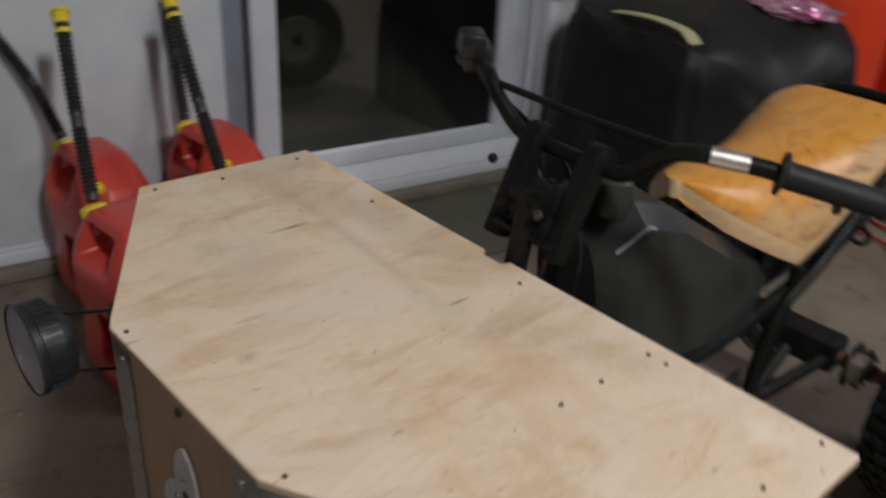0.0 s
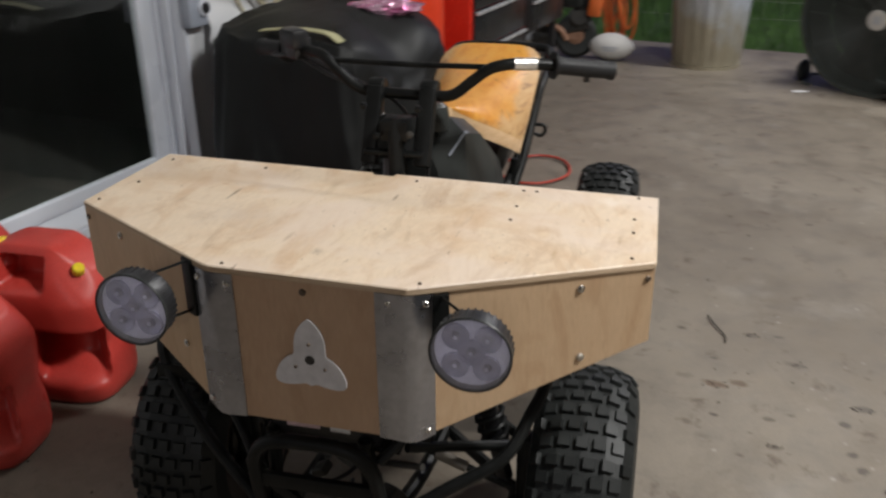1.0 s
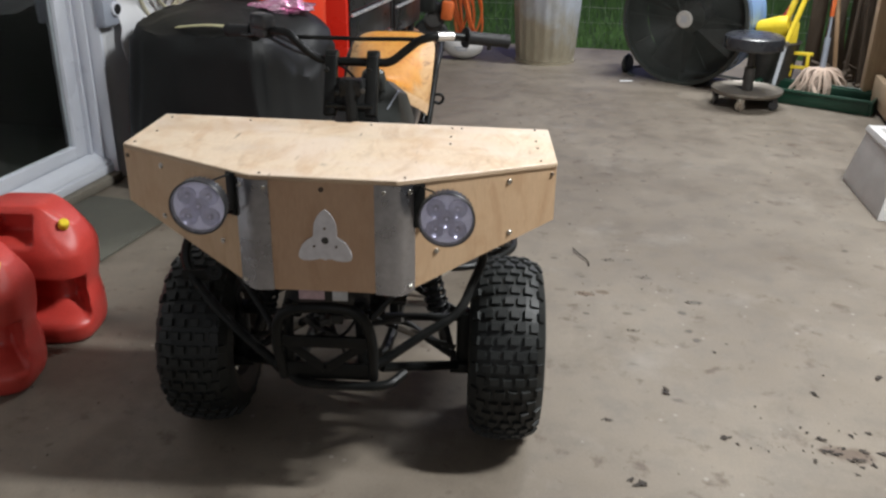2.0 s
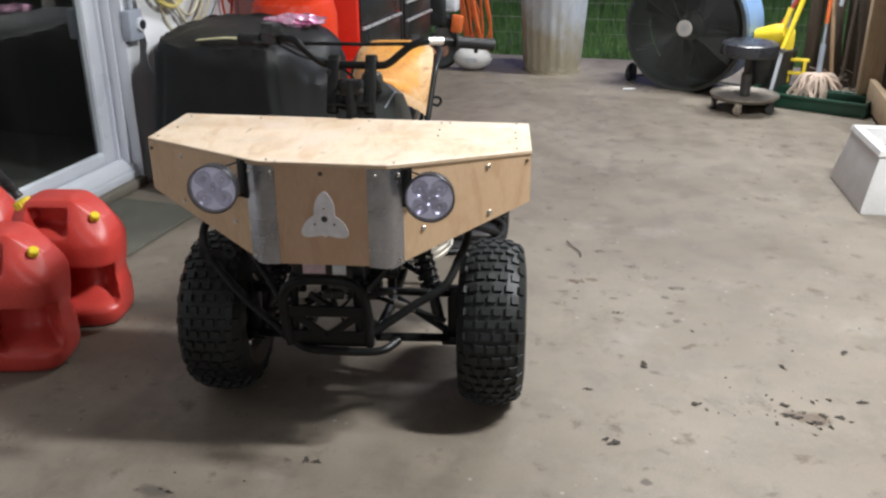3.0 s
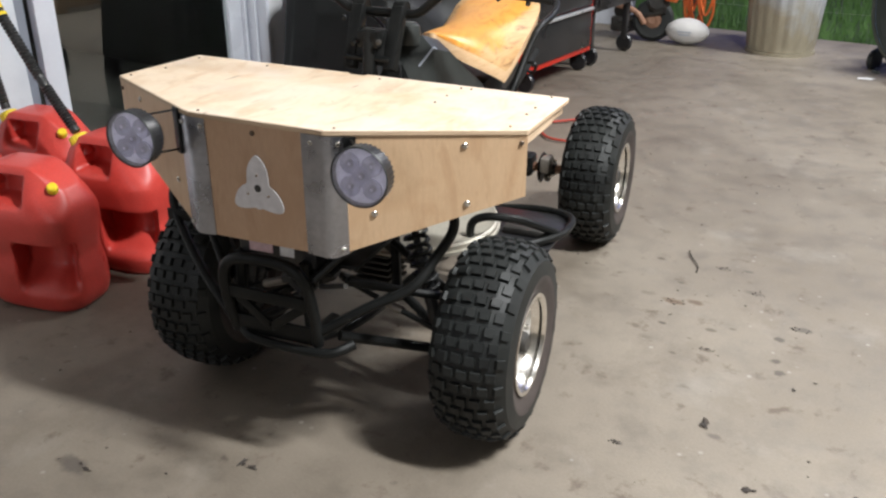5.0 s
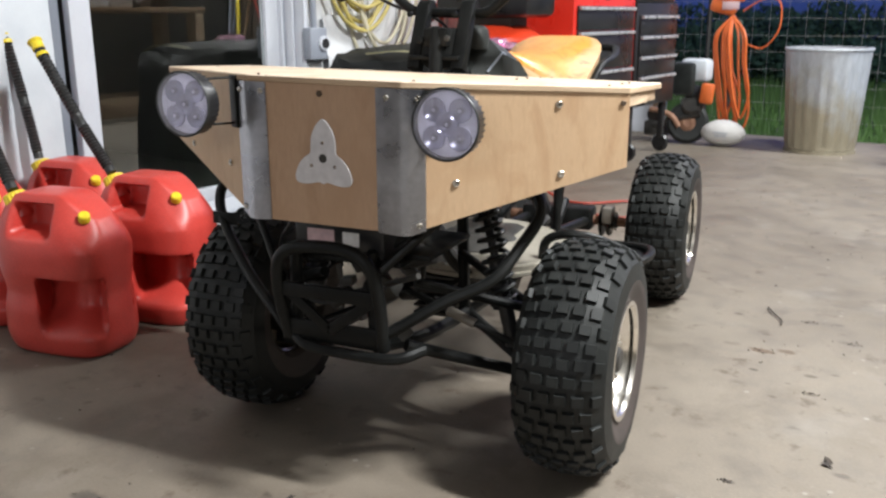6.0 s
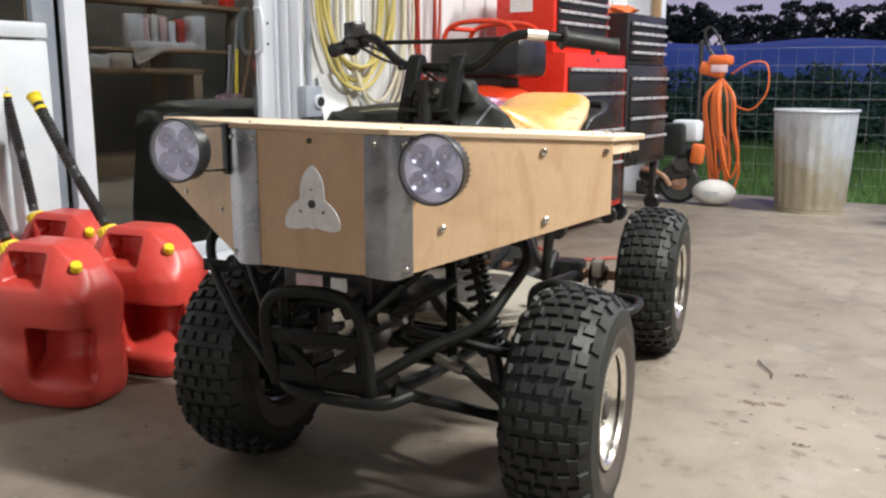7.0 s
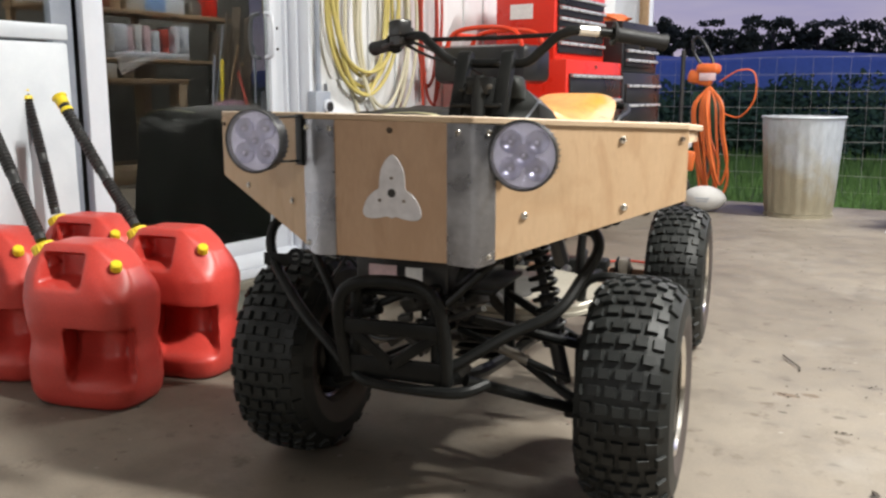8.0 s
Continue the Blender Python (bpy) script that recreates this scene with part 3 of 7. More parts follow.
floor_mat.matrix_world = WALL @ pose(0.125, -0.24, 0, 0, 0, -2)
tagged(floor_mat, "flat grey-green rubber doormat before the sliding door", "doormat")

# ---- the quad bike ----
quad = thing("quad_bike", "black home-built quad bike with a bare plywood front box", "quad bike")


def lean(x, z):
    """The plywood box leans a little to one side."""
    return z - 0.016 * x


def rise(y):
    """The lid also climbs towards its front edge."""
    return 0.019 - 0.044 * y


LID_Z = 0.777
outline = [(-0.152, 0.004), (0.152, 0.004), (0.172, 0.014), (0.489, 0.200), (0.487, 0.510), (-0.010, 0.508), (-0.014, 0.494), (-0.052, 0.494), (-0.056, 0.506), (-0.494, 0.505), (-0.487, 0.200), (-0.172, 0.014)]
LEAN = Matrix.Identity(4)
LEAN[2][0], LEAN[2][1], LEAN[2][3] = -0.016, -0.044, 0.019
lid_bm = prismed(outline, 0.012, Matrix.Translation((0, 0, LID_Z - 0.012)), 0.002)
put(lid_bm, lid_bm.verts[:], LEAN)
lid_bm.normal_update()
for fc in lid_bm.faces:
    fc.material_index = 0 if abs(fc.normal.z) > 0.7 else 1
lid = part("lid", lid_bm, [PLY_LID, PLY_EDGE], quad, "pale bare plywood lid with dark screws and a notch", 0)
bat = boxed(-0.48, 0.478, 0.40, 0.495, LID_Z - 0.034, LID_Z - 0.0125, 0.002)
put(bat, bat.verts[:], LEAN)
part("batten", bat, PLY_EDGE, lid)
for sx in (-1, 1):
    bat = prismed([(0.445, 0.215), (0.483, 0.215), (0.481, 0.40), (0.445, 0.40)] if sx > 0 else [(-0.483, 0.215), (-0.445, 0.215), (-0.445, 0.40), (-0.486, 0.40)], 0.02, Matrix.Translation((0, 0, LID_Z - 0.034)))
    put(bat, bat.verts[:], LEAN)
    part("batten", bat, PLY_EDGE, lid)


def panel(bm, p, q, zt, zp, zq, th):
    """An upright board from p to q, with its lower edge from zp to zq."""
    p, q = Vector(p), Vector(q)
    d = (q - p).normalized()
    nrm = Vector((d.y, -d.x))
    vs = []
    for s in (0, th):
        for c, zb in ((p, zp), (q, zq)):
            for z in (zb, zt):
                w = c - nrm * s
                vs.append(bm.verts.new((w.x, w.y, lean(w.x, z + (rise(c.y) if z == zt else 0)))))
    for i in ((0, 1, 3, 2), (4, 6, 7, 5), (0, 4, 5, 1), (2, 3, 7, 6), (0, 2, 6, 4), (1, 5, 7, 3)):
        bm.faces.new([vs[k] for k in i])
    return bm


ZT = LID_Z - 0.0125
front = part("front_panel", panel(fresh(), (-0.155, 0.008), (0.155, 0.008), ZT, 0.536, 0.538, 0.012), PLY_FRONT, quad, "reddish brown plywood front board", 0)
sides = {}
for sx in (-1, 1):
    a, b = (0.158 * sx, 0.010), (0.488 * sx, 0.203)
    zf, zb = 0.537, 0.650
    if sx > 0:
        bm = panel(fresh(), a, b, ZT, zf, zb, 0.012)
    else:
        bm = panel(fresh(), b, a, ZT, zb, zf, 0.012)
    sides[sx] = part("side_panel", bm, PLY_SIDE, quad, "brown plywood side board with a slanted lower edge", 0)

# sheet metal strips folded round the two front corners
for sx in (-1, 1):
    strip = fresh()
    cols = []
    inner = 0.104 if sx > 0 else 0.114
    for x, y, zb in ((inner, 0.0055, 0.536), (0.146, 0.0045, 0.534), (0.158, 0.0070, 0.534), (0.166, 0.0115, 0.535), (0.187, 0.0240, 0.543)):
        cols.append([strip.verts.new((sx * x, y, lean(sx * x, z))) for z in (zb, zb + (ZT + rise(y) - zb) * 0.33, zb + (ZT + rise(y) - zb) * 0.66, ZT + rise(y))])
    for a, b in zip(cols, cols[1:]):
        for i in range(3):
            strip.faces.new((a[i], b[i], b[i + 1], a[i + 1]))
    ext = bmesh.ops.extrude_face_region(strip, geom=strip.faces[:])
    put(strip, [v for v in ext["geom"] if isinstance(v, bmesh.types.BMVert)], Matrix.Translation((0, 0.002, 0)))
    sides[sx, "strip"] = part("corner_strip", strip, ALU, quad, "bare sheet metal strip folded round the box corner")


def screw(parent, at, nrm, r=0.0045, mat=None):
    s = lathed([(0, 0.003), (r * 0.35, 0.003), (r * 0.4, 0.0018), (r * 0.7, 0.0028), (r, 0.001), (r, -0.004), (0, -0.004)], 10, aim(at, Vector(at) + Vector(nrm)))
    part("screw", s, mat or STEEL, parent)


for x, y in ((-0.132, 0.015), (0.166, 0.025), (0.452, 0.202), (0.449, 0.378), (0.452, 0.493), (0.450, 0.313), (0.245, 0.387), (0.246, 0.317), (0.268, 0.478), (0.244, 0.477), (0.040, 0.473), (-0.265, 0.468), (-0.465, 0.467), (-0.452, 0.32), (-0.465, 0.215)):
    screw(lid, (x, y, lean(x, LID_Z - 0.0005 + rise(y))), (0, 0, 1), 0.0031, RUST)
SIDE_N = {1: Vector((0.193, -0.330, 0)).normalized(), -1: Vector((-0.193, -0.330, 0)).normalized()}
for sx in (1, -1):
    for k, z in ((0.68, 0.758), (0.695, 0.639), (0.22, 0.625), (0.97, 0.760)):
        p = Vector((sx * (0.158 + 0.33 * k), 0.010 + 0.193 * k, lean(sx * (0.158 + 0.33 * k), z)))
        screw(sides[sx], p + SIDE_N[sx] * 0.001, SIDE_N[sx], 0.0065 if k < 0.9 else 0.005, STEEL if k < 0.9 else RUST)
    for x, y, z, nn in ((0.124, 0.0042, 0.768, (0, -1, 0)), (0.177, 0.0168, 0.768, SIDE_N[sx]), (0.178, 0.0175, 0.553, SIDE_N[sx])):
        screw(sides[sx, "strip"], (sx * x, y, lean(sx * x, z)), nn, 0.0052)
screw(front, (-0.005, 0.007, 0.768), (0, -1, 0), 0.0055, RUST)

# three-lobed metal badge
half = [(0.0, 0.068), (0.0055, 0.0655), (0.0150, 0.055), (0.0222, 0.040), (0.0248, 0.024), (0.0262, 0.008), (0.0375, 0.0), (0.049, -0.013), (0.0565, -0.032), (0.054, -0.0435), (0.042, -0.0475), (0.024, -0.046), (0.009, -0.0425), (0.0, -0.0455)]
lobe = [(x, z) for x, z in half] + [(-x, z) for x, z in half[-2:0:-1]]
lobe = [(p.x, p.y) for p in smooth_path([(x, z, 0) for x, z in lobe], 5, True)]
badge = part("badge", prismed(lobe, 0.003, frame_at((0.0, 0.0065, 0.657), (1, 0, -0.016), (0, 0, 1)), 0.0006), EMBLEM, front, "pale grey three-lobed metal badge")
# Dark disc on the badge stands in for the shade in its hole.
part("badge_hole_disc", lathed([(0, 0.0006), (0.0078, 0.0006), (0.0078, 0.0)], 20, frame_at((0.0, 0.0033, 0.657), (1, 0, 0), (0, 0, 1))), DARK_METAL, badge, "dark disc in place of the centre hole")
for q in (90, 210, 330):
    screw(badge, (0.027 * math.cos(radians(q)), 0.0035, 0.657 + 0.027 * math.sin(radians(q))), (0, -1, 0), 0.003, RUST)


# ---- headlights ----
def headlight(at, sx):
    at = Vector(at)
    face = frame_at(at, (1, 0, -0.01), (0, 0, 1))         # its z axis points to the viewer, -y
    body = part("headlight", lathed([(0.0, -0.052), (0.026, -0.052), (0.034, -0.046), (0.046, -0.042), (0.0535, -0.030), (0.0545, -0.026), (0.0548, -0.008), (0.0572, -0.006), (0.0575, 0.0), (0.054, 0.001), (0.053, -0.004), (0.050, -0.012), (0.0, -0.012)], 40, face), BLACK_PLASTIC, quad, "round clear LED spotlight in a black finned housing")
    for i in range(36):
        q = 2 * math.pi * i / 36
        fin = boxed(0.0530, 0.0554, -0.0016, 0.0016, -0.030, -0.0085, 0, face @ pose(0, 0, 0, 0, 0, math.degrees(q)))
        part("fin", fin, BLACK_PLASTIC, body)
    part("rim", lathed([(0.0550, 0.0), (0.0575, 0.0), (0.0580, 0.002), (0.0570, 0.0036), (0.0552, 0.0036)], 40, face, True), GREY_PLASTIC, body)
    cups = ((0, 0), (0.0215, 0.0215), (-0.0215, 0.0215), (-0.0215, -0.0215), (0.0215, -0.0215))
    refl = fresh()
    lathe(refl, [(0.0, -0.0102), (0.0520, -0.0102), (0.0545, -0.0008)], 40, face)
    part("reflector", refl, REFLECTOR, body, "pale lavender reflector with five cups")
    for x, y in cups:
        cup = lathed([(0.0188, -0.0101), (0.0188, -0.0060), (0.0182, -0.0056), (0.0120, -0.0078), (0.0045, -0.0092), (0.0, -0.0092)], 26, face @ pose(x, y, 0))
        part("cup", cup, CUP, body)
        part("led_chip", lathed([(0, -0.0030), (0.0022, -0.0033), (0.0030, -0.0046), (0, -0.0046)], 12, face @ pose(x, y, 0)), REFLECTOR, body)
        part("led", lathed([(0, -0.0040), (0.0028, -0.0044), (0.0040, -0.0062), (0.0064, -0.0064), (0.0066, -0.0091), (0.0, -0.0091)], 14, face @ pose(x, y, 0)), LED, body)
    g = part("lens", lathed([(0.0, 0.0075), (0.020, 0.0070), (0.040, 0.0052), (0.0552, 0.0022), (0.0552, 0.0002), (0.0, 0.0016)], 40, face), LENS, body, "mostly clear lens with a milky lavender share")
    g.visible_shadow = False
    # stirrup that holds the lamp to the box
    foot = Vector((sx * 0.196, 0.030, at.z))
    back = at + Vector((0, 0.028, 0))
    br = fresh()
    for dz in (0.042, -0.040):
        rod(br, foot + Vector((0, -0.004, dz)), back + Vector((sx * -0.006, -0.004, dz * 0.98)), 0.0022, 8)
    box(br, -0.003, 0.003, -0.012, 0.012, -0.048, 0.046, 0.001, Matrix.Translation(foot - Vector((0, 0.004, 0))) @ pose(0, 0, 0, 0, 0, -60 * sx))
    part("bracket", br, BLACK_PAINT, body)


headlight((0.255, -0.050, 0.733), 1)
headlight((-0.240, -0.062, 0.748), -1)


# ---- wheels ----
def wheel_parts(name_parent, x, y, r, w, sx):
    """A knobbly low-pressure tyre on a small dished rim, standing on the floor."""
    m = Matrix.Translation((x, y, r)) @ Matrix.Rotation(radians(90 * sx), 4, "Y")   # local z points outwards
    h = w / 2
    rr = 0.112
    prof = [(rr - 0.006, -h * 0.62), (rr + 0.006, -h * 0.80), (rr + 0.035, -h * 0.91), (r - 0.075, -h * 0.95), (r - 0.042, -h * 0.90), (r - 0.022, -h * 0.72), (r - 0.012, -h * 0.42), (r - 0.009, 0), (r - 0.012, h * 0.42), (r - 0.022, h * 0.72), (r - 0.042, h * 0.90), (r - 0.075, h * 0.95), (rr + 0.035, h * 0.91), (rr + 0.006, h * 0.80), (rr - 0.006, h * 0.62)]
    bm = lathed(prof, 56, m)
    tyre = part("tyre", bm, SIDEWALL, name_parent, "black knobbly tyre with a dusty sidewall")
    tr = fresh()
    count = 44
    pitch = 0.0298 / h
    even, odd = [k * pitch for k in (-2, -1, 0, 1, 2)], [k * pitch for k in (-2.5, -1.5, -0.5, 0.5, 1.5, 2.5)]
    rnd = random.Random(int(100 * (x + 3 * y)))
    for i in range(count):
        for c in (odd if i % 2 else even):
            q = 2 * math.pi * i / count + rnd.uniform(-0.005, 0.005)
            rad, slope = 0.0, 0.0
            for (r0, z0), (r1, z1) in zip(prof[7:], prof[8:12]):
                if z0 <= abs(c) * h <= z1:
                    rad, slope = r0 + (r1 - r0) * (abs(c) * h - z0) / (z1 - z0), (r0 - r1) / (z1 - z0)
            tilt = -math.copysign(math.degrees(math.atan(slope)), c)
            lz, lt, lh = (0.0113 if abs(c) < 0.8 else 0.0075), 2 * math.pi * r / count * 0.305, (0.0090 if abs(c) < 0.6 else 0.0070 if abs(c) < 0.8 else 0.0030)
            mm = m @ Matrix.Rotation(q, 4, "Z") @ Matrix.Translation((rad, 0, c * h)) @ Matrix.Rotation(radians(tilt), 4, "Y")
            ring_ = ((-1, -1), (1, -1), (1, 1), (-1, 1))
            base = [tr.verts.new(mm @ Vector((-0.008, sy * lt, sz * lz))) for sy, sz in ring_]
            mid_ = [tr.verts.new(mm @ Vector((lh - 0.0018, sy * lt * 0.94, sz * lz * 0.94))) for sy, sz in ring_]
            top = [tr.verts.new(mm @ Vector((lh, sy * lt * 0.87, sz * lz * 0.87))) for sy, sz in ring_]
            tr.faces.new(top)
            for k in range(4):
                tr.faces.new((base[k], base[(k + 1) % 4], mid_[(k + 1) % 4], mid_[k]))
                tr.faces.new((mid_[k], mid_[(k + 1) % 4], top[(k + 1) % 4], top[k]))
    lathe(tr, [(p[0] + 0.0015, p[1]) for p in prof[3:12]], 56, m)
    part("tread", tr, RUBBER, tyre, "", 0)
    rim = part("rim", lathed([(rr - 0.002, -h * 0.70), (rr + 0.004, -h * 0.66), (rr - 0.012, -h * 0.55), (rr - 0.02, 0), (rr - 0.016, h * 0.36), (rr - 0.010, h * 0.62), (rr + 0.008, h * 0.80), (rr + 0.008, h * 0.87), (rr - 0.001, h * 0.87), (rr - 0.006, h * 0.79)], 40, m), RIM_GOLD, name_parent, "tarnished chrome wheel rim")
    disc = lathed([(rr - 0.012, h * 0.52), (0.090, h * 0.44), (0.072, h * 0.40), (0.06, h * 0.52), (0.035, h * 0.56), (0.0, h * 0.56)], 32, m)
    part("disc", disc, RIM_BRIGHT, rim)
    part("hub", lathed([(0.028, h * 0.55), (0.026, h * 0.70), (0.02, h * 0.76), (0.0, h * 0.76)], 18, m), DARK_METAL, rim)
    for i in range(4):
        q = math.pi / 2 * i + 0.4
        part("wheel_nut", lathed([(0.008, h * 0.53), (0.008, h * 0.62), (0.004, h * 0.66), (0, h * 0.66)], 6, m @ Matrix.Translation((0.047 * math.cos(q), 0.047 * math.sin(q), 0))), STEEL, rim)
    drum = lathed([(0.0, -h * 0.75), (0.05, -h * 0.75), (0.062, -h * 0.6), (0.062, -h * 0.1), (0, -h * 0.1)], 24, m)
    part("brake_drum", drum, DARK_METAL, rim)


TR, TW = 0.236, 0.196
for x, y in ((0.397, 0.325), (-0.372, 0.358), (0.352, 1.525), (-0.336, 1.525)):
    wh = part("wheel", lathed([(0.012, -0.1), (0.016, -0.08), (0.016, 0.02), (0, 0.02)], 12, Matrix.Translation((x, y, TR)) @ Matrix.Rotation(radians(90 if x > 0 else -90), 4, "Y")), DARK_METAL, quad, "wheel with a knobbly black tyre")
    wheel_parts(wh, x, y, TR, TW, 1 if x > 0 else -1)

# ---- chassis, bumper and suspension ----
F = 0.0125
bumper = part("bumper", tubed([(-0.113, 0.045, 0.300), (-0.121, 0.030, 0.38), (-0.118, 0.022, 0.448), (-0.088, 0.020, 0.482), (-0.02, 0.018, 0.492), (0.044, 0.020, 0.486), (0.079, 0.022, 0.455), (0.091, 0.030, 0.39), (0.090, 0.045, 0.300)], F, seg=12), BLACK_PAINT, quad, "black tubular front bumper")
part("crossbar", boxed(-0.120, 0.090, 0.022, 0.034, 0.388, 0.415, 0.002), BLACK_PAINT, bumper)
part("lower_plate", boxed(-0.112, 0.090, 0.036, 0.046, 0.298, 0.340, 0.003), BLACK_PAINT, bumper)
for x0 in (-0.108, 0.080):
    d = Vector((-0.017 - x0, 0, 0.328 - 0.398))
    slope = math.degrees(math.atan2(-d.z, d.x))
    part("brace", boxed(0, d.length, -0.004, 0.004, -0.010, 0.010, 0.001, pose(x0, 0.033, 0.398, 0, slope, 0)), BLACK_PAINT, bumper)
part("skid_bar", tubed([(-0.10, 0.045, 0.302), (-0.06, 0.03, 0.292), (0.04, 0.028, 0.288), (0.12, 0.035, 0.290), (0.16, 0.075, 0.300)], 0.011), BLACK_PAINT, bumper)
for sx in (-1, 1):
    part("chassis_rail", tubed([(sx * 0.085 - 0.02, 0.06, 0.30), (sx * 0.10, 0.25, 0.27), (sx * 0.11, 0.7, 0.25), (sx * 0.10, 1.05, 0.27), (sx * 0.08, 1.30, 0.34)], 0.014), BLACK_PAINT, quad)
    part("chassis_rail", tubed([(sx * 0.08 - 0.02, 0.06, 0.47), (sx * 0.10, 0.25, 0.52), (sx * 0.09, 0.55, 0.56), (sx * 0.09, 0.9, 0.50), (sx * 0.11, 1.15, 0.55), (sx * 0.13, 1.45, 0.66)], 0.014), BLACK_PAINT, quad)
    part("upright", tubed([(sx * 0.085 - 0.02, 0.06, 0.30), (sx * 0.08 - 0.02, 0.06, 0.48)], 0.012, n=1), BLACK_PAINT, quad)
    part("upright", tubed([(sx * 0.10, 0.42, 0.26), (sx * 0.10, 0.40, 0.56)], 0.013, n=1), BLACK_PAINT, quad)
    part("upright", tubed([(sx * 0.10, 1.12, 0.28), (sx * 0.12, 1.16, 0.60)], 0.013, n=1), BLACK_PAINT, quad)
    # fender stay, bent into a loop over the tyre
    if sx > 0:
        stay = [(0.075, 0.05, 0.318), (0.101, 0.05, 0.334), (0.197, 0.08, 0.396), (0.276, 0.12, 0.437), (0.31, 0.17, 0.491), (0.331, 0.21, 0.537), (0.322, 0.235, 0.566), (0.295, 0.25, 0.572), (0.21, 0.30, 0.565), (0.10, 0.36, 0.545)]
        bar = [(0.085, 0.05, 0.45), (0.17, 0.10, 0.535), (0.20, 0.12, 0.56)]
    else:
        stay = [(-0.122, 0.05, 0.311), (-0.151, 0.06, 0.337), (-0.247, 0.11, 0.393), (-0.343, 0.17, 0.47), (-0.368, 0.19, 0.53), (-0.352, 0.22, 0.572), (-0.29, 0.25, 0.585), (-0.21, 0.30, 0.565), (-0.10, 0.36, 0.545)]
        bar = [(-0.135, 0.036, 0.42), (-0.146, 0.06, 0.436), (-0.228, 0.12, 0.53)]
        ear = lathed([(0.009, -0.002), (0.018, -0.002), (0.018, 0.002), (0.009, 0.002)], 20, aim((-0.296, 0.168, 0.495), (-0.15, -1.0, 0.80)), True)
        box(ear, -0.036, 0.026, -0.002, 0.002, -0.014, 0.012, 0.001, pose(-0.338, 0.170, 0.487))
        part("ear", ear, BLACK_PAINT, quad)
    part("fender_stay", tubed(stay, 0.011), BLACK_PAINT, quad)
    part("stay_bar", tubed(bar, 0.009), BLACK_PAINT, quad)
    # two control arms each side
    lower = fresh()
    tube(lower, [(sx * 0.10, 0.12, 0.285), (sx * 0.285, 0.31, 0.185)], 0.012, n=1)
    tube(lower, [(sx * 0.10, 0.42, 0.265), (sx * 0.285, 0.335, 0.185)], 0.012, n=1)
    box(lower, -0.03, 0.03, -0.035, 0.035, -0.014, 0.014, 0.006, pose(sx * 0.285, 0.322, 0.185))
    part("lower_arm", lower, BLACK_PAINT, quad)
    upper = fresh()
    tube(upper, [(sx * 0.10, 0.16, 0.40), (sx * 0.275, 0.31, 0.325)], 0.010, n=1)
    tube(upper, [(sx * 0.10, 0.40, 0.40), (sx * 0.275, 0.335, 0.325)], 0.010, n=1)
    part("upper_arm", upper, BLACK_PAINT, quad)
    part("tie_rod", tubed([(sx * 0.03, 0.27, 0.345), (sx * 0.27, 0.26, 0.265)], 0.007, n=1), BLACK_PAINT, quad)
    part("rod_sleeve", tubed([(sx * 0.125, 0.2658, 0.3133), (sx * 0.185, 0.2632, 0.2933)], 0.0105, n=1, seg=14), DIRTY_METAL, quad)
    kn = boxed(-0.022, 0.022, -0.022, 0.022, -0.085, 0.085, 0.008, pose(sx * 0.293, 0.325, 0.255))
    rod(kn, (sx * 0.28, 0.325, TR), (sx * 0.37, 0.325, TR), 0.016)
    part("knuckle", kn, BLACK_PAINT, quad)
    # coil-over damper
    a, b = Vector((sx * 0.165, 0.33, 0.575)), Vector((sx * 0.248, 0.325, 0.235))
    sh = fresh()
    rod(sh, a, b, 0.009)
    rod(sh, a.lerp(b, 0.45), b, 0.016)
    rod(sh, a.lerp(b, 0.04), a.lerp(b, 0.10), 0.026)
    rod(sh, a.lerp(b, 0.72), a.lerp(b, 0.76), 0.027)
    damper = part("damper", sh, BLACK_PLASTIC, quad, "black coil-over damper")
    ax = (b - a).normalized()
    u = ax.orthogonal().normalized()
    w = ax.cross(u)
    coil = [a.lerp(b, 0.09 + 0.64 * i / 90) + 0.026 * (math.cos(i * 0.70) * u + math.sin(i * 0.70) * w) for i in range(91)]
    part("spring", tubed(coil, 0.0056, seg=7, n=1), BLACK_PAINT, damper)
# tray, battery and labels behind the bumper
part("tray", boxed(-0.115, 0.115, 0.07, 0.33, 0.452, 0.462, 0.002), BLACK_PAINT, quad)
batt = part("battery_box", boxed(-0.105, 0.085, 0.065, 0.22, 0.463, 0.555, 0.008), BLACK_PLASTIC, quad, "black battery box with two pale labels")
part("sticker", boxed(-0.075, -0.018, 0.0625, 0.0655, 0.488, 0.514), PINK_STICKER, batt)
part("sticker", boxed(0.0, 0.034, 0.0625, 0.0655, 0.486, 0.512), SIGN_WHITE, batt)
part("gusset", boxed(0.06, 0.16, 0.10, 0.30, 0.462, 0.472, 0.002), BLACK_PAINT, quad)
hw = fresh()
for i in range(26):
    rnd = random.Random(i)
    c = Vector((rnd.uniform(-0.085, 0.075), rnd.uniform(0.10, 0.36), rnd.uniform(0.29, 0.45)))
    s = rnd.uniform(0.012, 0.028)
    if i % 3:
        box(hw, -s, s, -s, s, -s * 0.6, s * 0.6, s * 0.2, Matrix.Translation(c) @ pose(0, 0, 0, rnd.uniform(-40, 40), rnd.uniform(-40, 40), rnd.uniform(0, 90)))
    else:
        rod(hw, c, c + Vector((rnd.uniform(-0.09, 0.09), rnd.uniform(-0.05, 0.1), rnd.uniform(-0.03, 0.05))), s * 0.4)
tagged(part("steering_gear", hw, DARK_METAL, quad), kind="stuff")
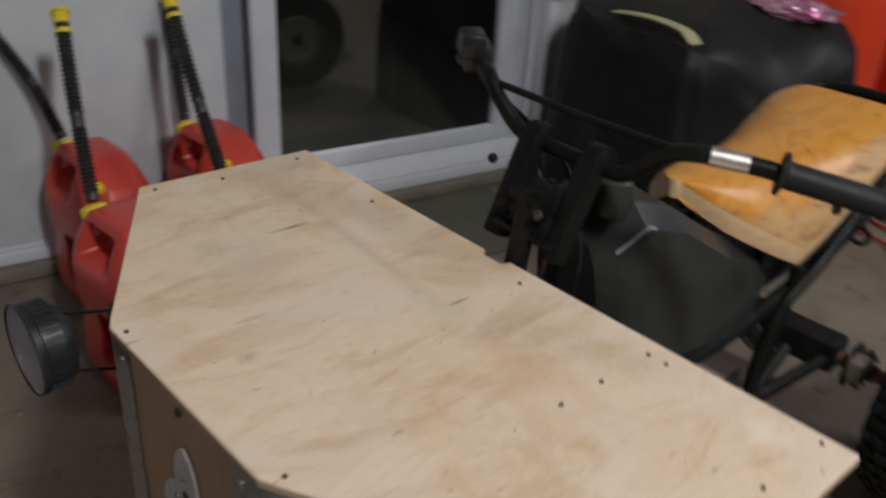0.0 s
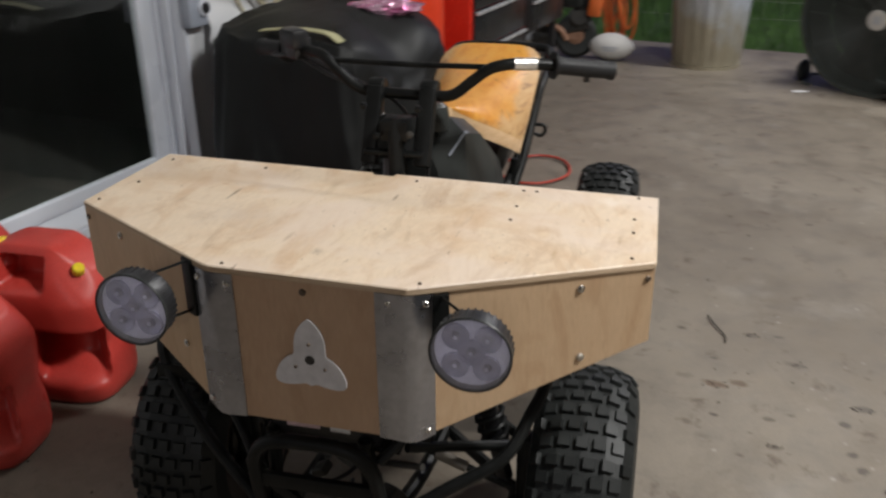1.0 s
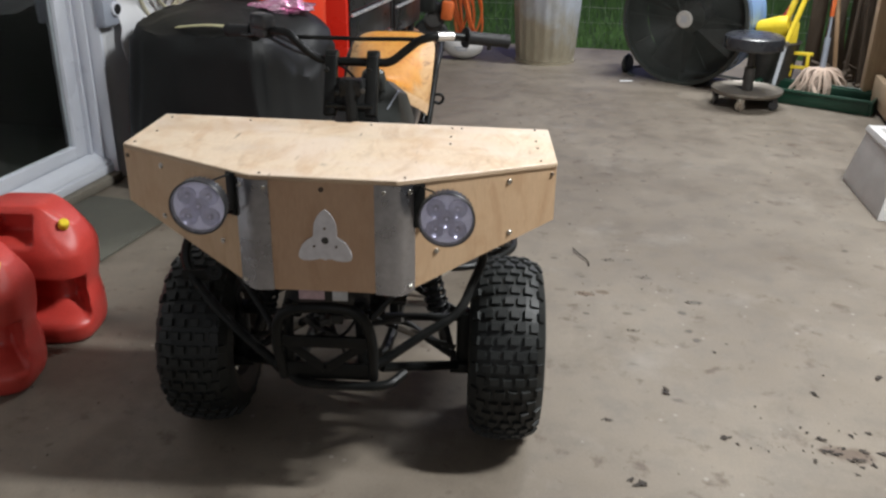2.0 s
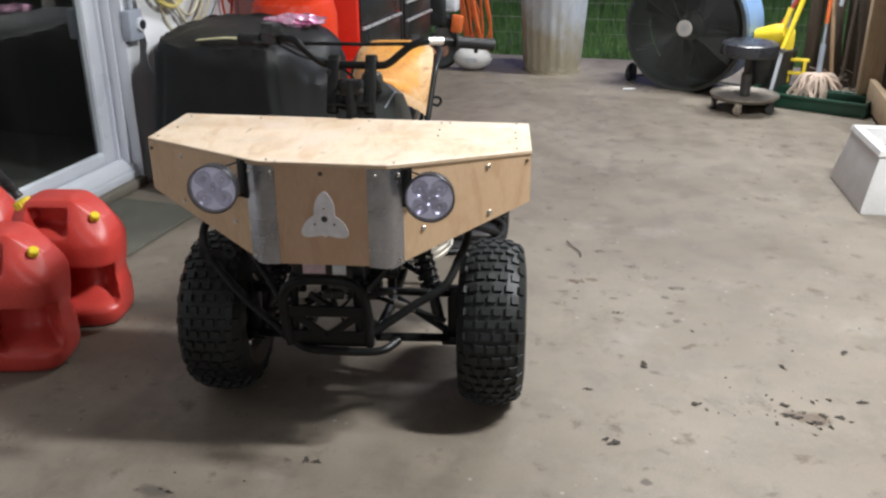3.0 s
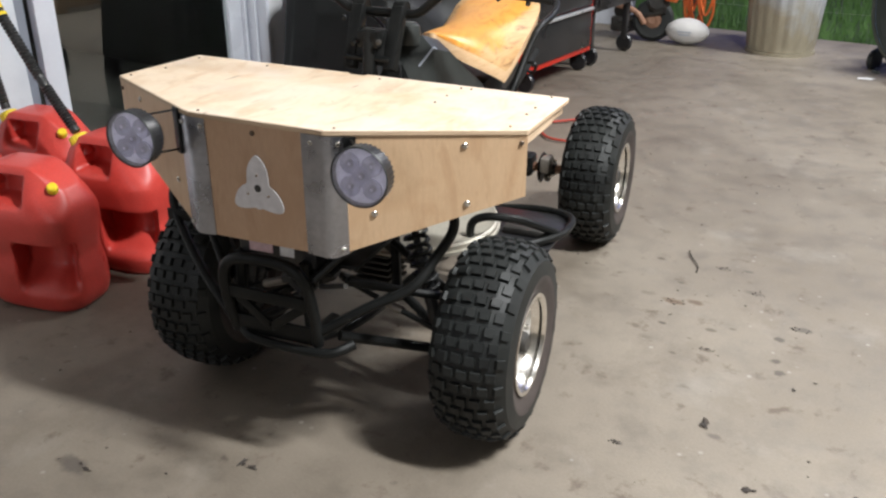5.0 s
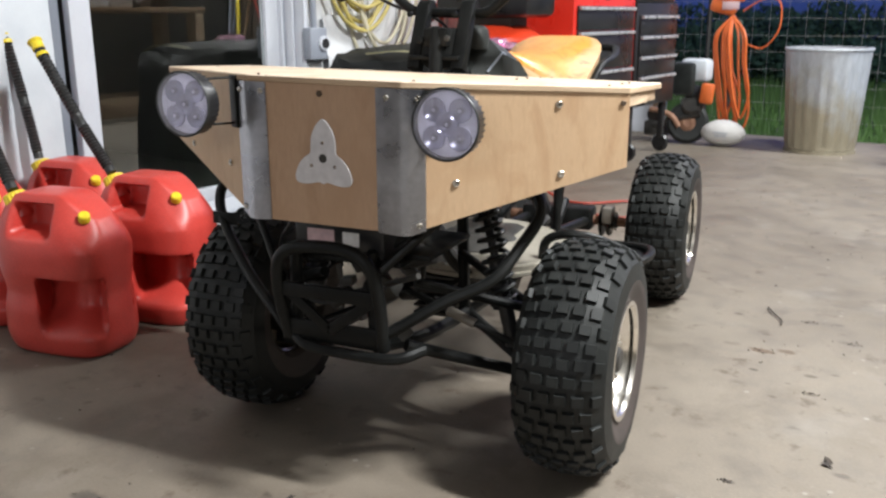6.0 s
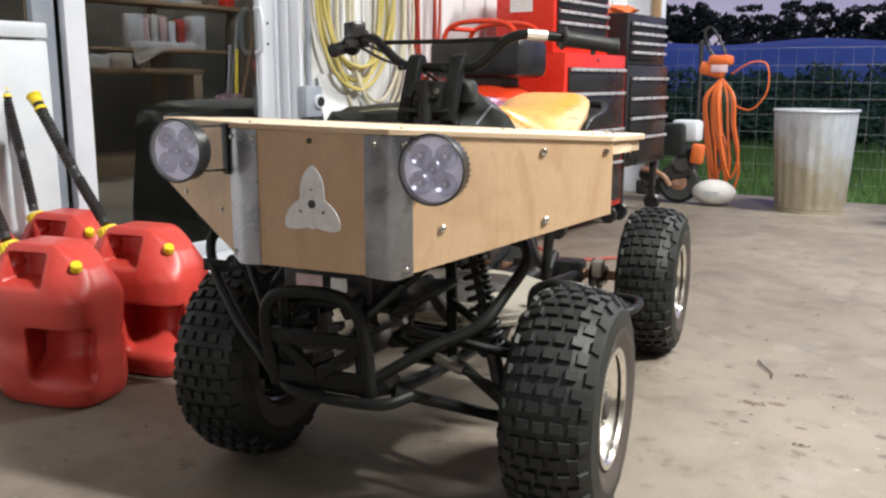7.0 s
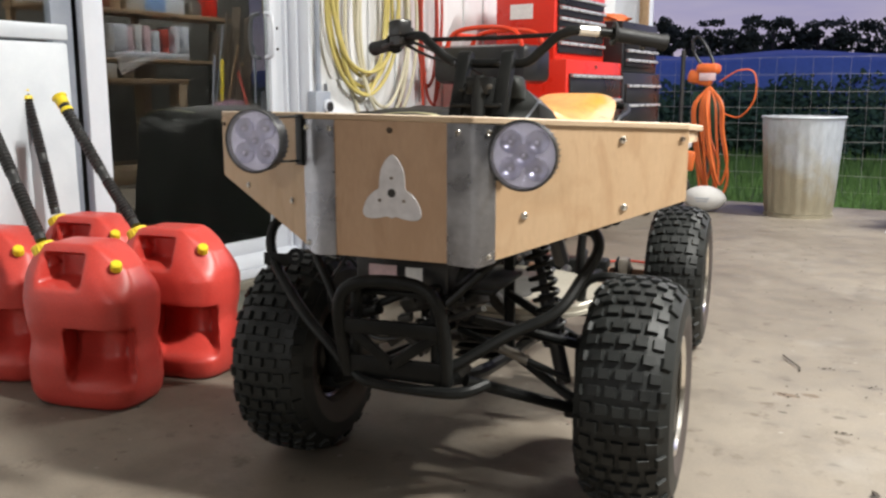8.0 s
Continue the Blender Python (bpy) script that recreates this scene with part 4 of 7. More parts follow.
for i, pts in enumerate((((-0.09, 0.10, 0.46), (-0.12, 0.06, 0.41), (-0.05, 0.06, 0.37), (0.03, 0.09, 0.40), (0.06, 0.2, 0.46)), ((0.05, 0.08, 0.48), (0.075, 0.06, 0.43), (0.03, 0.07, 0.35), (0.0, 0.15, 0.32)), ((-0.17, 0.28, 0.55), (-0.22, 0.22, 0.47), (-0.27, 0.26, 0.40), (-0.28, 0.31, 0.30)))):
    part("cable", tubed(pts, 0.004, seg=7), BLACK_PLASTIC, quad)
eng = fresh()
box(eng, -0.10, 0.10, 0.58, 0.90, 0.24, 0.36, 0.03)
lathe(eng, [(0.0, -0.11), (0.075, -0.11), (0.085, -0.09), (0.085, 0.06), (0.07, 0.09), (0, 0.09)], 24, pose(0.02, 0.74, 0.28, 0, 90, 0))
part("round_pan", lathed([(0, 0.022), (0.205, 0.020), (0.222, 0.026), (0.228, 0.022), (0.228, 0.010), (0.234, 0.008), (0.234, 0.0), (0.22, -0.006), (0, -0.006)], 48, pose(0.030, 0.690, 0.330, 1, 2, 0)), PAN, quad, "round pale metal pan with a rolled rim")
engine = part("engine", eng, DARK_METAL, quad, "dark engine with cooling fins")
for i in range(8):
    part("cooling_fin", boxed(-0.05, 0.05, 0.47, 0.585, 0.22 + 0.018 * i, 0.226 + 0.018 * i, 0.001), DARK_METAL, engine)
part("exhaust", tubed([(0.0, 0.5, 0.42), (0.06, 0.46, 0.36), (0.10, 0.55, 0.30), (0.06, 0.9, 0.29), (0.05, 1.2, 0.30)], 0.016), DARK_METAL, engine)
part("rear_axle", tubed([(-0.30, 1.525, TR), (0.32, 1.525, TR)], 0.016, n=1), AXLE, quad, "rusty brown rear axle")
for sx in (1, -1):
    hub = part("hub_flange", lathed([(0.0, -0.006), (0.046, -0.006), (0.048, -0.003), (0.048, 0.004), (0.022, 0.006), (0.020, 0.026), (0.0, 0.026)], 20, pose(sx * 0.175, 1.525, TR, 0, 90 * sx, 0)), DARK_METAL, quad)
    for q in range(4):
        c = (sx * 0.181, 1.525 + 0.034 * math.cos(q * 1.571 + 0.6), TR + 0.034 * math.sin(q * 1.571 + 0.6))
        part("bolt", lathed([(0, 0.013), (0.005, 0.013), (0.006, 0.009), (0.0075, 0.008), (0.0075, 0.0), (0, 0)], 6, pose(*c, 0, 90 * sx, 0)), STEEL, hub)
sw = fresh()
for sx in (-1, 1):
    tube(sw, [(sx * 0.07, 1.02, 0.28), (sx * 0.09, 1.25, 0.26), (sx * 0.10, 1.525, TR)], 0.015)
box(sw, -0.12, 0.12, 1.485, 1.565, 0.205, 0.28, 0.012)
lathe(sw, [(0.02, -0.004), (0.050, -0.004), (0.055, 0), (0.050, 0.004), (0.02, 0.004)], 32, pose(0.15, 1.525, TR, 0, 90, 0), True)
part("swing_arm", sw, BLACK_PAINT, quad)
part("caliper", boxed(0.165, 0.20, 1.43, 1.485, 0.245, 0.30, 0.008), DIRTY_METAL, quad)
part("rear_damper", tubed([(0.0, 1.10, 0.52), (0.0, 1.34, 0.30)], 0.026, n=1), BLACK_PLASTIC, quad)
for sx in (-1, 1):
    # foot rest with a tube guard round it
    fr = fresh()
    tube(fr, [(sx * 0.12, 0.66, 0.29), (sx * 0.215, 0.625, 0.315), (sx * 0.31, 0.65, 0.315), (sx * 0.39, 0.72, 0.32), (sx * 0.425, 0.80, 0.318), (sx * 0.41, 0.92, 0.312), (sx * 0.30, 0.98, 0.30), (sx * 0.12, 0.98, 0.28)], 0.011)
    tube(fr, [(sx * 0.215, 0.625, 0.318), (sx * 0.221, 0.62, 0.378), (sx * 0.25, 0.62, 0.402), (sx * 0.294, 0.63, 0.405), (sx * 0.345, 0.675, 0.385), (sx * 0.41, 0.77, 0.325)], 0.011)
    foot = part("foot_guard", fr, BLACK_PAINT, quad)
    part("foot_plate", boxed(min(sx * 0.14, sx * 0.41), max(sx * 0.14, sx * 0.41), 0.70, 0.95, 0.296, 0.303, 0.002), BLACK_PLASTIC, foot)
    pg = fresh()
    box(pg, min(sx * 0.26, sx * 0.40), max(sx * 0.26, sx * 0.40), 0.76, 0.80, 0.304, 0.324, 0.004)
    part("foot_peg", pg, DARK_METAL, foot)

# ---- steering, bars, tank and seat ----
col = fresh()
tube(col, [(-0.012, 0.50, 0.50), (-0.016, 0.526, 0.763), (-0.022, 0.552, 0.87)], 0.0165, n=1, seg=14)
part("steering_column", col, BLACK_PAINT, quad)
clamp = part("bar_clamp", boxed(-0.05, 0.006, 0.535, 0.59, 0.83, 0.87, 0.004), BLACK_PAINT, quad, "black bolted handlebar clamp")
part("clamp_block", boxed(-0.066, 0.018, -0.022, 0.030, 0.012, 0.096, 0.010, pose(0, 0.556, 0.777, -25)), BLACK_PAINT, clamp)
for x in (-0.078, 0.030):
    cl = boxed(-0.0155, 0.0155, -0.016, 0.016, 0.0, 0.155, 0.004, pose(x, 0.548, 0.777, -25))
    lathe(cl, [(0.019, -0.016), (0.021, -0.012), (0.021, 0.012), (0.019, 0.016), (0, 0.016)], 20, pose(x, 0.622, 0.912, 0, 90, 0))
    part("riser", cl, BLACK_PAINT, clamp)
part("clamp_plate", boxed(-0.084, 0.036, 0.531, 0.595, 0.800, 0.810, 0.003), BLACK_PAINT, clamp)
for x, z, k in ((-0.055, 0.842, BLACK_PAINT), (0.012, 0.848, DARK_METAL), (-0.02, 0.815, BLACK_PAINT), (-0.078, 0.90, BLACK_PAINT), (0.03, 0.90, BLACK_PAINT)):
    part("bolt", lathed([(0, 0.0), (0.007, 0.0), (0.007, 0.007), (0.003, 0.009), (0, 0.009)], 6, pose(x, 0.532, z, 90)), k, clamp)
bar_pts = [(-0.39, 0.772, 0.951), (-0.30, 0.705, 0.960), (-0.235, 0.655, 0.972), (-0.195, 0.632, 0.970), (-0.165, 0.624, 0.946), (-0.120, 0.622, 0.912), (-0.078, 0.622, 0.904), (0.030, 0.622, 0.902), (0.075, 0.620, 0.906), (0.115, 0.615, 0.936), (0.150, 0.610, 0.963), (0.190, 0.612, 0.974), (0.235, 0.636, 0.971), (0.30, 0.670, 0.962), (0.370, 0.708, 0.950)]
bars = part("handlebar", tubed(bar_pts, 0.0112, seg=14), BLACK_PAINT, quad, "black tubular handlebar")
part("crossbar", tubed([(-0.178, 0.632, 0.962), (0.0, 0.622, 0.962), (0.160, 0.616, 0.966)], 0.0055, n=1), BLACK_PAINT, bars)
part("band", tubed([(0.196, 0.614, 0.9742), (0.2355, 0.6362, 0.9712)], 0.0122, n=1, seg=16), CHROME, bars, "bare chrome band")


def grip(a, b):
    m = aim(a, b)
    ln = (Vector(b) - Vector(a)).length
    prof = [(0.0, -0.002), (0.026, -0.002), (0.027, 0.003), (0.018, 0.006)]
    for i in range(12):
        z = 0.008 + (ln - 0.016) * i / 12
        prof += [(0.0172, z), (0.0166, z + 0.004)]
    prof += [(0.019, ln - 0.006), (0.019, ln), (0.012, ln + 0.003), (0, ln + 0.003)]
    part("grip", lathed(prof, 20, m), GRIP, bars, "black rubber grip")


grip((0.268, 0.6535, 0.9665), (0.378, 0.7125, 0.948))
grip((-0.300, 0.7045, 0.9605), (-0.392, 0.7735, 0.9505))
lv = fresh()
box(lv, -0.03, 0.03, -0.022, 0.022, -0.02, 0.024, 0.006, pose(-0.272, 0.680, 0.972, 0, 0, -38))
box(lv, -0.030, 0.030, -0.034, 0.006, 0.0, 0.040, 0.008, pose(-0.262, 0.678, 0.975, 0, 0, -38))
tube(lv, [(-0.262, 0.668, 0.965), (-0.295, 0.672, 0.958), (-0.335, 0.702, 0.952)], 0.005)
part("brake_lever", lv, BLACK_PLASTIC, bars)
part("end_bolt", lathed([(0.006, 0), (0.006, 0.01), (0, 0.012)], 8, aim((0.33, 0.685, 0.94), (0.33, 0.685, 0.91))), DARK_METAL, bars)
for pts in (((-0.25, 0.665, 0.965), (-0.17, 0.645, 0.935), (-0.10, 0.64, 0.90), (-0.04, 0.60, 0.80), (-0.03, 0.60, 0.70)), ((-0.26, 0.67, 0.955), (-0.18, 0.655, 0.92), (-0.05, 0.645, 0.88), (0.02, 0.62, 0.78), (0.02, 0.62, 0.70))):
    part("cable", tubed(pts, 0.004, seg=7), BLACK_PLASTIC, quad)

tk = fresh()
secs = []
for y, zt, hw_, zb, hb in ((0.635, 0.775, 0.040, 0.60, 0.05), (0.655, 0.803, 0.061, 0.57, 0.075), (0.682, 0.846, 0.087, 0.55, 0.09), (0.76, 0.822, 0.105, 0.53, 0.105), (0.90, 0.735, 0.110, 0.51, 0.115), (1.02, 0.680, 0.100, 0.50, 0.11), (1.12, 0.640, 0.07, 0.52, 0.08)):
    ring = [(-hb * 0.8, zb), (-hb, zb + 0.03), (-hb * 1.05, (zb + zt) / 2), (-hw_, zt - 0.035), (-hw_ * 0.65, zt - 0.004), (0, zt + 0.004), (hw_ * 0.65, zt - 0.004), (hw_, zt - 0.035), (hb * 1.05, (zb + zt) / 2), (hb, zb + 0.03), (hb * 0.8, zb)]
    secs.append([tk.verts.new((x, y, z)) for x, z in ring])
for a, b in zip(secs, secs[1:]):
    for i in range(len(a)):
        tk.faces.new((a[i], a[(i + 1) % len(a)], b[(i + 1) % len(a)], b[i]))
tk.faces.new(secs[0][::-1])
tk.faces.new(secs[-1])
tank = part("tank_cover", tk, GREY_PLASTIC, quad, "scuffed dark grey plastic tank cover", 25)
part("fuel_cap", lathed([(0, 0.035), (0.022, 0.035), (0.030, 0.028), (0.034, 0.010), (0.034, -0.02)], 20, pose(0.022, 0.672, 0.838, -6)), GREY_PLASTIC, tank)

part("scuff", tubed([(0.0605, 0.654, 0.769), (0.074, 0.668, 0.790), (0.0875, 0.6815, 0.811), (0.0885, 0.70, 0.806)], 0.003, seg=6), FRAME_GREY, tank, "pale scuffed edge")

# seat: a saddle of laminated wood with drooping sides
st = fresh()
NU, NV = 16, 22
tops = []
for j in range(NV + 1):
    v = j / NV
    y = 0.86 + 0.62 * v
    reach = min(1.0, v / 0.37)
    hw_ = 0.018 + 0.127 * math.sin(reach * math.pi / 2) ** 0.8
    if v > 0.88:
        hw_ *= math.sqrt(max(0.0, 1 - ((v - 0.88) / 0.145) ** 2)) * 0.45 + 0.55
    fall = 0.118 * (reach ** 0.8 if v < 0.37 else max(0.0, 1 - (v - 0.37) / 0.62))
    row = []
    for i in range(NU + 1):
        u = -1 + 2 * i / NU
        droop = fall * abs(u) ** 2.6 + 0.012 * abs(u) ** 5
        z = 0.812 + 0.014 * v - 0.022 * math.sin(v * math.pi) + 0.008 * max(0, v - 0.8) / 0.2 - droop
        row.append(Vector((hw_ * u, y + 0.02 * abs(u) ** 2 * (1 - v), z)))
    tops.append(row)
wear = st.verts.layers.float.new("wear")
tv = [[st.verts.new(p) for p in row] for row in tops]
for j, row in enumerate(tv):
    for i, vert in enumerate(row):
        vert[wear] = max(0.0, abs(2 * i / NU - 1) - 0.28) / 0.72 * (0.55 + 0.3 * min(1.0, j / 8))
bv = [[st.verts.new((p.x * 0.965, p.y + (0.006 if j < 2 else 0), p.z - 0.034)) for p in row] for j, row in enumerate(tops)]
for j in range(NV):
    for i in range(NU):
        st.faces.new((tv[j][i], tv[j][i + 1], tv[j + 1][i + 1], tv[j + 1][i]))
        st.faces.new((bv[j][i], bv[j + 1][i], bv[j + 1][i + 1], bv[j][i + 1]))
rim_t = [tv[0][i] for i in range(NU)] + [tv[j][NU] for j in range(NV)] + [tv[NV][i] for i in range(NU, 0, -1)] + [tv[j][0] for j in range(NV, 0, -1)]
rim_b = [bv[0][i] for i in range(NU)] + [bv[j][NU] for j in range(NV)] + [bv[NV][i] for i in range(NU, 0, -1)] + [bv[j][0] for j in range(NV, 0, -1)]
for i in range(len(rim_t)):
    k = (i + 1) % len(rim_t)
    fc = st.faces.new((rim_t[i], rim_b[i], rim_b[k], rim_t[k]))
    fc.material_index = 1
part("seat", st, [SEAT_WOOD, SEAT_EDGE], quad, "orange-varnished wooden saddle seat with raw pale edges", 40)
sf = fresh()
tube(sf, [(0.115, 1.09, 0.265), (0.117, 1.09, 0.42), (0.125, 1.115, 0.53), (0.138, 1.20, 0.60), (0.152, 1.36, 0.735), (0.157, 1.52, 0.764), (0.150, 1.60, 0.780), (0.11, 1.655, 0.792), (-0.11, 1.655, 0.792), (-0.150, 1.60, 0.780), (-0.157, 1.52, 0.764), (-0.152, 1.36, 0.735), (-0.138, 1.20, 0.60), (-0.125, 1.115, 0.53), (-0.117, 1.09, 0.42), (-0.115, 1.09, 0.265)], 0.012, seg=12)
part("seat_frame", sf, BLACK_PAINT, quad)
under = fresh()
box(under, -0.09, 0.09, 1.08, 1.42, 0.55, 0.64, 0.02)
part("airbox", under, BLACK_PLASTIC, quad)
part("seat_hook", tubed([(0.15, 1.28, 0.66), (0.175, 1.28, 0.66), (0.182, 1.28, 0.645), (0.17, 1.28, 0.63), (0.152, 1.28, 0.635)], 0.005), BLACK_PAINT, quad)


# ---- petrol cans ----
def petrol_can(bend, tip):
    """Spout end towards -x, the scooped side towards -y; stands on z = 0. bend and tip: where its spout passes and ends."""
    can = thing("petrol_can", "red plastic petrol can with a yellow-collared black spout", "petrol can", "red petrol cans by the door")
    bm = fresh()
    NA, NZ = 168, 70
    H, A, B, Y0 = 0.445, 0.180, 0.112, 0.028
    fine_ring = []
    for i in range(721):
        q = 2 * math.pi * i / 720
        c, s = math.cos(q), math.sin(q)
        fine_ring.append((A * math.copysign(abs(c) ** 0.56, c), B * math.copysign(abs(s) ** 0.56, s)))
    run = [0.0]
    for a, b in zip(fine_ring, fine_ring[1:]):
        run.append(run[-1] + math.hypot(b[0] - a[0], b[1] - a[1]))
    even = []
    for i in range(NA):
        t, j = run[-1] * i / NA, 0
        while run[j + 1] < t:
            j += 1
        w = (t - run[j]) / max(1e-9, run[j + 1] - run[j])
        even.append((fine_ring[j][0] * (1 - w) + fine_ring[j + 1][0] * w, fine_ring[j][1] * (1 - w) + fine_ring[j + 1][1] * w))

    def step(a, b, t):
        t = max(0.0, min(1.0, (t - a) / (b - a)))
        return t * t * (3 - 2 * t)

    rows = []
    for j in range(NZ + 1):
        v = j / NZ
        kx = ky = 1.0
        if v < 0.60:
            z = 0.295 * v / 0.60
        elif v < 0.92:
            w = (v - 0.60) / 0.32
            z = 0.295 + (H - 0.300) * w ** 0.85
            kx, ky = 1 - 0.17 * w ** 2.2, 1 - 0.47 * w ** 1.5
        else:
            w = (v - 0.92) / 0.08
            z = H - 0.005 + 0.005 * math.sin(w * math.pi / 2)
            kx, ky = 0.83 * (1 - w ** 1.6), 0.53 * (1 - w ** 1.6)
        k = 1.0
        if z < 0.07:
            k *= 0.80 + 0.20 * math.sqrt(max(0, 1 - (1 - z / 0.07) ** 2))
        k *= 1.0 - 0.06 * math.exp(-((z - 0.175) / 0.04) ** 2) + 0.015 * math.exp(-((z - 0.285) / 0.03) ** 2)
        row = []
        for i in range(NA):
            x, y = even[i]
            x *= 0.93 if x > 0 else 1.0
            x, y = x * k * kx, y * k * ky
            out, along = 0.6 * x - 0.8 * y, 0.8 * x + 0.6 * y
            # hand-hold scooped into the front corner
            if out > 0 and z < 0.25:
                wide = step(-0.085, -0.050, along) * (1 - step(0.078, 0.100, along))
                deep = (0.118 - 0.030 * step(-0.05, 0.06, along)) * wide * step(0.055, 0.135, z) * (1 - step(0.207, 0.226, z))
                x, y = x - 0.6 * deep, y + 0.8 * deep
            zz = z
            if z > 0.295:
                high = (z - 0.295) / (H - 0.295)
                grip_ = step(-0.105, -0.075, x) * (1 - step(0.015, 0.045, x)) * step(0.325, 0.352, z) * (1 - step(H - 0.040, H - 0.022, z))
                y *= 1 - 0.80 * grip_ * min(1.0, abs(y) / 0.04)
                zz -= 0.085 * high * step(0.035, 0.185, x) + 0.024 * high * step(-0.075, -0.16, x)
                zz -= 0.020 * high * step(0.03, 0.08, -y) * step(0.05, 0.12, x)
            row.append((x, y + Y0, zz))
        rows.append(row)
    vs = [[bm.verts.new(p) for p in row] for row in rows[:-1]]
    for a, b in zip(vs, vs[1:]):
        for i in range(NA):
            bm.faces.new((a[i], a[(i + 1) % NA], b[(i + 1) % NA], b[i]))
    bm.faces.new(vs[0][::-1])
    top = bm.verts.new((0, Y0, H))
    for i in range(NA):
        bm.faces.new((vs[-1][i], vs[-1][(i + 1) % NA], top))
    part("body", bm, CAN_RED, can, "", 60)
    part("neck", lathed([(0.030, -0.04), (0.028, 0.0), (0.026, 0.008), (0.0, 0.008)], 24, pose(-0.118, -0.004, 0.405, 0, -26)), CAN_RED, can)
    col_ = fresh()
    cm = pose(-0.118, -0.004, 0.405, 0, -26)
    rows = []
    for rr, z, rib_ in ((0.026, 0.002, 0), (0.030, 0.005, 1), (0.029, 0.026, 1), (0.026, 0.030, 0), (0.016, 0.033, 0)):
        rows.append([col_.verts.new(cm @ Vector(((rr + (0.002 if (i // 2) % 2 and rib_ else 0)) * math.cos(math.pi * i / 32), (rr + (0.002 if (i // 2) % 2 and rib_ else 0)) * math.sin(math.pi * i / 32), z))) for i in range(64)])
    for a, b in zip(rows, rows[1:]):
        for i in range(64):
            col_.faces.new((a[i], a[(i + 1) % 64], b[(i + 1) % 64], b[i]))
    col_.faces.new(rows[0][::-1])
    col_.faces.new(rows[-1])
    part("collar", col_, YELLOW, can, "yellow screw collar")
    a, c, d = Vector((-0.136, 0, 0.44)), Vector(bend), Vector(tip)
    path = smooth_path([a, c, d], 40)
    sp = fresh()
    radii = [(0.0185 if (i % 2) else 0.0145) if 0.04 < i / len(path) < 0.42 or 0.50 < i / len(path) < 0.93 else 0.0155 for i in range(len(path))]
    tube(sp, path, 0.015, seg=14, n=1, radii=radii)
    spt = part("spout", sp, SPOUT, can, "black corrugated spout")
    m = aim(path[-2], path[-1])
    part("tip_cap", lathed([(0, -0.004), (0.019, -0.004), (0.020, 0.022), (0.023, 0.024), (0.023, 0.030), (0.0, 0.031)], 18, m), YELLOW, spt, "yellow spout cap")
    part("tip_band", lathed([(0.019, -0.03), (0.0195, -0.024), (0.019, -0.018)], 18, m), YELLOW, spt)
    part("vent_cap", lathed([(0, 0.010), (0.012, 0.0095), (0.0150, 0.006), (0.0155, 0.0), (0.0155, -0.012)], 16, pose(0.122, -0.030, 0.390, 26, 26)), YELLOW, can, "yellow vent cap")
    return can


for x, y, turn, bend, tip in ((-1.030, 0.712, 1, (-0.265, 0.018, 0.60), (-0.425, 0.050, 0.805)), (-1.083, 0.405, 4, (-0.255, 0.045, 0.61), (-0.395, 0.105, 0.795)), (-1.455, 0.835, 2, (-0.185, 0.010, 0.64), (-0.245, 0.020, 0.845)), (-1.510, 0.500, 2, (-0.20, -0.04, 0.60), (-0.26, -0.12, 0.765))):
    petrol_can(bend, tip).matrix_world = pose(x, y, 0.0, 0, 0, turn)

# white panel leaning flat against the fixed half of the door, for an unidentified object
tb = thing("white_panel", "upright white panel in place of an unidentified white object", "folding table", m=WALL @ pose(0.048, -1.68, 0.088, 0, -1.0, 0))
part("panel_face", boxed(-0.02, 0.025, -0.42, 0.49, 0.0, 0.915, 0.012), WHITE_PLASTIC, tb)
part("edge_trim", boxed(-0.022, 0.028, -0.42, 0.49, 0.922, 0.975, 0.006), WHITE_PLASTIC, tb)

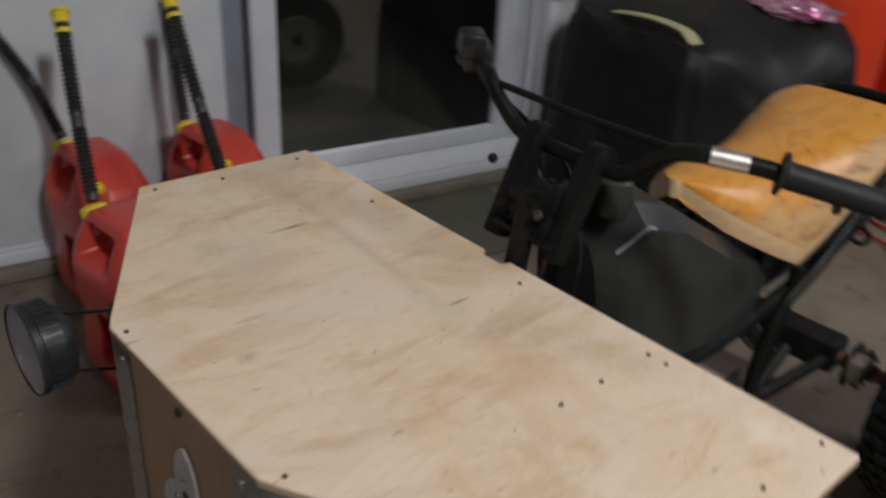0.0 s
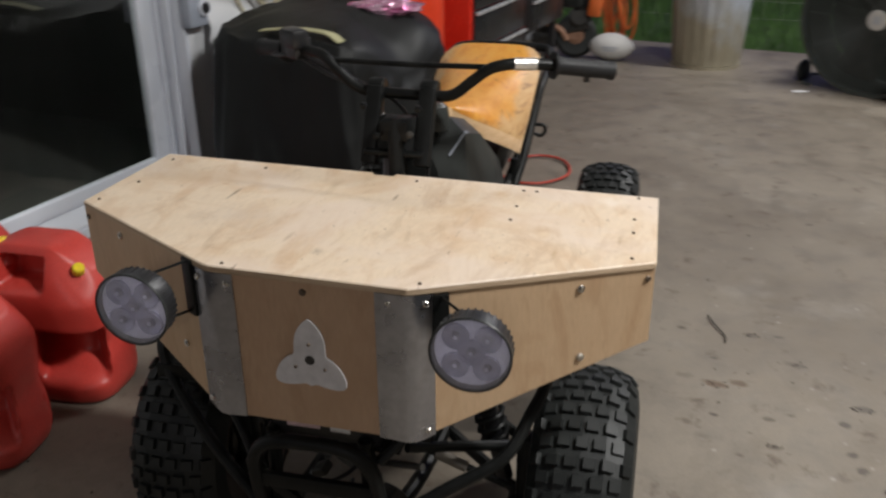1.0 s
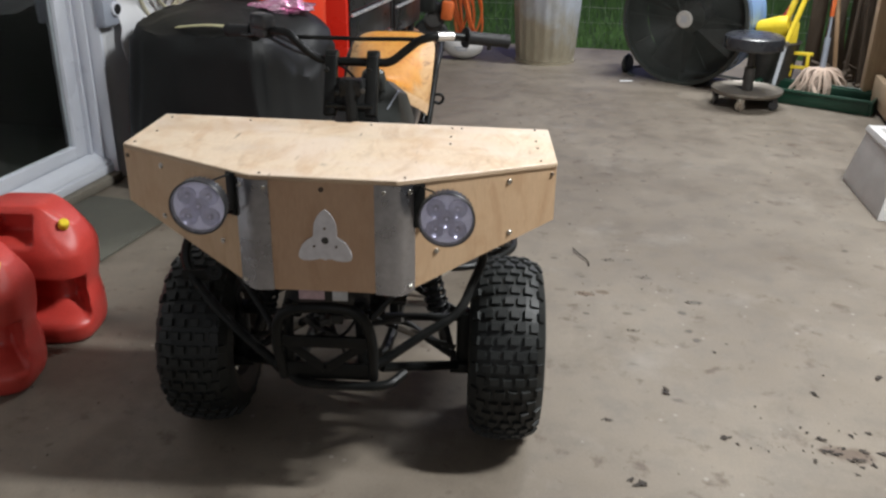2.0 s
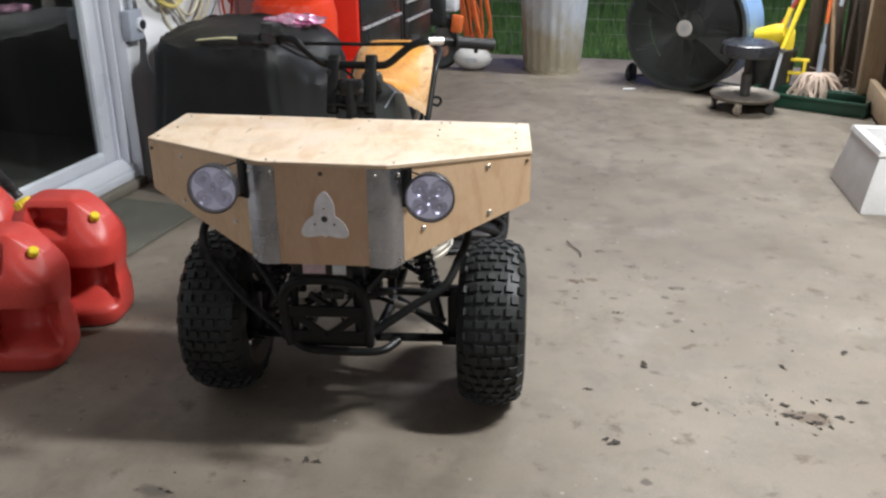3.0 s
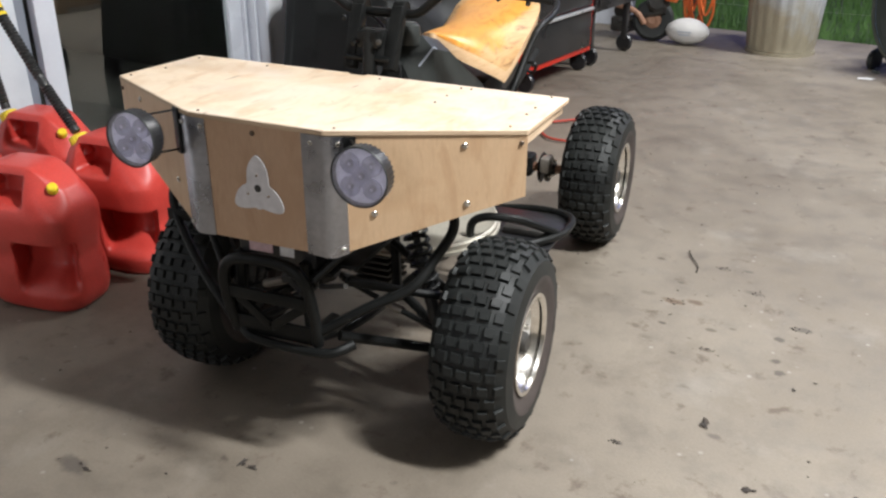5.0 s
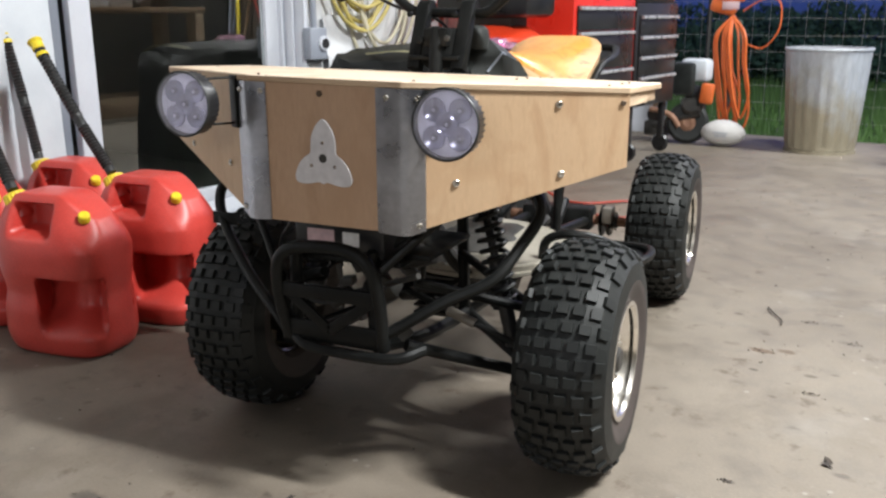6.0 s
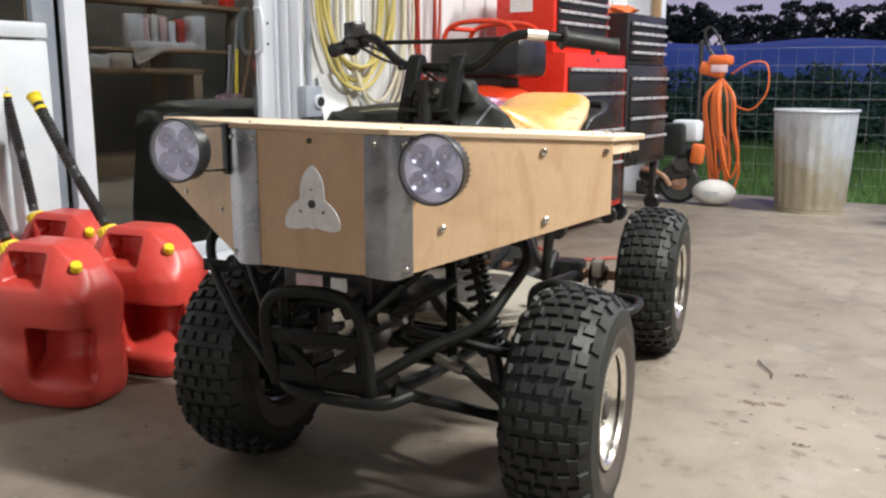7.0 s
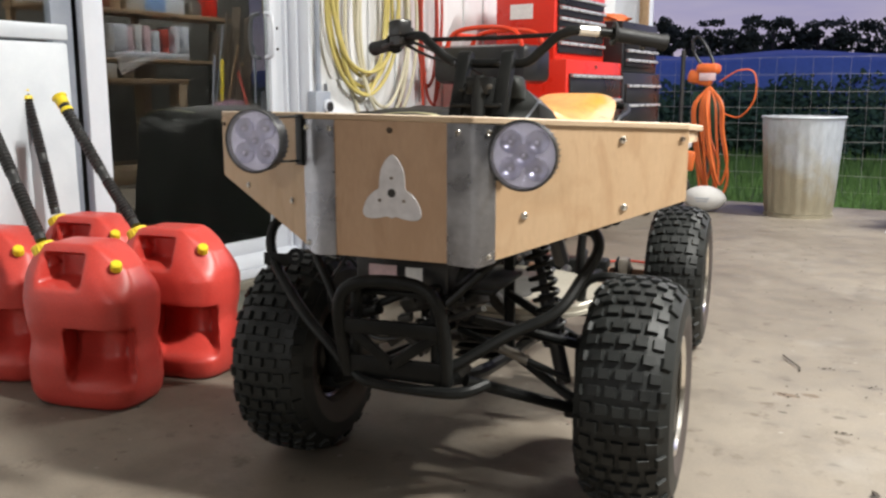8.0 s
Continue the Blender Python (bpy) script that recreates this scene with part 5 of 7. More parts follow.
# ---- covered machine by the wall ----
cover = thing("covered_mower", "riding mower under a creased black cloth cover", "covered mower")
cv = fresh()
NA, NZ = 120, 26
quadc = [(-1.20, 2.10), (-1.13, 2.02), (-0.98, 1.96), (-0.68, 1.885), (-0.60, 1.895), (-0.555, 1.95), (-0.44, 2.22), (-0.40, 2.48), (-0.54, 2.66), (-0.95, 2.72), (-1.10, 2.66), (-1.20, 2.40)]
ring = smooth_path([(x, y, 0) for x, y in quadc], 12, True)
cx, cy = -0.80, 2.31
rows = []
for j in range(NZ + 1):
    v = j / NZ
    row = []
    for i, p in enumerate(ring):
        q = i / len(ring) * 2 * math.pi
        nz = noise.noise(Vector((p.x * 5, p.y * 5, 0.0)))
        fold = 0.8 * noise.noise(Vector((p.x * 4.5, p.y * 4.5, v * 1.4))) + 0.55 * (0.4 - abs(noise.noise(Vector((p.x * 6.0 + 3.0, p.y * 6.0, v * 0.8))))) + 0.3 * noise.noise(Vector((p.x * 11, p.y * 11, v * 2.2)))
        fold += 0.42 * max(0.0, 1 - 3.2 * abs(noise.noise(Vector((p.x * 3.6 - 1.0, p.y * 3.6, v * 1.1))))) - 0.12
        rim_z = 0.700 + 0.05 * math.exp(-((p.y - 2.6) / 0.4) ** 2) - 0.14 * max(0, min(1, (p.x + 0.62) / 0.25))
        if v < 0.6:
            w = v / 0.6
            z = 0.012 + (rim_z - 0.02) * w
            k = 1.06 - 0.06 * w + 0.145 * fold * (1 - 0.6 * w)
        else:
            w = (v - 0.6) / 0.4
            z = rim_z + (0.775 - rim_z) * (1 - (1 - w) ** 1.6) + 0.035 * noise.noise(Vector((p.x * 7 * (1 - 0.5 * w), p.y * 7 * (1 - 0.5 * w), 3.0 + w))) * (1 - w) - 0.035 * (1 - w) ** 8
            k = 1.0 * math.cos(w * math.pi / 2) ** 0.9 + 0.008 * nz * (1 - w)
        tent = 0.03 * max(0.0, min(1.0, (p.x + 0.62) / 0.22)) * max(0.0, min(1.0, (p.y - 1.98) / 0.35)) * (1 - min(1.0, v / 0.62)) ** 1.3
        slump = 0.10 * math.exp(-((p.y - 2.15) / 0.16) ** 2) * max(0.0, min(1.0, (p.x + 0.75) / 0.3)) * max(0.0, 1 - abs(v - 0.62) / 0.35)
        row.append((cx + (p.x - cx) * k + tent, cy + (p.y - cy) * k, z - slump))
    rows.append(row)
vs = [[cv.verts.new(p) for p in row] for row in rows[:-1]]
k = len(ring)
for a, b in zip(vs, vs[1:]):
    for i in range(k):
        cv.faces.new((a[i], a[(i + 1) % k], b[(i + 1) % k], b[i]))
tp = cv.verts.new((cx, cy, 0.775))
for i in range(k):
    cv.faces.new((vs[-1][i], vs[-1][(i + 1) % k], tp))
part("cover_cloth", cv, COVER, cover, "", 60)


def ribbon(pts, w, mat, parent, name="strap", th=0.004):
    bm = fresh()
    path = smooth_path(pts, 6)
    prev = None
    for i, p in enumerate(path):
        d = (path[min(i + 1, len(path) - 1)] - path[max(i - 1, 0)]).normalized()
        side = d.cross(Vector((0, 0, 1))).normalized() * w / 2
        up = side.cross(d).normalized() * th
        cur = [bm.verts.new(p - side), bm.verts.new(p + side), bm.verts.new(p + side + up), bm.verts.new(p - side + up)]
        if prev:
            for a in range(4):
                bm.faces.new((prev[a], prev[(a + 1) % 4], cur[(a + 1) % 4], cur[a]))
        prev = cur
    return part(name, bm, mat, parent)


ribbon([(-0.96, 1.985, 0.742), (-0.82, 1.967, 0.755), (-0.69, 1.947, 0.748), (-0.63, 1.925, 0.722)], 0.042, STRAP, cover)
foil = fresh()
rnd = random.Random(4)
bmesh.ops.create_icosphere(foil, subdivisions=3, radius=1)
for v in foil.verts:
    v.co *= 1 + 0.45 * noise.noise(v.co * 2.3)
put(foil, foil.verts[:], pose(-0.62, 2.42, 0.765, 0, 0, 15) @ Matrix.Diagonal((0.14, 0.07, 0.036, 1)))
f = link("foil_bag", foil, FOIL, 0)
tagged(f, "crumpled shiny pink foil bag lying on the cover", "foil bag")

# ---- things on the wall ----
sock = thing("outlet_box", "grey weatherproof outlet box on the wall", "outlet box", m=WALL @ pose(FACE + 0.006, 0.040, 0.775))
part("box_body", boxed(0, 0.05, -0.055, 0.055, -0.07, 0.07, 0.008), FRAME_GREY, sock)
part("outlet_face", lathed([(0, 0.012), (0.03, 0.012), (0.034, 0.006), (0.034, 0)], 20, pose(0.05, 0.028, 0, 0, 90, 0)), FRAME_WHITE, sock)
part("socket", lathed([(0, 0.004), (0.022, 0.004), (0.022, 0)], 16, pose(0.062, 0.028, 0, 0, 90, 0)), CHEST_BLACK, sock)
part("conduit", tubed([(0.02, 0, 0.07), (0.02, 0, 2.74)], 0.013, n=1), FRAME_GREY, sock)


def coil(name, label, cat, mat, y, z, ry, rz, turns, r, seed, hang=0.0, m=WALL):
    """A hose hung in loops on a hook."""
    rn = random.Random(seed)
    pts = []
    for t in range(turns):
        wx, wz, off = ry * rn.uniform(0.72, 1.08), rz * rn.uniform(0.78, 1.12), rn.uniform(-0.03, 0.03)
        for i in range(10):
            q = math.pi / 2 + 2 * math.pi * i / 10
            pts.append((0.03 + 0.012 * t % 0.07 + rn.uniform(0, 0.012), y + off + wx * math.cos(q), z + rz - wz + wz * math.sin(q)))
    if hang:
        pts += [(0.07, y + ry * 0.7, z + rz * 0.4), (0.08, y + ry * 0.9, z - rz * 0.6), (0.075, y + ry * 0.8, z - rz - hang)]
    root = thing(name, label, cat, m=m)
    part("hose_coil", tubed(pts, r, seg=7, n=5), mat, root)
    part("hook", tubed([(0.0, y, z + rz * 0.98), (0.11, y, z + rz * 0.95), (0.125, y, z + rz + 0.03)], 0.007), DARK_METAL, root)
    return root


HUNG = WALL @ pose(FACE + 0.005, 0, 0)
coil("hanging_hose", "cream garden hose looped on a wall hook", "hose", HOSE_CREAM, 0.50, 1.20, 0.24, 0.46, 4, 0.0085, 2, m=HUNG)
coil("hanging_hose", "yellow garden hose looped on a wall hook", "hose", HOSE_YELLOW, 0.34, 1.27, 0.26, 0.38, 5, 0.0095, 5, m=HUNG)
coil("air_hose", "dark red air hose hanging in loops on the wall", "hose", HOSE_RED, 0.92, 1.16, 0.10, 0.44, 4, 0.008, 7, m=HUNG)
sh = fresh()
rows = []
for i in range(29):
    y = 0.10 + 0.80 * i / 28
    low = 0.50 + 0.05 * math.sin(y * 9.0)
    high = 0.80 + 0.10 * math.sin(y * 6.5 + 0.6)
    rows.append([sh.verts.new((0.022 + 0.045 * (1 - j / 10) ** 1.4 + 0.022 * noise.noise(Vector((y * 9, j * 0.35, 1.0))), y + 0.012 * noise.noise(Vector((y * 5, j * 0.5, 7.0))), low + (high - low) * j / 10)) for j in range(11)])
for a, b in zip(rows, rows[1:]):
    for j in range(10):
        sh.faces.new((a[j], b[j], b[j + 1], a[j + 1]))
ext = bmesh.ops.extrude_face_region(sh, geom=sh.faces[:])
put(sh, [v for v in ext["geom"] if isinstance(v, bmesh.types.BMVert)], Matrix.Translation((-0.003, 0, 0)))
o = link("plastic_sheet", sh, WALL_WHITE, 80)
o.matrix_world = HUNG
tagged(o, "crumpled white plastic sheet hanging behind the hoses", "plastic sheet")

# ---- compressor ----
comp = thing("air_compressor", "orange-red upright air compressor with a black motor", "air compressor", m=pose(-0.755, 2.99, 0, 0, 0, -SLANT))
part("tank", lathed([(0, 0.10), (0.15, 0.11), (0.22, 0.16), (0.235, 0.22), (0.235, 0.72), (0.22, 0.79), (0.15, 0.84), (0, 0.86)], 40), COMP_RED, comp, "glossy orange-red tank")
mo = fresh()
box(mo, -0.29, 0.25, -0.15, 0.15, 0.885, 1.075, 0.04)
lathe(mo, [(0, -0.16), (0.07, -0.16), (0.085, -0.14), (0.085, 0.1), (0, 0.1)], 24, pose(0, -0.02, 0.98, 90, 0, 20))
part("motor_shroud", mo, BLACK_PLASTIC, comp)
part("pedestal", boxed(-0.12, 0.12, -0.08, 0.08, 0.84, 0.91, 0.01), DARK_METAL, comp)
for sy in (-1, 1):
    part("handle", tubed([(-0.20, sy * 0.11, 0.92), (-0.22, sy * 0.12, 1.0), (-0.18, sy * 0.12, 1.13), (0.0, sy * 0.12, 1.16), (0.18, sy * 0.12, 1.13), (0.22, sy * 0.12, 1.0), (0.19, sy * 0.11, 0.92)], 0.012), COMP_RED, comp)
part("handle_bar", tubed([(-0.18, -0.12, 1.13), (-0.18, 0.12, 1.13)], 0.012, n=1), COMP_RED, comp)
for i in range(3):
    q = 2 * math.pi * i / 3
    part("foot", boxed(-0.02, 0.02, -0.02, 0.02, 0.0, 0.16, 0.004, pose(0.19 * math.cos(q), 0.19 * math.sin(q), 0)), DARK_METAL, comp)


# ---- tool chests ----
def tool_chest(root, w, d, z0, z1, drawers, mat, face, lip=0.012, head=0.05):
    """A steel cabinet; its drawers face +x, its width runs along y from 0."""
    body = part("cabinet_body", boxed(-d, 0, 0, w, z0, z1, 0.006), mat, root)
    top, gap = z1 - head, 0.006
    unit = (z1 - z0 - head - 0.03) / sum(drawers)
    for h in drawers:
        hz = unit * h
        dr = part("drawer", boxed(0.001, lip, 0.035, w - 0.035, top - hz + gap, top, 0.003), face, body, "black drawer")
        part("drawer_pull", boxed(lip, lip + 0.018, 0.04, w - 0.04, top - 0.022, top - 0.004, 0.004), PULL, dr, "bright metal pull strip")
        top -= hz
    return body


CH = pose(-0.466, 3.342, 0, 0, 0, -SLANT)
red = thing("tool_chest", "red steel roller tool chest with black drawers", "tool chest", m=CH)
tool_chest(red, 0.80, 0.47, 0.12, 1.018, [1.28, 2.05, 1.9, 2.4], CHEST_RED, CHEST_BLACK, head=0.075)
part("lock", lathed([(0, 0.006), (0.009, 0.006), (0.01, 0)], 12, pose(0.002, 0.40, 0.985, 0, 90, 0)), STEEL, red)
for x, y in ((-0.42, 0.06), (-0.42, 0.74), (-0.05, 0.06), (-0.05, 0.74)):
    cb = lathed([(0, -0.016), (0.05, -0.016), (0.056, -0.01), (0.056, 0.01), (0.05, 0.016), (0, 0.016)], 20, pose(x, y, 0.056, 90))
    box(cb, x - 0.03, x + 0.03, y - 0.024, y + 0.024, 0.095, 0.12, 0.003)
    part("castor", cb, BLACK_PLASTIC, red)
upper = thing("top_chest", "red steel top tool chest standing on the roller chest", "tool chest", m=CH @ pose(-0.09, 0.03, 1.020))
tool_chest(upper, 0.70, 0.36, 0.0, 0.40, [1, 1, 1, 1.2, 1.2], CHEST_RED, CHEST_BLACK)
part("label_plate", boxed(-0.27, -0.13, -0.003, 0.0, 0.22, 0.30), SIGN_WHITE, upper)
BL = pose(-0.298, 4.165, 0, 0, 0, -12.0)
black = thing("tool_chest", "black steel roller tool chest with black drawers", "tool chest", m=BL)
tool_chest(black, 0.66, 0.46, 0.34, 0.965, [1, 1, 1, 1.3], CHEST_BLACK, CHEST_BLACK, head=0.07)
for x, y in ((-0.40, 0.06), (-0.40, 0.60), (-0.05, 0.06), (-0.05, 0.60)):
    part("castor", lathed([(0, -0.016), (0.05, -0.016), (0.06, 0), (0.05, 0.016), (0, 0.016)], 18, pose(x, y, 0.06, 90)), BLACK_PLASTIC, black)
    part("leg", boxed(x - 0.018, x + 0.018, y - 0.022, y + 0.022, 0.09, 0.34, 0.003), CHEST_BLACK, black)
# Black sheet added to stand in for the shade under the cabinet.
part("gap_blackout", boxed(-0.455, -0.445, 0.0, 0.66, 0.02, 0.34, 0.002), CHEST_BLACK, black)
btop = thing("top_chest", "black steel top tool chest standing on the black roller chest", "tool chest", m=BL @ pose(-0.02, 0.02, 0.967))
tool_chest(btop, 0.62, 0.38, 0.0, 0.31, [1, 1, 1, 1], CHEST_BLACK, CHEST_BLACK)
rag = fresh()
bmesh.ops.create_icosphere(rag, subdivisions=3, radius=1)
for v in rag.verts:
    v.co *= 1 + 0.4 * noise.noise(v.co * 2.0)
put(rag, rag.verts[:], BL @ pose(-0.22, 0.30, 1.305) @ Matrix.Diagonal((0.12, 0.16, 0.04, 1)))
f = link("orange_rag", rag, ORANGE, 60)
tagged(f, "crumpled orange cloth on the black tool chest", "cloth")

# ---- garden machine with a cord ----
edger = thing("lawn_edger", "orange and white lawn edger leaning behind the tool chests", "lawn edger", m=pose(0.04, 5.22, 0, 0, 0, -15))
wheel_bm = lathed([(0.06, -0.03), (0.125, -0.035), (0.145, -0.02), (0.148, 0), (0.145, 0.02), (0.125, 0.035), (0.06, 0.03)], 30, pose(-0.14, -0.05, 0.148, 80, 0, 20), True)
wl_ = part("wheel", wheel_bm, RUBBER, edger)
part("hub", lathed([(0, 0.028), (0.03, 0.034), (0.062, 0.02), (0.062, -0.02), (0.03, -0.034), (0, -0.03)], 20, pose(-0.14, -0.05, 0.148, 80, 0, 20)), AXLE, wl_)
eb = fresh()
lathe(eb, [(0, -0.07), (0.055, -0.07), (0.075, -0.05), (0.08, 0.03), (0.06, 0.06), (0, 0.06)], 20, pose(-0.12, -0.03, 0.27, 70, 0, 15))
for i in range(5):
    box(eb, -0.21, -0.05, -0.06, 0.06, 0.31 + 0.018 * i, 0.316 + 0.018 * i, 0.002, pose(0, 0, 0, 0, 8, 12))
rod(eb, (-0.38, -0.1, 0.12), (-0.05, -0.06, 0.22), 0.022)
rod(eb, (-0.30, 0.0, 0.14), (-0.05, 0.0, 0.42), 0.012)
part("engine_block", eb, DARK_METAL, edger)
gb = fresh()
box(gb, -0.46, -0.30, -0.10, 0.06, 0.04, 0.15, 0.02)
lathe(gb, [(0, -0.05), (0.05, -0.05), (0.06, -0.03), (0.06, 0.03), (0.05, 0.05), (0, 0.05)], 18, pose(-0.40, -0.02, 0.19, 90, 0, 10))
part("gearbox", gb, DARK_METAL, edger)
rc = boxed(-0.09, 0.0, -0.12, -0.06, 0.29, 0.43, 0.018, pose(0, 0, 0, 0, 6, 8))
part("recoil_cover", rc, ORANGE, edger)
part("fuel_tank", boxed(-0.22, -0.02, -0.06, 0.08, 0.44, 0.595, 0.03), WHITE_PLASTIC, edger)
part("drive_arm", tubed([(-0.40, -0.12, 0.235), (-0.30, -0.13, 0.225), (-0.22, -0.13, 0.19), (-0.175, -0.12, 0.125)], 0.019), AXLE, edger, "rusty drive arm")
part("air_filter", boxed(-0.25, -0.085, -0.13, -0.065, 0.34, 0.575, 0.03), GREY_PLASTIC, edger)
washer = thing("hedge_trimmer", "orange-handled electric tool hung with a looped orange cord", "power tool", m=pose(0.10, 5.52, 0, 0, 0, -10))
part("shaft", tubed([(0.0, 0.10, 0.0), (0.0, 0.06, 0.6), (-0.01, 0.02, 1.02)], 0.016), DARK_METAL, washer)
part("guard", boxed(-0.12, 0.08, 0.03, 0.07, 0.44, 0.86, 0.02), GREEN_PLASTIC, washer)
part("motor_housing", boxed(-0.075, 0.085, -0.07, 0.07, 0.98, 1.055, 0.025), ORANGE, washer)
part("label", boxed(-0.045, 0.075, -0.074, -0.069, 0.93, 0.985, 0.002), PINK_STICKER, washer)
part("lower_housing", boxed(-0.15, 0.03, -0.06, 0.05, 0.86, 0.96, 0.03, pose(0, 0, 0, 0, 14, 0) @ pose(-0.22, 0, 0)), ORANGE, washer)
part("loop_handle", tubed([(-0.04, 0, 1.04), (-0.10, 0, 1.12), (-0.12, 0, 1.22), (-0.08, 0, 1.25), (-0.02, 0, 1.18), (0.04, 0, 1.06)], 0.012), BLACK_PLASTIC, washer)
cord = thing("extension_cord", "long orange extension cord hanging in loops", "cord", m=pose(0.13, 5.46, 0, 0, 0, -10))
rn = random.Random(9)
for i in range(7):
    x0 = -0.085 + 0.024 * i + rn.uniform(-0.01, 0.01)
    x1 = -0.03 + 0.026 * i + rn.uniform(-0.03, 0.03)
    lo, w = rn.choice((0.09, 0.13, 0.24, 0.18)), rn.uniform(0.02, 0.065)
    dy = -0.04 - 0.010 * i
    part("cord_loop", tubed([(0.0, -0.02, 0.885), (x0 + w, dy, 0.76), (x0 + w * 1.3, dy, 0.56), (x1 + w, dy, lo + 0.16), (x1 + w * 0.3, dy, lo), (x1 - w * 0.6, dy, lo + 0.12), (x0 - w * 0.4, dy + 0.01, 0.50), (x0 - w * 0.9, dy + 0.01, 0.74), (-0.01, -0.02, 0.88)], 0.0095, seg=8, n=5), ORANGE, cord)
part("plug_lead", tubed([(0.06, 0, 0.92), (0.20, -0.02, 1.00), (0.31, -0.02, 0.98), (0.32, -0.02, 0.80), (0.22, -0.02, 0.67), (0.08, 0, 0.70)], 0.0055, seg=7), ORANGE, cord)

# ---- football ----
ball = thing("football", "scuffed white american football lying on the floor", "football", m=pose(0.145, 5.16, 0.092, 0, 0, -6))
fb = fresh()
prof = []
for i in range(25):
    q = math.pi * i / 24
    prof.append((0.092 * math.sin(q) ** 1.15, -0.155 * math.cos(q)))
lathe(fb, prof, 32, pose(0, 0, 0, 0, 90, 0))
part("ball_skin", fb, FOAM, ball)
for i in range(2):
    part("print_bar", boxed(-0.05 + 0.01 * i, 0.05 - 0.01 * i, -0.092, -0.088, 0.005 - 0.02 * i, 0.013 - 0.02 * i, 0, pose(0, 0, 0)), FRAME_GREY, ball)

# ---- bin, fan, stool ----
bin_ = thing("dustbin", "open galvanised steel dustbin with ribbed, beige-stained sides", "dustbin", m=pose(0.775, 5.18, 0) @ Matrix.Diagonal((1.04, 1.04, 1.0, 1)))
bb = fresh()
NA = 120
rows = []
for z, r, rib_ in ((0.024, 0.150, 0), (0.022, 0.208, 0), (0.026, 0.213, 0), (0.035, 0.212, 0), (0.07, 0.214, 1), (0.30, 0.228, 1), (0.54, 0.243, 1), (0.575, 0.250, 0), (0.672, 0.256, 0), (0.672, 0.251, 0), (0.60, 0.246, 0), (0.05, 0.206, 0), (0.04, 0.10, 0)):
    rows.append([bb.verts.new(((r + (0.0060 if (i // 3) % 2 and rib_ else 0)) * math.cos(2 * math.pi * i / NA), (r + (0.0060 if (i // 3) % 2 and rib_ else 0)) * math.sin(2 * math.pi * i / NA), z)) for i in range(NA)])
for a, b in zip(rows, rows[1:]):
    for i in range(NA):
        bb.faces.new((a[i], a[(i + 1) % NA], b[(i + 1) % NA], b[i]))
bb.faces.new(rows[-1])
bb.faces.new(rows[0])
part("bin_body", bb, BIN_ZINC, bin_, "", 50)
part("bin_rim", lathed([(0.250, 0.668), (0.262, 0.668), (0.266, 0.676), (0.262, 0.685), (0.250, 0.685)], 60, None, True), BIN_ZINC, bin_)
part("bin_foot", lathed([(0.206, 0.0), (0.219, 0.0), (0.219, 0.022), (0.206, 0.022)], 60, None, True), BIN_ZINC, bin_)

FANM = pose(1.755, 4.64, 0.437, 0, 0, -33)
fan = thing("drum_fan", "large blue steel drum fan with a black wire guard", "drum fan", m=FANM)       # blows towards its -y
FR_ = 0.430
part("drum", lathed([(FR_ - 0.006, -0.16), (FR_ + 0.008, -0.165), (FR_ + 0.008, -0.15), (FR_, -0.14), (FR_, 0.18), (FR_ + 0.008, 0.19), (FR_ - 0.006, 0.20)], 56, pose(0, 0, 0, 90), True), FAN_BLUE, fan)
# Dark inner skin added so that the inside of the drum looks shaded.
part("drum_shade_lining", lathed([(FR_ - 0.014, -0.158), (FR_ - 0.008, -0.158), (FR_ - 0.008, 0.192), (FR_ - 0.014, 0.192)], 48, pose(0, 0, 0, 90), True), WIRE_BLACK, fan)
gd = fresh()
for i in range(34):
    r = 0.06 + 0.385 * i / 33
    zz = 0.185 - 0.03 * (r / FR_) ** 2
    tube(gd, [(r * math.cos(2 * math.pi * j / 48), -zz, r * math.sin(2 * math.pi * j / 48)) for j in range(48)], 0.0024, seg=5, n=1, closed=True)
for i in range(12):
    q = 2 * math.pi * i / 12
    tube(gd, [(0.05 * math.cos(q), -0.187, 0.05 * math.sin(q)), (FR_ * math.cos(q), -0.155, FR_ * math.sin(q))], 0.003, seg=5, n=1)
guard = tagged(part("guard", gd, WIRE_BLACK, fan, "black wire guard"), kind="stuff")
part("front_lip", lathed([(FR_ - 0.01, 0.198), (FR_ + 0.012, 0.198), (FR_ + 0.012, 0.204), (FR_ - 0.01, 0.206)], 56, pose(0, 0, 0, 90), True), WIRE_BLACK, fan)
part("badge", lathed([(0, 0.196), (0.05, 0.196), (0.058, 0.190), (0.058, 0.184)], 28, pose(0, 0, 0, 90)), PANEL_GREY, fan, "pale round centre badge")
for i in range(5):
    x = -0.03 + 0.015 * i
    part("badge_bar", boxed(-0.02, 0.02, -0.198, -0.1955, 0.018 - 0.009 * i, 0.022 - 0.009 * i), FRAME_GREY, fan)
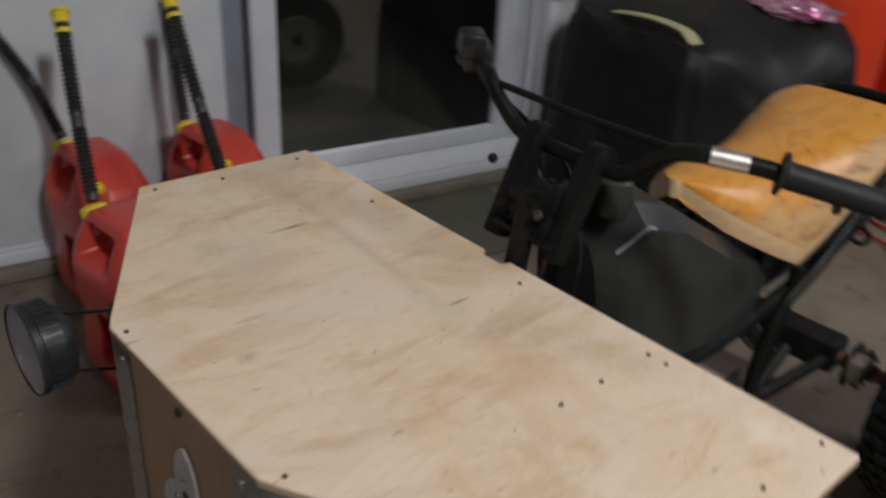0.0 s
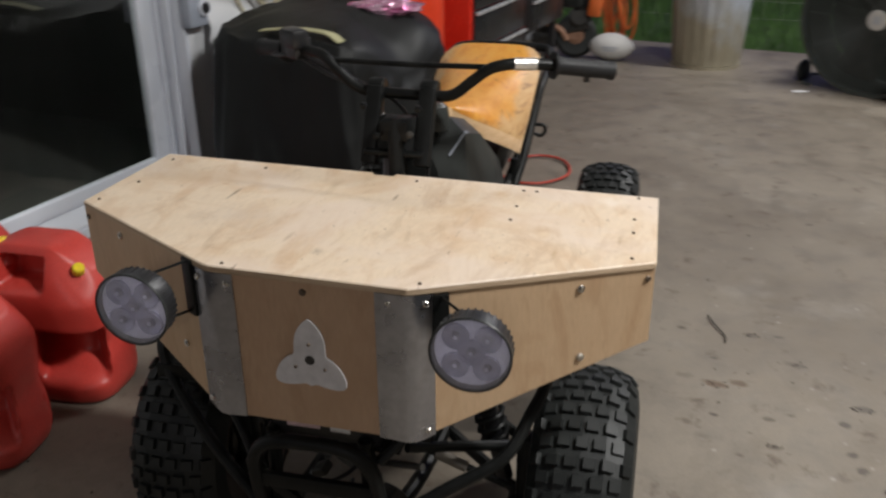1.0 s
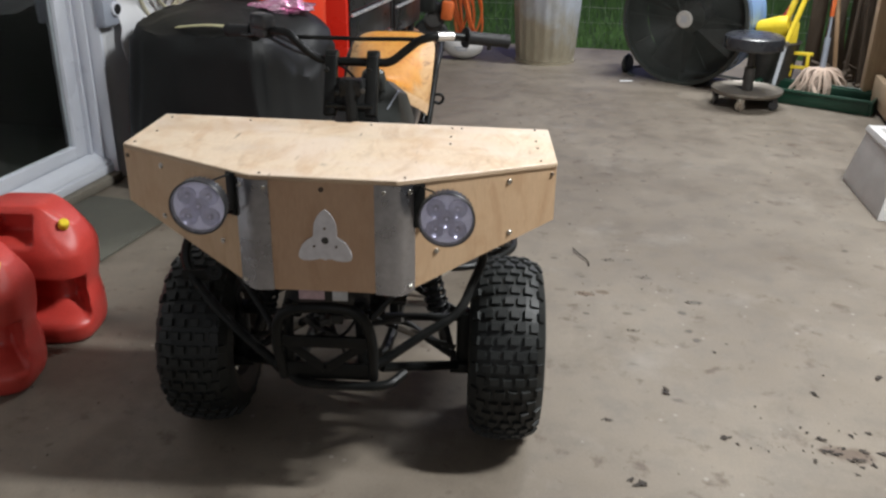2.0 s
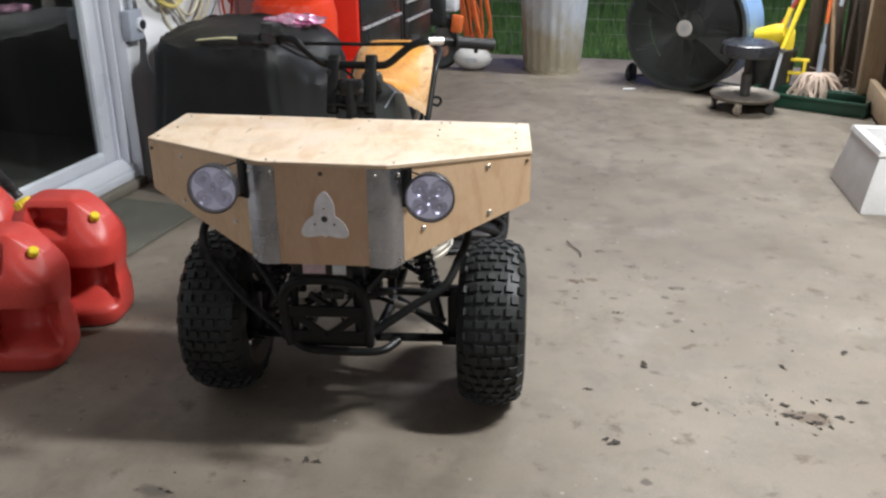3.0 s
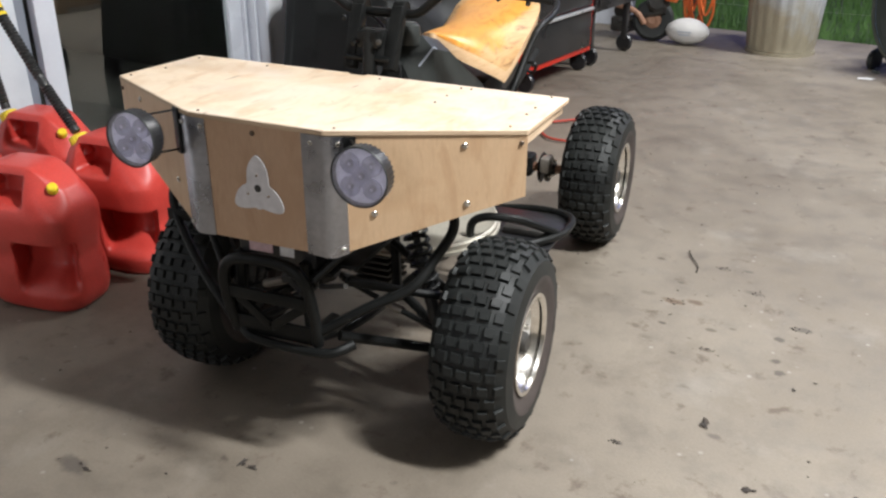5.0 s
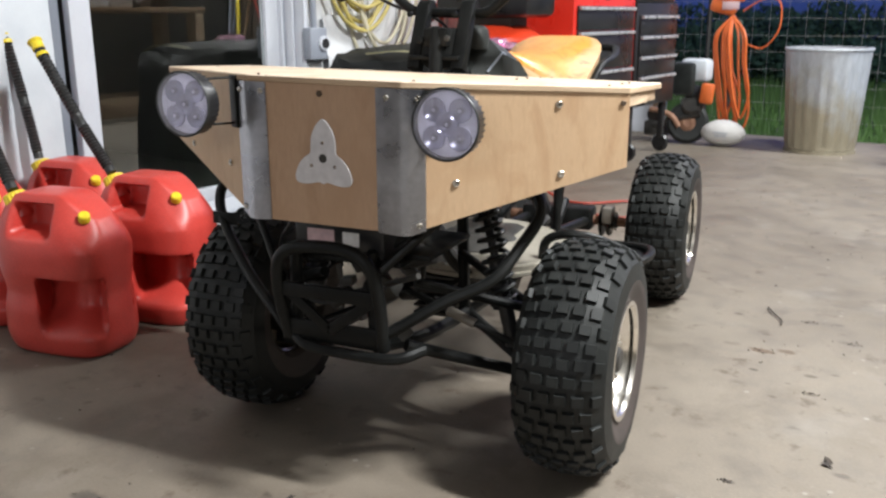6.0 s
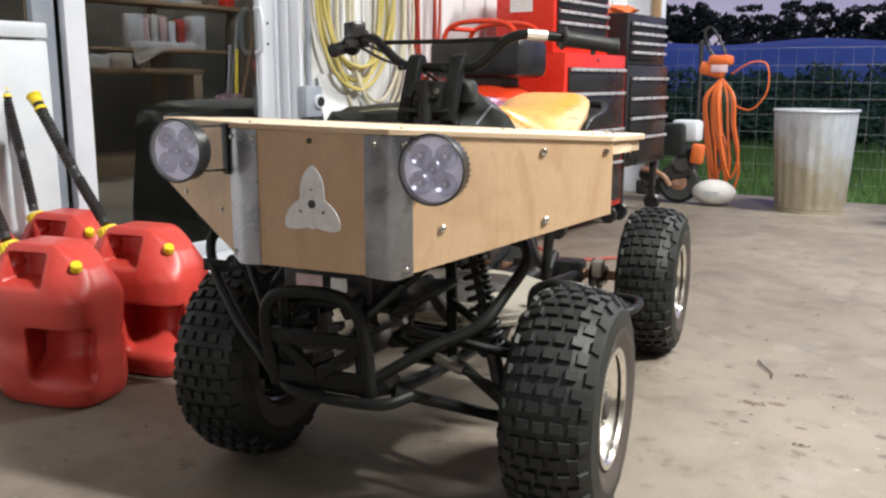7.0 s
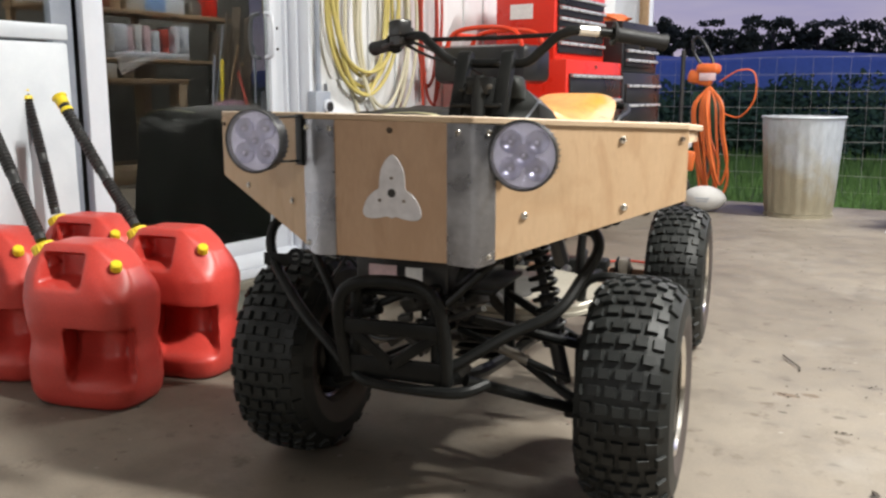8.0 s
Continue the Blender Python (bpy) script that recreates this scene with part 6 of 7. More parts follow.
for i in range(4):
    bl = fresh()
    m = Matrix.Rotation(math.pi / 2 * i + 0.5, 4, "Y")
    v = [bl.verts.new(m @ Vector(p)) for p in ((0.06, -0.05, -0.05), (0.06, 0.05, 0.05), (0.42, 0.07, 0.16), (0.43, -0.03, -0.09))]
    v2 = [bl.verts.new(m @ (Vector(p) + Vector((0, 0.006, 0)))) for p in ((0.06, -0.05, -0.05), (0.06, 0.05, 0.05), (0.42, 0.07, 0.16), (0.43, -0.03, -0.09))]
    bl.faces.new(v)
    bl.faces.new(v2[::-1])
    for a in range(4):
        bl.faces.new((v[a], v[(a + 1) % 4], v2[(a + 1) % 4], v2[a]))
    part("fan_blade", bl, DARK_METAL, fan)
part("motor", lathed([(0, -0.1), (0.09, -0.1), (0.1, -0.08), (0.1, 0.12), (0, 0.14)], 24, pose(0, 0.05, 0, 90)), DARK_METAL, fan)
part("back_plate", lathed([(0, -0.194), (0.2, -0.194), (FR_ - 0.01, -0.188), (FR_ - 0.01, -0.180), (0, -0.186)], 40, pose(0, 0, 0, 90)), WIRE_BLACK, fan)
base = fresh()
tube(base, [(-0.34, -0.16, -0.438), (-0.40, -0.10, -0.438), (-0.40, 0.2, -0.438), (0.40, 0.2, -0.438), (0.40, -0.10, -0.438), (0.34, -0.16, -0.438)], 0.015, n=3)
part("base_frame", base, WIRE_BLACK, fan)
for sx in (-1, 1):
    part("fan_wheel", lathed([(0, -0.02), (0.06, -0.02), (0.075, 0), (0.06, 0.02), (0, 0.02)], 20, pose(sx * 0.44, -0.05, -0.38, 0, 90, 0)), RUBBER, fan)
part("drum_handle", tubed([(FR_ * 0.78, 0.0, FR_ * 0.63), (FR_ * 0.86, 0.0, FR_ * 0.72), (FR_ * 0.90, 0.10, FR_ * 0.68), (FR_ * 0.80, 0.10, FR_ * 0.60)], 0.01), BLACK_PLASTIC, fan)

stool = thing("roller_stool", "round black padded workshop stool on castors", "stool", m=pose(1.975, 3.92, 0, 0, 0, 12) @ Matrix.Diagonal((1, 1, 1.10, 1)))
part("seat", lathed([(0, 0.400), (0.13, 0.404), (0.160, 0.403), (0.176, 0.392), (0.182, 0.365), (0.176, 0.334), (0.15, 0.326), (0, 0.326)], 36), VINYL, stool, "glossy dark vinyl seat")
part("seat_ring", lathed([(0.172, 0.334), (0.180, 0.338), (0.180, 0.328), (0.172, 0.324)], 36, None, True), DARK_METAL, stool)
part("post", lathed([(0.034, 0.09), (0.034, 0.22), (0.024, 0.225), (0.024, 0.327)], 20), DARK_METAL, stool)
part("tool_tray", lathed([(0, 0.085), (0.19, 0.085), (0.212, 0.095), (0.218, 0.10), (0.218, 0.088), (0.20, 0.072), (0, 0.072)], 36), DIRTY_METAL, stool, "dirty round metal tray base")
for i in range(5):
    q = 2 * math.pi * i / 5 + 0.3
    cb = lathed([(0, -0.013), (0.026, -0.013), (0.031, 0), (0.026, 0.013), (0, 0.013)], 16, pose(0.185 * math.cos(q), 0.185 * math.sin(q), 0.031, 90, 0, 40 * i))
    box(cb, -0.018, 0.018, -0.02, 0.02, 0.05, 0.074, 0.003, pose(0.185 * math.cos(q), 0.185 * math.sin(q), 0))
    part("castor", cb, STEEL if i % 2 else BLACK_PLASTIC, stool)

# ---- tools in the far corner ----
tray = thing("boot_tray", "long dark green plastic tub on the floor", "plastic tub", m=pose(2.44, 4.04, 0, 0, 0, -33))
tb_ = fresh()
box(tb_, -0.36, 0.36, -0.13, 0.13, 0.0, 0.016, 0.004)
for x0, x1, y0, y1 in ((-0.36, 0.36, -0.15, -0.13), (-0.36, 0.36, 0.13, 0.15), (-0.38, -0.36, -0.15, 0.15), (0.36, 0.38, -0.15, 0.15)):
    box(tb_, x0, x1, y0, y1, 0.0, 0.085, 0.006)
part("tub_shell", tb_, GREEN_PLASTIC, tray)
part("tub_lip", tubed([(-0.38, -0.155, 0.085), (0.38, -0.155, 0.085), (0.38, 0.155, 0.085), (-0.38, 0.155, 0.085)], 0.012, n=1, closed=True), GREEN_PLASTIC, tray)
mop = thing("mop", "cotton string mop standing head down in the tub", "mop", m=pose(2.52, 4.20, 0.02))
mh = fresh()
rn = random.Random(3)
for i in range(90):
    q = rn.uniform(0, 2 * math.pi)
    r = rn.uniform(0.05, 0.175)
    wob, drop = rn.uniform(-0.03, 0.03), rn.uniform(0.0, 0.05)
    tube(mh, [(0.0, 0.0, 0.165), (r * 0.5 * math.cos(q) + wob, r * 0.35 * math.sin(q), 0.160 - drop * 0.3), (r * 0.95 * math.cos(q), r * 0.6 * math.sin(q) + wob, 0.105 - drop), (r * 1.05 * math.cos(q) + wob, r * 0.7 * math.sin(q), 0.015)], rn.uniform(0.008, 0.013), seg=5, n=3)
part("mop_head", mh, MOP, mop, "pale pinkish string head")
part("mop_handle", tubed([(0, 0, 0.15), (0.09, 0.24, 1.45)], 0.009, n=1), FRAME_GREY, mop)
part("ferrule", tubed([(0, 0, 0.15), (0.0145, 0.0387, 0.36)], 0.019, n=1), FRAME_GREY, mop, "thick grey ferrule")
part("grip_sleeve", tubed([(0.0235, 0.0627, 0.49), (0.0353, 0.0942, 0.66)], 0.014, n=1), ORANGE, mop)
bucket = thing("mop_bucket", "dark mop bucket with a yellow plastic wringer", "mop bucket", m=pose(2.27, 4.42, 0, 0, 0, -18))
bk = fresh()
lathe(bk, [(0.10, 0.05), (0.13, 0.05), (0.15, 0.30), (0.16, 0.32), (0.15, 0.33), (0.14, 0.31), (0.12, 0.07), (0, 0.07)], 28)
part("bucket_body", bk, DARK_METAL, bucket, "dark bucket")
part("wringer", boxed(-0.005, 0.125, -0.075, -0.045, 0.10, 0.46, 0.012), YELLOW, bucket, "yellow press panel")
part("wringer_roll", lathed([(0, -0.10), (0.055, -0.10), (0.066, -0.085), (0.070, 0.05), (0.060, 0.10), (0, 0.10)], 22, pose(-0.03, -0.08, 0.415, 0, 74, -14)), YELLOW, bucket, "yellow press roll")
part("wringer_lever", tubed([(0.02, -0.09, 0.40), (0.05, -0.08, 0.50), (0.075, -0.06, 0.60)], 0.020), YELLOW, bucket)
for z in (0.16, 0.25):
    part("wringer_rail", boxed(0.05, 0.24, -0.085, -0.065, z, z + 0.022, 0.005), YELLOW, bucket)
for x in (0.03, 0.20):
    part("wringer_leg", boxed(x, x + 0.022, -0.09, -0.068, 0.0, 0.26, 0.004), YELLOW, bucket)
for i in range(4):
    part("castor", lathed([(0, -0.012), (0.025, -0.012), (0.025, 0.012), (0, 0.012)], 14, pose(0.09 * (-1) ** i, 0.09 * (1 if i < 2 else -1), 0.026, 90)), BLACK_PLASTIC, bucket)


def long_tool(name, label, cat, a, b, r, mat, head=None, group=""):
    root = thing(name, label, cat, group)
    part("handle", tubed([a, b], r, n=1), mat, root)
    if head:
        head(root)
    return root


scraper = long_tool("floor_scraper", "floor scraper with a yellow upper handle and a white shaft", "scraper", (2.185, 4.11, 0.02), (2.245, 4.15, 0.35), 0.013, WHITE_PLASTIC)
part("upper_handle", tubed([(2.245, 4.15, 0.355), (2.36, 4.24, 0.66), (2.52, 4.36, 1.15)], 0.017), YELLOW, scraper, "yellow upper handle")
part("bolt", lathed([(0, 0.018), (0.014, 0.016), (0.016, 0), (0.014, -0.016), (0, -0.018)], 12, pose(2.245, 4.135, 0.352, 90)), DIRTY_METAL, scraper)
long_tool("rake", "red-brown handled rake leaning in the corner", "rake", (2.16, 4.56, 0.10), (2.66, 4.62, 1.05), 0.015, HOSE_RED)
long_tool("garden_tool", "grey metal tool handle leaning in the corner", "tool handle", (2.36, 4.62, 0.05), (2.52, 4.72, 1.30), 0.013, FRAME_GREY)


rn = random.Random(12)
for x, y, lean_x, top in ((2.60, 4.50, 0.10, 1.55), (2.66, 4.40, -0.06, 1.30), (2.74, 4.48, 0.16, 1.62), (2.79, 4.36, 0.05, 1.45), (2.86, 4.44, -0.10, 1.50)):
    long_tool("garden_tool", "weathered wooden tool handle leaning in the corner", "tool handle", (x, y - 0.10, 0.0), (x + lean_x, y + 0.2, top), rn.uniform(0.011, 0.016), DARK_WOOD if x != 2.66 else WOOD, None, "tool handles in the corner")
long_tool("garden_tool", "short pale metal tool handle leaning in the corner", "tool handle", (2.63, 4.30, 0.62), (2.74, 4.42, 1.20), 0.013, FRAME_GREY)
for i in range(7):
    o = link("leaning_board", boxed(-rn.uniform(0.04, 0.075), rn.uniform(0.04, 0.075), -0.010, 0.010, 0.0, rn.uniform(1.0, 1.7), 0.003), DARK_WOOD)
    o.matrix_world = pose(2.60 + 0.095 * i, 4.62 + rn.uniform(-0.03, 0.05), 0, rn.uniform(-5, -2), rn.uniform(-5, 5), rn.uniform(-30, 10))
    tagged(o, "dark weathered board leaning upright in the corner", "board", "boards leaning in the corner")
heap = fresh()
for i in range(34):
    c = pose(rn.uniform(2.52, 2.98), rn.uniform(4.22, 4.52), rn.uniform(0.01, 0.16), rn.uniform(-30, 30), rn.uniform(-30, 30), rn.uniform(0, 180))
    box(heap, -rn.uniform(0.02, 0.09), rn.uniform(0.02, 0.09), -0.012, 0.012, -0.008, 0.008, 0.002, c)
tagged(link("scrap_heap", heap, DARK_WOOD, 35), "low heap of dark wood scraps behind the green tub", "scrap wood", "", "stuff")
cooler = thing("foam_box", "white foam box with tapering sides and a chipped rim", "foam box", m=pose(2.415, 2.18, 0, 0, 0, -5))
fc_ = fresh()
secs = []
for z, hx, hy in ((0.0, 0.365, 0.275), (0.02, 0.366, 0.276), (0.25, 0.315, 0.236), (0.262, 0.322, 0.242), (0.285, 0.315, 0.236), (0.283, 0.27, 0.195), (0.20, 0.265, 0.19)):
    secs.append([fc_.verts.new((sx * hx, sy * hy, z + 0.004 * noise.noise(Vector((sx * hx * 9, sy * hy * 9, z))))) for sx, sy in ((-1, -1), (0, -1), (1, -1), (1, 0), (1, 1), (0, 1), (-1, 1), (-1, 0))])
for a, b in zip(secs, secs[1:]):
    for i in range(8):
        fc_.faces.new((a[i], a[(i + 1) % 8], b[(i + 1) % 8], b[i]))
fc_.faces.new(secs[0][::-1])
fc_.faces.new(secs[-1])
part("foam_shell", fc_, FOAM, cooler, "", 25)

# ---- loose things on the floor ----
hose = thing("floor_hose", "thin red air hose curled on the floor", "hose")
part("hose_line", tubed([(-0.75, 3.05, 0.2), (-0.45, 2.95, 0.02), (-0.25, 2.82, 0.012), (-0.05, 2.95, 0.012), (0.08, 2.90, 0.012), (0.12, 2.72, 0.012), (0.02, 2.58, 0.012), (-0.12, 2.58, 0.012), (-0.22, 2.70, 0.012), (-0.40, 2.72, 0.012)], 0.006, seg=8), HOSE_RED, hose)
part("hose_fitting", tubed([(-0.40, 2.72, 0.012), (-0.44, 2.72, 0.012)], 0.011, n=1), STEEL, hose)


def leaf_bm(seed, size):
    """A torn, half-crumpled scrap of leaf."""
    rn = random.Random(seed)
    bm = fresh()
    ring = []
    n = 11
    for i in range(n):
        q = 2 * math.pi * (i + rn.uniform(-0.3, 0.3)) / n
        r = size * rn.choice((0.35, 0.6, 0.8, 1.0, 1.15))
        ring.append(bm.verts.new((r * math.cos(q), r * rn.uniform(0.3, 0.6) * math.sin(q), 0.0008 + size * max(0, rn.gauss(0.03, 0.09)))))
    c = bm.verts.new((size * rn.uniform(-0.3, 0.3), 0, 0.002 + size * rn.uniform(0, 0.08)))
    lo = bm.verts.new((0, 0, 0.0))
    for i in range(n):
        bm.faces.new((ring[i], ring[(i + 1) % n], c))
        bm.faces.new((ring[(i + 1) % n], ring[i], lo))
    return bm


protos = []
for s in range(6):
    ob = link("dry_leaf", leaf_bm(s, 0.018), LEAF, 0)
    tagged(ob, "curled dry brown leaf on the concrete", "dry leaf", "dry leaves on the floor")
    protos.append(ob)
rn = random.Random(21)
spots = [(0.991, 0.297), (0.715, 0.105), (1.518, 0.631), (1.47, 0.336), (-0.046, -0.05), (-0.385, -0.196), (0.732, 0.088), (-0.075, -0.04), (0.869, 0.51), (1.204, 0.359), (1.215, 0.335), (1.296, 0.526), (-0.41, -0.185), (-0.47, -0.188), (1.015, 0.27)]
spots += [(1.28 + rn.gauss(0, 0.06), 0.255 + rn.gauss(0, 0.055)) for _ in range(24)]
spots += [(rn.uniform(0.55, 1.8), rn.uniform(-0.2, 2.4)) for _ in range(6)]
for i, (x, y) in enumerate(spots):
    m = pose(x, y, 0.001, 0, 0, rn.uniform(0, 360))
    if i < 6:
        protos[i].matrix_world = m
    else:
        o = copy_thing(protos[i % 6], m)
        sc = rn.uniform(0.25, 0.6) if i > 38 else rn.choice((0.3, 0.45, 0.6, 0.9, 1.2))
        o.scale = (sc, sc, sc)
scrap = prismed([(-0.05, -0.02), (0.03, -0.025), (0.055, 0.0), (0.02, 0.02), (-0.04, 0.018)], 0.002)
o = link("paper_scrap", scrap, SIGN_WHITE, 0)
o.matrix_world = pose(1.308, 4.52, 0.001, 0, 0, 12)
tagged(o, "torn scrap of white paper on the concrete", "paper scrap")
twig = link("twig", tubed([(0.69, 1.52, 0.006), (0.705, 1.47, 0.007), (0.735, 1.40, 0.006), (0.735, 1.36, 0.005)], 0.0022, seg=6), LEAF)
tagged(twig, "thin dark dry twig on the concrete", "twig")
grit = fresh()
smears = [(0.70, 1.13, 0.05), (1.075, 1.09, 0.04), (0.815, 1.43, 0.04), (0.925, 1.28, 0.04), (0.83, 0.87, 0.03), (0.69, 0.36, 0.02), (1.10, 0.265, 0.05), (1.27, 0.25, 0.09)]
for i in range(620):
    if i < 90:
        cx_, cy_, w_ = smears[i % 8]
        x, y = cx_ + rn.gauss(0, w_ * 0.6), cy_ + rn.gauss(0, w_ * 0.25)
    else:
        x, y = rn.uniform(-1.0, 3.0), rn.uniform(-0.9, 5.0)
    s = 0.0012 + 0.0032 * rn.random() ** 2
    q = rn.uniform(0, 6.28)
    top = grit.verts.new((x, y, s * 0.9))
    vv = [grit.verts.new((x + s * rn.uniform(0.6, 1.7) * math.cos(q + a), y + s * rn.uniform(0.6, 1.7) * math.sin(q + a), 0.0003)) for a in (0, 1.57, 3.14, 4.71)]
    for a in range(4):
        grit.faces.new((vv[a], vv[(a + 1) % 4], top))
g = link("floor_grit", grit, LEAF, 0)
tagged(g, "dark crumbs of dirt and leaf scattered on the concrete", "dirt", "", "stuff")

# ---- workbench on the far side, seen in the door glass ----
BEN = pose(2.95, 3.51, 0, 0, 0, -11.6)
bench = thing("workbench", "cluttered wooden workbench with shelves along the side wall", "workbench", m=BEN)
part("bench_top", boxed(-0.32, 0.34, -0.75, 0.58, 0.92, 0.97, 0.005), WOOD, bench)
for x in (-0.245, 0.26):
    for y in (-0.68, 0.50):
        part("leg", boxed(x - 0.075, x + 0.06, y - 0.05, y + 0.05, 0, 0.92, 0.006), PALE_WOOD, bench, "rough pale timber leg")
for x in (-0.245, 0.26):
    part("foot_board", boxed(x - 0.02, x + 0.02, -0.62, 0.44, 0.03, 0.20, 0.004), PALE_WOOD, bench)
part("shelf_board", boxed(-0.10, 0.34, -0.75, 1.55, 1.125, 1.155, 0.004), WOOD, bench)
part("shelf_board", boxed(0.0, 0.34, -0.75, 1.55, 1.56, 1.60, 0.004), WOOD, bench)
for y, z in ((-0.70, 0.972), (0.50, 0.972), (1.50, 0.0)):
    part("shelf_post", boxed(0.28, 0.34, y - 0.03, y + 0.03, z, 1.75, 0.003), WOOD, bench)
cr = boxed(-0.14, 0.14, -0.45, 0.42, 0.0, 0.06, 0.01)
box(cr, -0.14, 0.14, -0.45, -0.30, 0.06, 0.30, 0.01)
box(cr, -0.14, 0.14, 0.27, 0.42, 0.06, 0.32, 0.01)
crate = link("white_tray", cr, FRAME_WHITE)
crate.matrix_world = BEN @ pose(0.06, 0.40, 1.157)
tagged(crate, "long white plastic tray with raised ends on the shelf", "tray")
for i, (y, h, k) in enumerate(((-0.24, 0.22, PINK_STICKER), (-0.14, 0.25, FOAM), (-0.04, 0.24, PINK_STICKER), (0.06, 0.20, WHITE_PLASTIC), (0.17, 0.22, HOSE_RED))):
    o = link("carton", boxed(-0.09, 0.09, -0.042, 0.042, 0, h, 0.006), k)
    o.matrix_world = BEN @ pose(0.06, y + 0.40, 1.218)
    tagged(o, "small upright carton standing in the white tray", "carton", "cartons in the tray")
cl = fresh()
rows = []
for j in range(9):
    w = 0.24 * (1 - j / 8) + 0.01
    rows.append([cl.verts.new((-0.112 - 0.010 * math.sin(i * 1.3 + j), 0.16 + w * (i / 6 * 2 - 1) * 0.9 - 0.022 * j, 1.158 - 0.019 * j)) for i in range(7)])
for a_, b_ in zip(rows, rows[1:]):
    for i in range(6):
        cl.faces.new((a_[i], a_[i + 1], b_[i + 1], b_[i]))
geo = bmesh.ops.extrude_face_region(cl, geom=cl.faces[:])
put(cl, [q for q in geo["geom"] if isinstance(q, bmesh.types.BMVert)], Matrix.Translation((-0.006, 0, 0.004)))
o = link("hanging_cloth", cl, FOAM, 60)
o.matrix_world = BEN
tagged(o, "pale grey rag hanging over the shelf edge", "cloth")
rn = random.Random(41)
for i, (y, w_, h_, k) in enumerate(((-0.45, 0.09, 0.11, 0), (-0.20, 0.12, 0.13, 4), (0.08, 0.07, 0.10, 1), (0.33, 0.10, 0.14, 3))):
    o = link("storage_box", boxed(-0.09, 0.09, -w_, w_, 0, h_, 0.008), (WHITE_PLASTIC, DIRTY_METAL, CHEST_RED, DARK_WOOD, PANEL_GREY)[k])
    o.matrix_world = BEN @ pose(-0.10 + 0.05 * i, y, 0.972, 0, 0, rn.uniform(-12, 12))
    tagged(o, "small storage box standing on the workbench", "box", "boxes on the workbench")
rn = random.Random(40)
mats = [WHITE_PLASTIC, DIRTY_METAL, CHEST_RED, WOOD, PANEL_GREY, FAN_BLUE]
for i in range(9):
    w_, d_, h_ = rn.uniform(0.05, 0.12), rn.uniform(0.06, 0.1), rn.uniform(0.1, 0.24)
    o = link("storage_box", boxed(-d_, d_, -w_, w_, 0, h_, 0.008), mats[i % 6])
    o.matrix_world = BEN @ pose(0.18, -0.60 + 0.24 * i, 1.602, 0, 0, rn.uniform(-8, 8))
    tagged(o, "small storage box on the shelf above the workbench", "box", "boxes on the shelf")

# ---- outdoors ----
fence = thing("fence", "wire mesh field fence with steel posts", "fence", m=pose(0.5, 7.4, -0.10, 0, 0, -9))
rn = random.Random(8)
for i in range(9):
    part("post", tubed([(-8 + 2.4 * i, 0, 0), (-8 + 2.4 * i, 0, 1.35)], 0.022, n=1, seg=8), DARK_METAL, fence)
wires = fresh()
for i in range(9):
    z = 0.06 + 0.15 * i
    tube(wires, [(-8 + 0.5 * k, 0, z + 0.006 * rn.uniform(-1, 1)) for k in range(40)], 0.0016, seg=4, n=1)
for i in range(126):
    x = -8 + 0.155 * i
    tube(wires, [(x, 0, 0.06), (x + rn.uniform(-0.006, 0.006), 0, 1.26)], 0.0013, seg=3, n=1)
w = part("wire_mesh", wires, GALV, fence)
tagged(w, "", "", "", "stuff")

rn = random.Random(5)
gv, gf = [], []
for i in range(34000):
    x = rn.uniform(-3.5, 6.5)
    d = rn.random() ** 1.7 * 6.0
    y = 5.9 - 0.194 * (x - 0.72) + 0.03 + d
    h, q = rn.uniform(0.05, 0.13) + 0.04 * min(d, 4.0) * rn.random(), rn.uniform(0, 6.28)
    w_ = 0.004 + 0.0012 * d
    lx, ly = rn.uniform(-0.05, 0.05), rn.uniform(-0.05, 0.05)
    b = len(gv)
    gv += [(x - w_ * math.cos(q), y - w_ * math.sin(q), -0.105), (x + w_ * math.cos(q), y + w_ * math.sin(q), -0.105), (x + lx, y + ly, -0.10 + h)]
    gf.append((b, b + 1, b + 2))
me = bpy.data.meshes.new("grass")
me.from_pydata(gv, [], gf)
me.materials.append(GRASS_MAT)
tagged(new("grass", me), "short green lawn grass beyond the concrete", "grass", "", "stuff")


def leaves(name, label, cat, mat, blobs, count, size, seed):
    """A mass of small leaf quads spread over many overlapping clumps."""
    rn = random.Random(seed)
    v, f = [], []
    for (x, y, z, r, rz) in blobs:
        for _ in range(count):
            d = Vector((rn.gauss(0, 1), rn.gauss(0, 1), rn.gauss(0, 1))).normalized() * rn.uniform(0.55, 1.05)
            c = Vector((x + d.x * r, y + d.y * r, z + d.z * rz))
            a = Vector((rn.gauss(0, 1), rn.gauss(0, 1), rn.gauss(0, 1))).normalized()
            b = a.orthogonal().normalized()
            s = size * rn.uniform(0.6, 1.5)
            k = len(v)
            v += [c - a * s, c + b * s * 0.6, c + a * s, c - b * s * 0.6]
            f.append((k, k + 1, k + 2, k + 3))
    me = bpy.data.meshes.new(name)
    me.from_pydata([tuple(p) for p in v], [], f)
    me.materials.append(mat)
    return tagged(new(name, me), label, cat, "", "stuff")


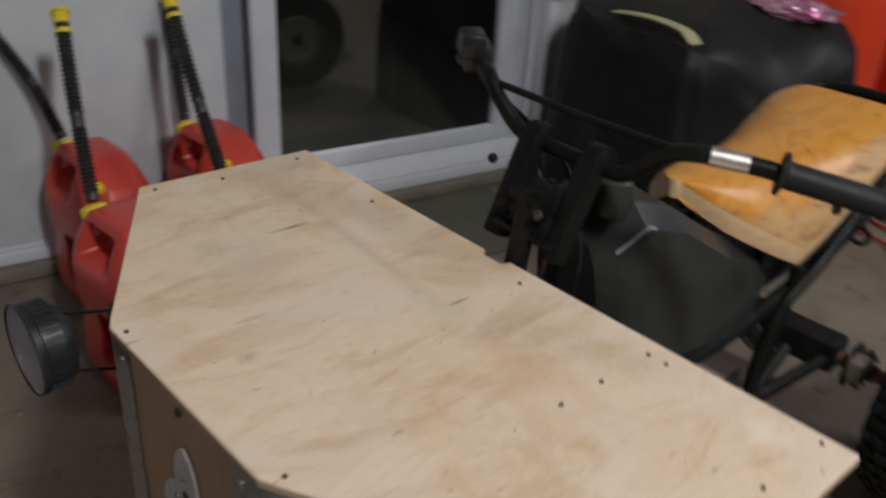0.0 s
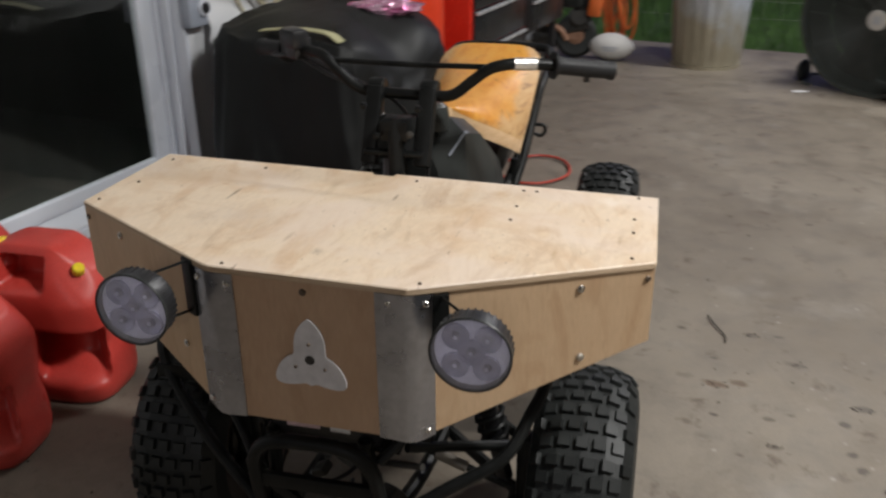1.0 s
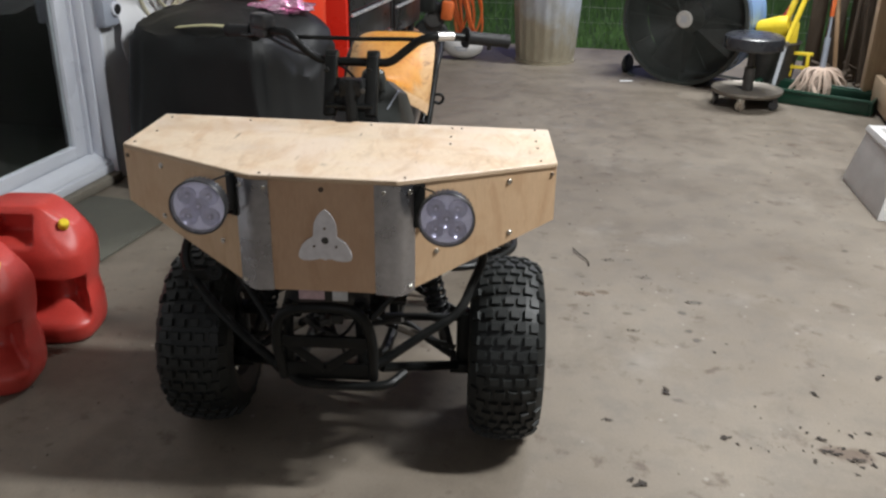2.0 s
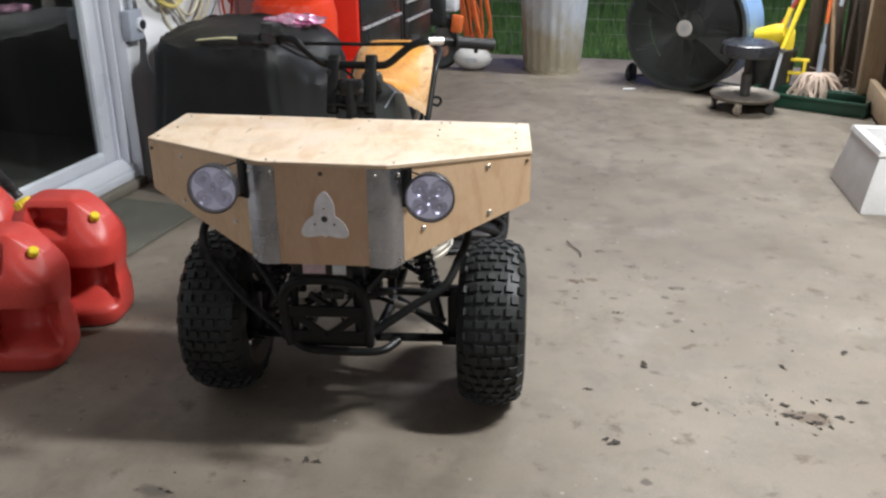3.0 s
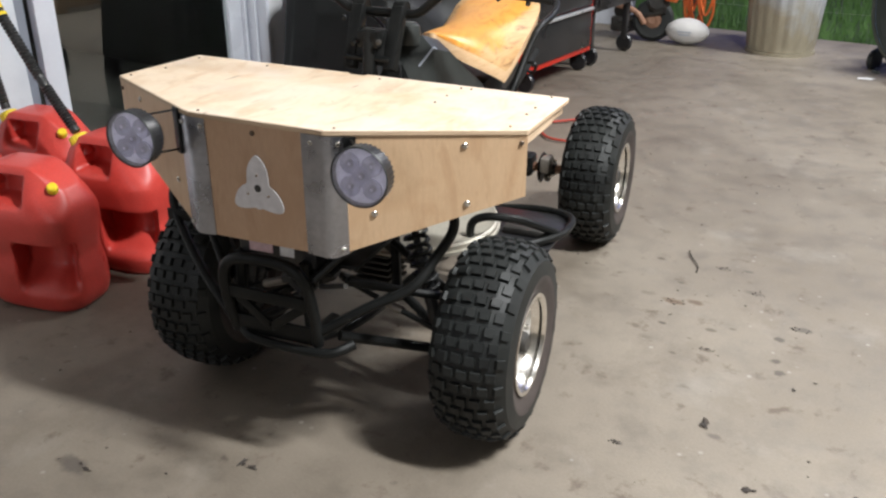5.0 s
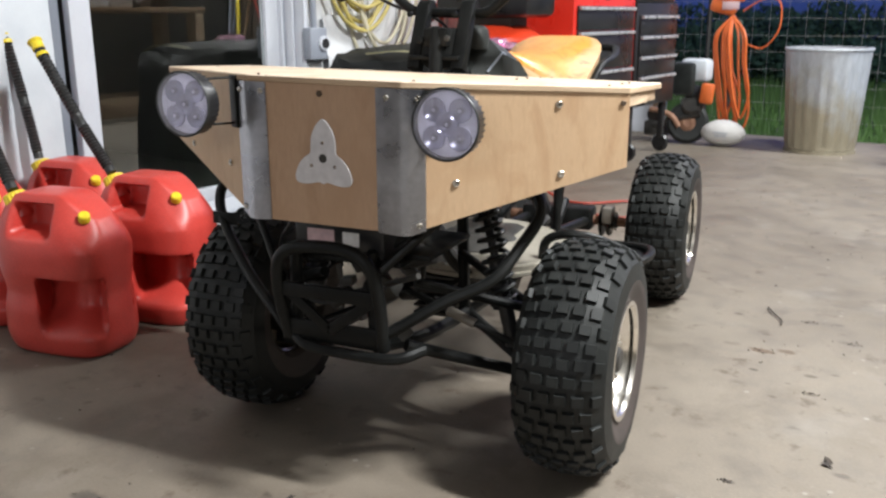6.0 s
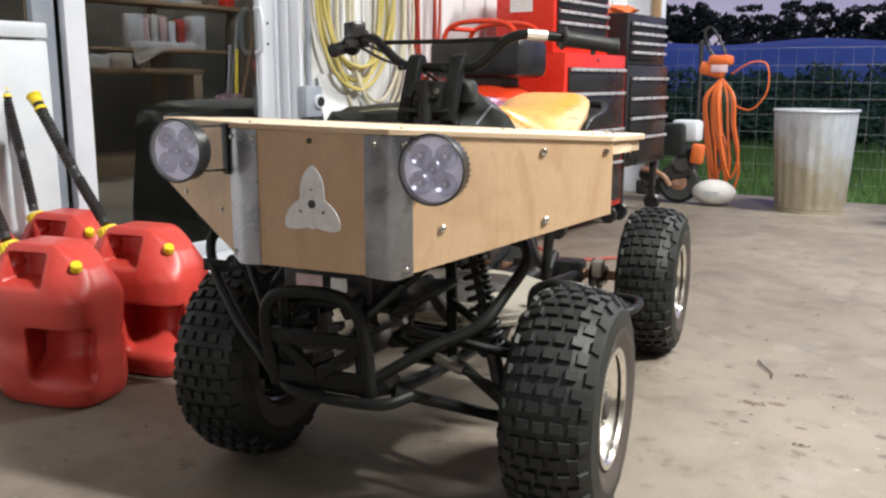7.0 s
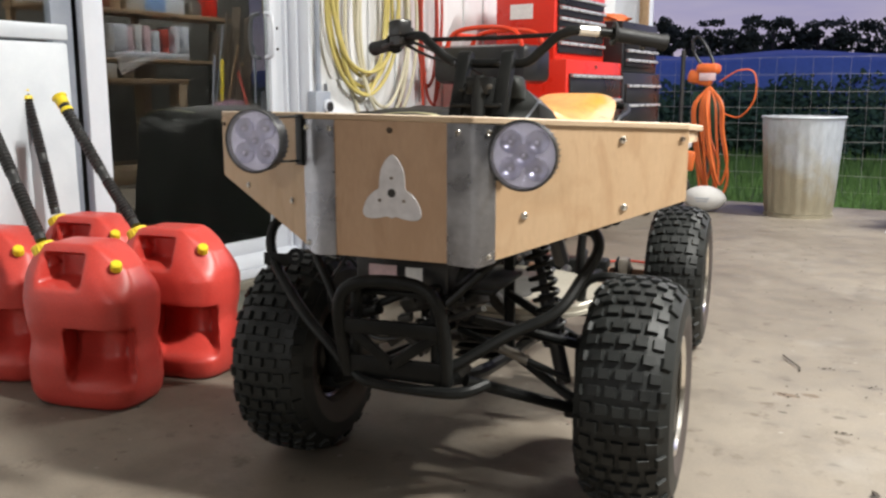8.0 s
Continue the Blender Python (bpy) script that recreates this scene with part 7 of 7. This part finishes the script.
rn = random.Random(31)
hedge = [(rn.uniform(-9, 16), rn.uniform(11.6, 12.6), rn.uniform(0.0, 0.88), rn.uniform(0.4, 0.7), rn.uniform(0.22, 0.32)) for _ in range(230)]
leaves("hedge", "dark green hedge beyond the fence", "hedge", HEDGE, hedge, 360, 0.046, 2)
tarp = fresh()
rows = []
for i in range(121):
    x = -10 + 0.22 * i
    hgt = 1.56 + 0.025 * math.sin(x * 1.9) + 0.04 * noise.noise(Vector((x * 0.8, 0, 0)))
    rows.append([tarp.verts.new((x, 13.4 + dy + 0.06 * noise.noise(Vector((x * 2.1, z, 4))), z * hgt - 0.1)) for dy, z in ((-0.75, 0.0), (-0.62, 0.35), (-0.5, 0.68), (-0.3, 0.92), (0.0, 1.0), (0.3, 0.92), (0.6, 0.5), (0.75, 0.0))])
for a, b in zip(rows, rows[1:]):
    for i in range(7):
        tarp.faces.new((a[i], b[i], b[i + 1], a[i + 1]))
t = link("tarpaulin", tarp, TARP, 60)
tagged(t, "long heap under a blue tarpaulin", "tarpaulin")
woods, trunks = [], fresh()
rn = random.Random(77)
for i in range(150):
    x, y = -42 + 0.77 * i + rn.uniform(-0.6, 0.6), rn.uniform(62, 74)
    h = rn.uniform(5.0, 6.0) + (rn.uniform(0.4, 1.2) if rn.random() < 0.3 else 0)
    rod(trunks, (x, y, -0.2), (x + rn.uniform(-0.3, 0.3), y, h * 0.85), 0.12, 6)
    for _ in range(rn.randint(6, 10)):
        woods.append((x + rn.uniform(-1.1, 1.1), y, h * rn.uniform(0.6, 1.0), rn.uniform(0.45, 0.85), rn.uniform(0.22, 0.4)))
    woods.append((x, y, 1.2, 1.5, 1.3))
    woods.append((x, y, 2.4, 1.2, 0.8))
    if i % 3:
        woods.append((x, y, 3.4, 0.9, 0.6))
leaves("far_woods", "dark row of trees against the dusk sky", "trees", FOLIAGE, woods, 56, 0.17, 6)
t = link("far_trunks", trunks, DARK_METAL, 60)
tagged(t, "dark trunks of the distant trees", "trunks", "", "stuff")
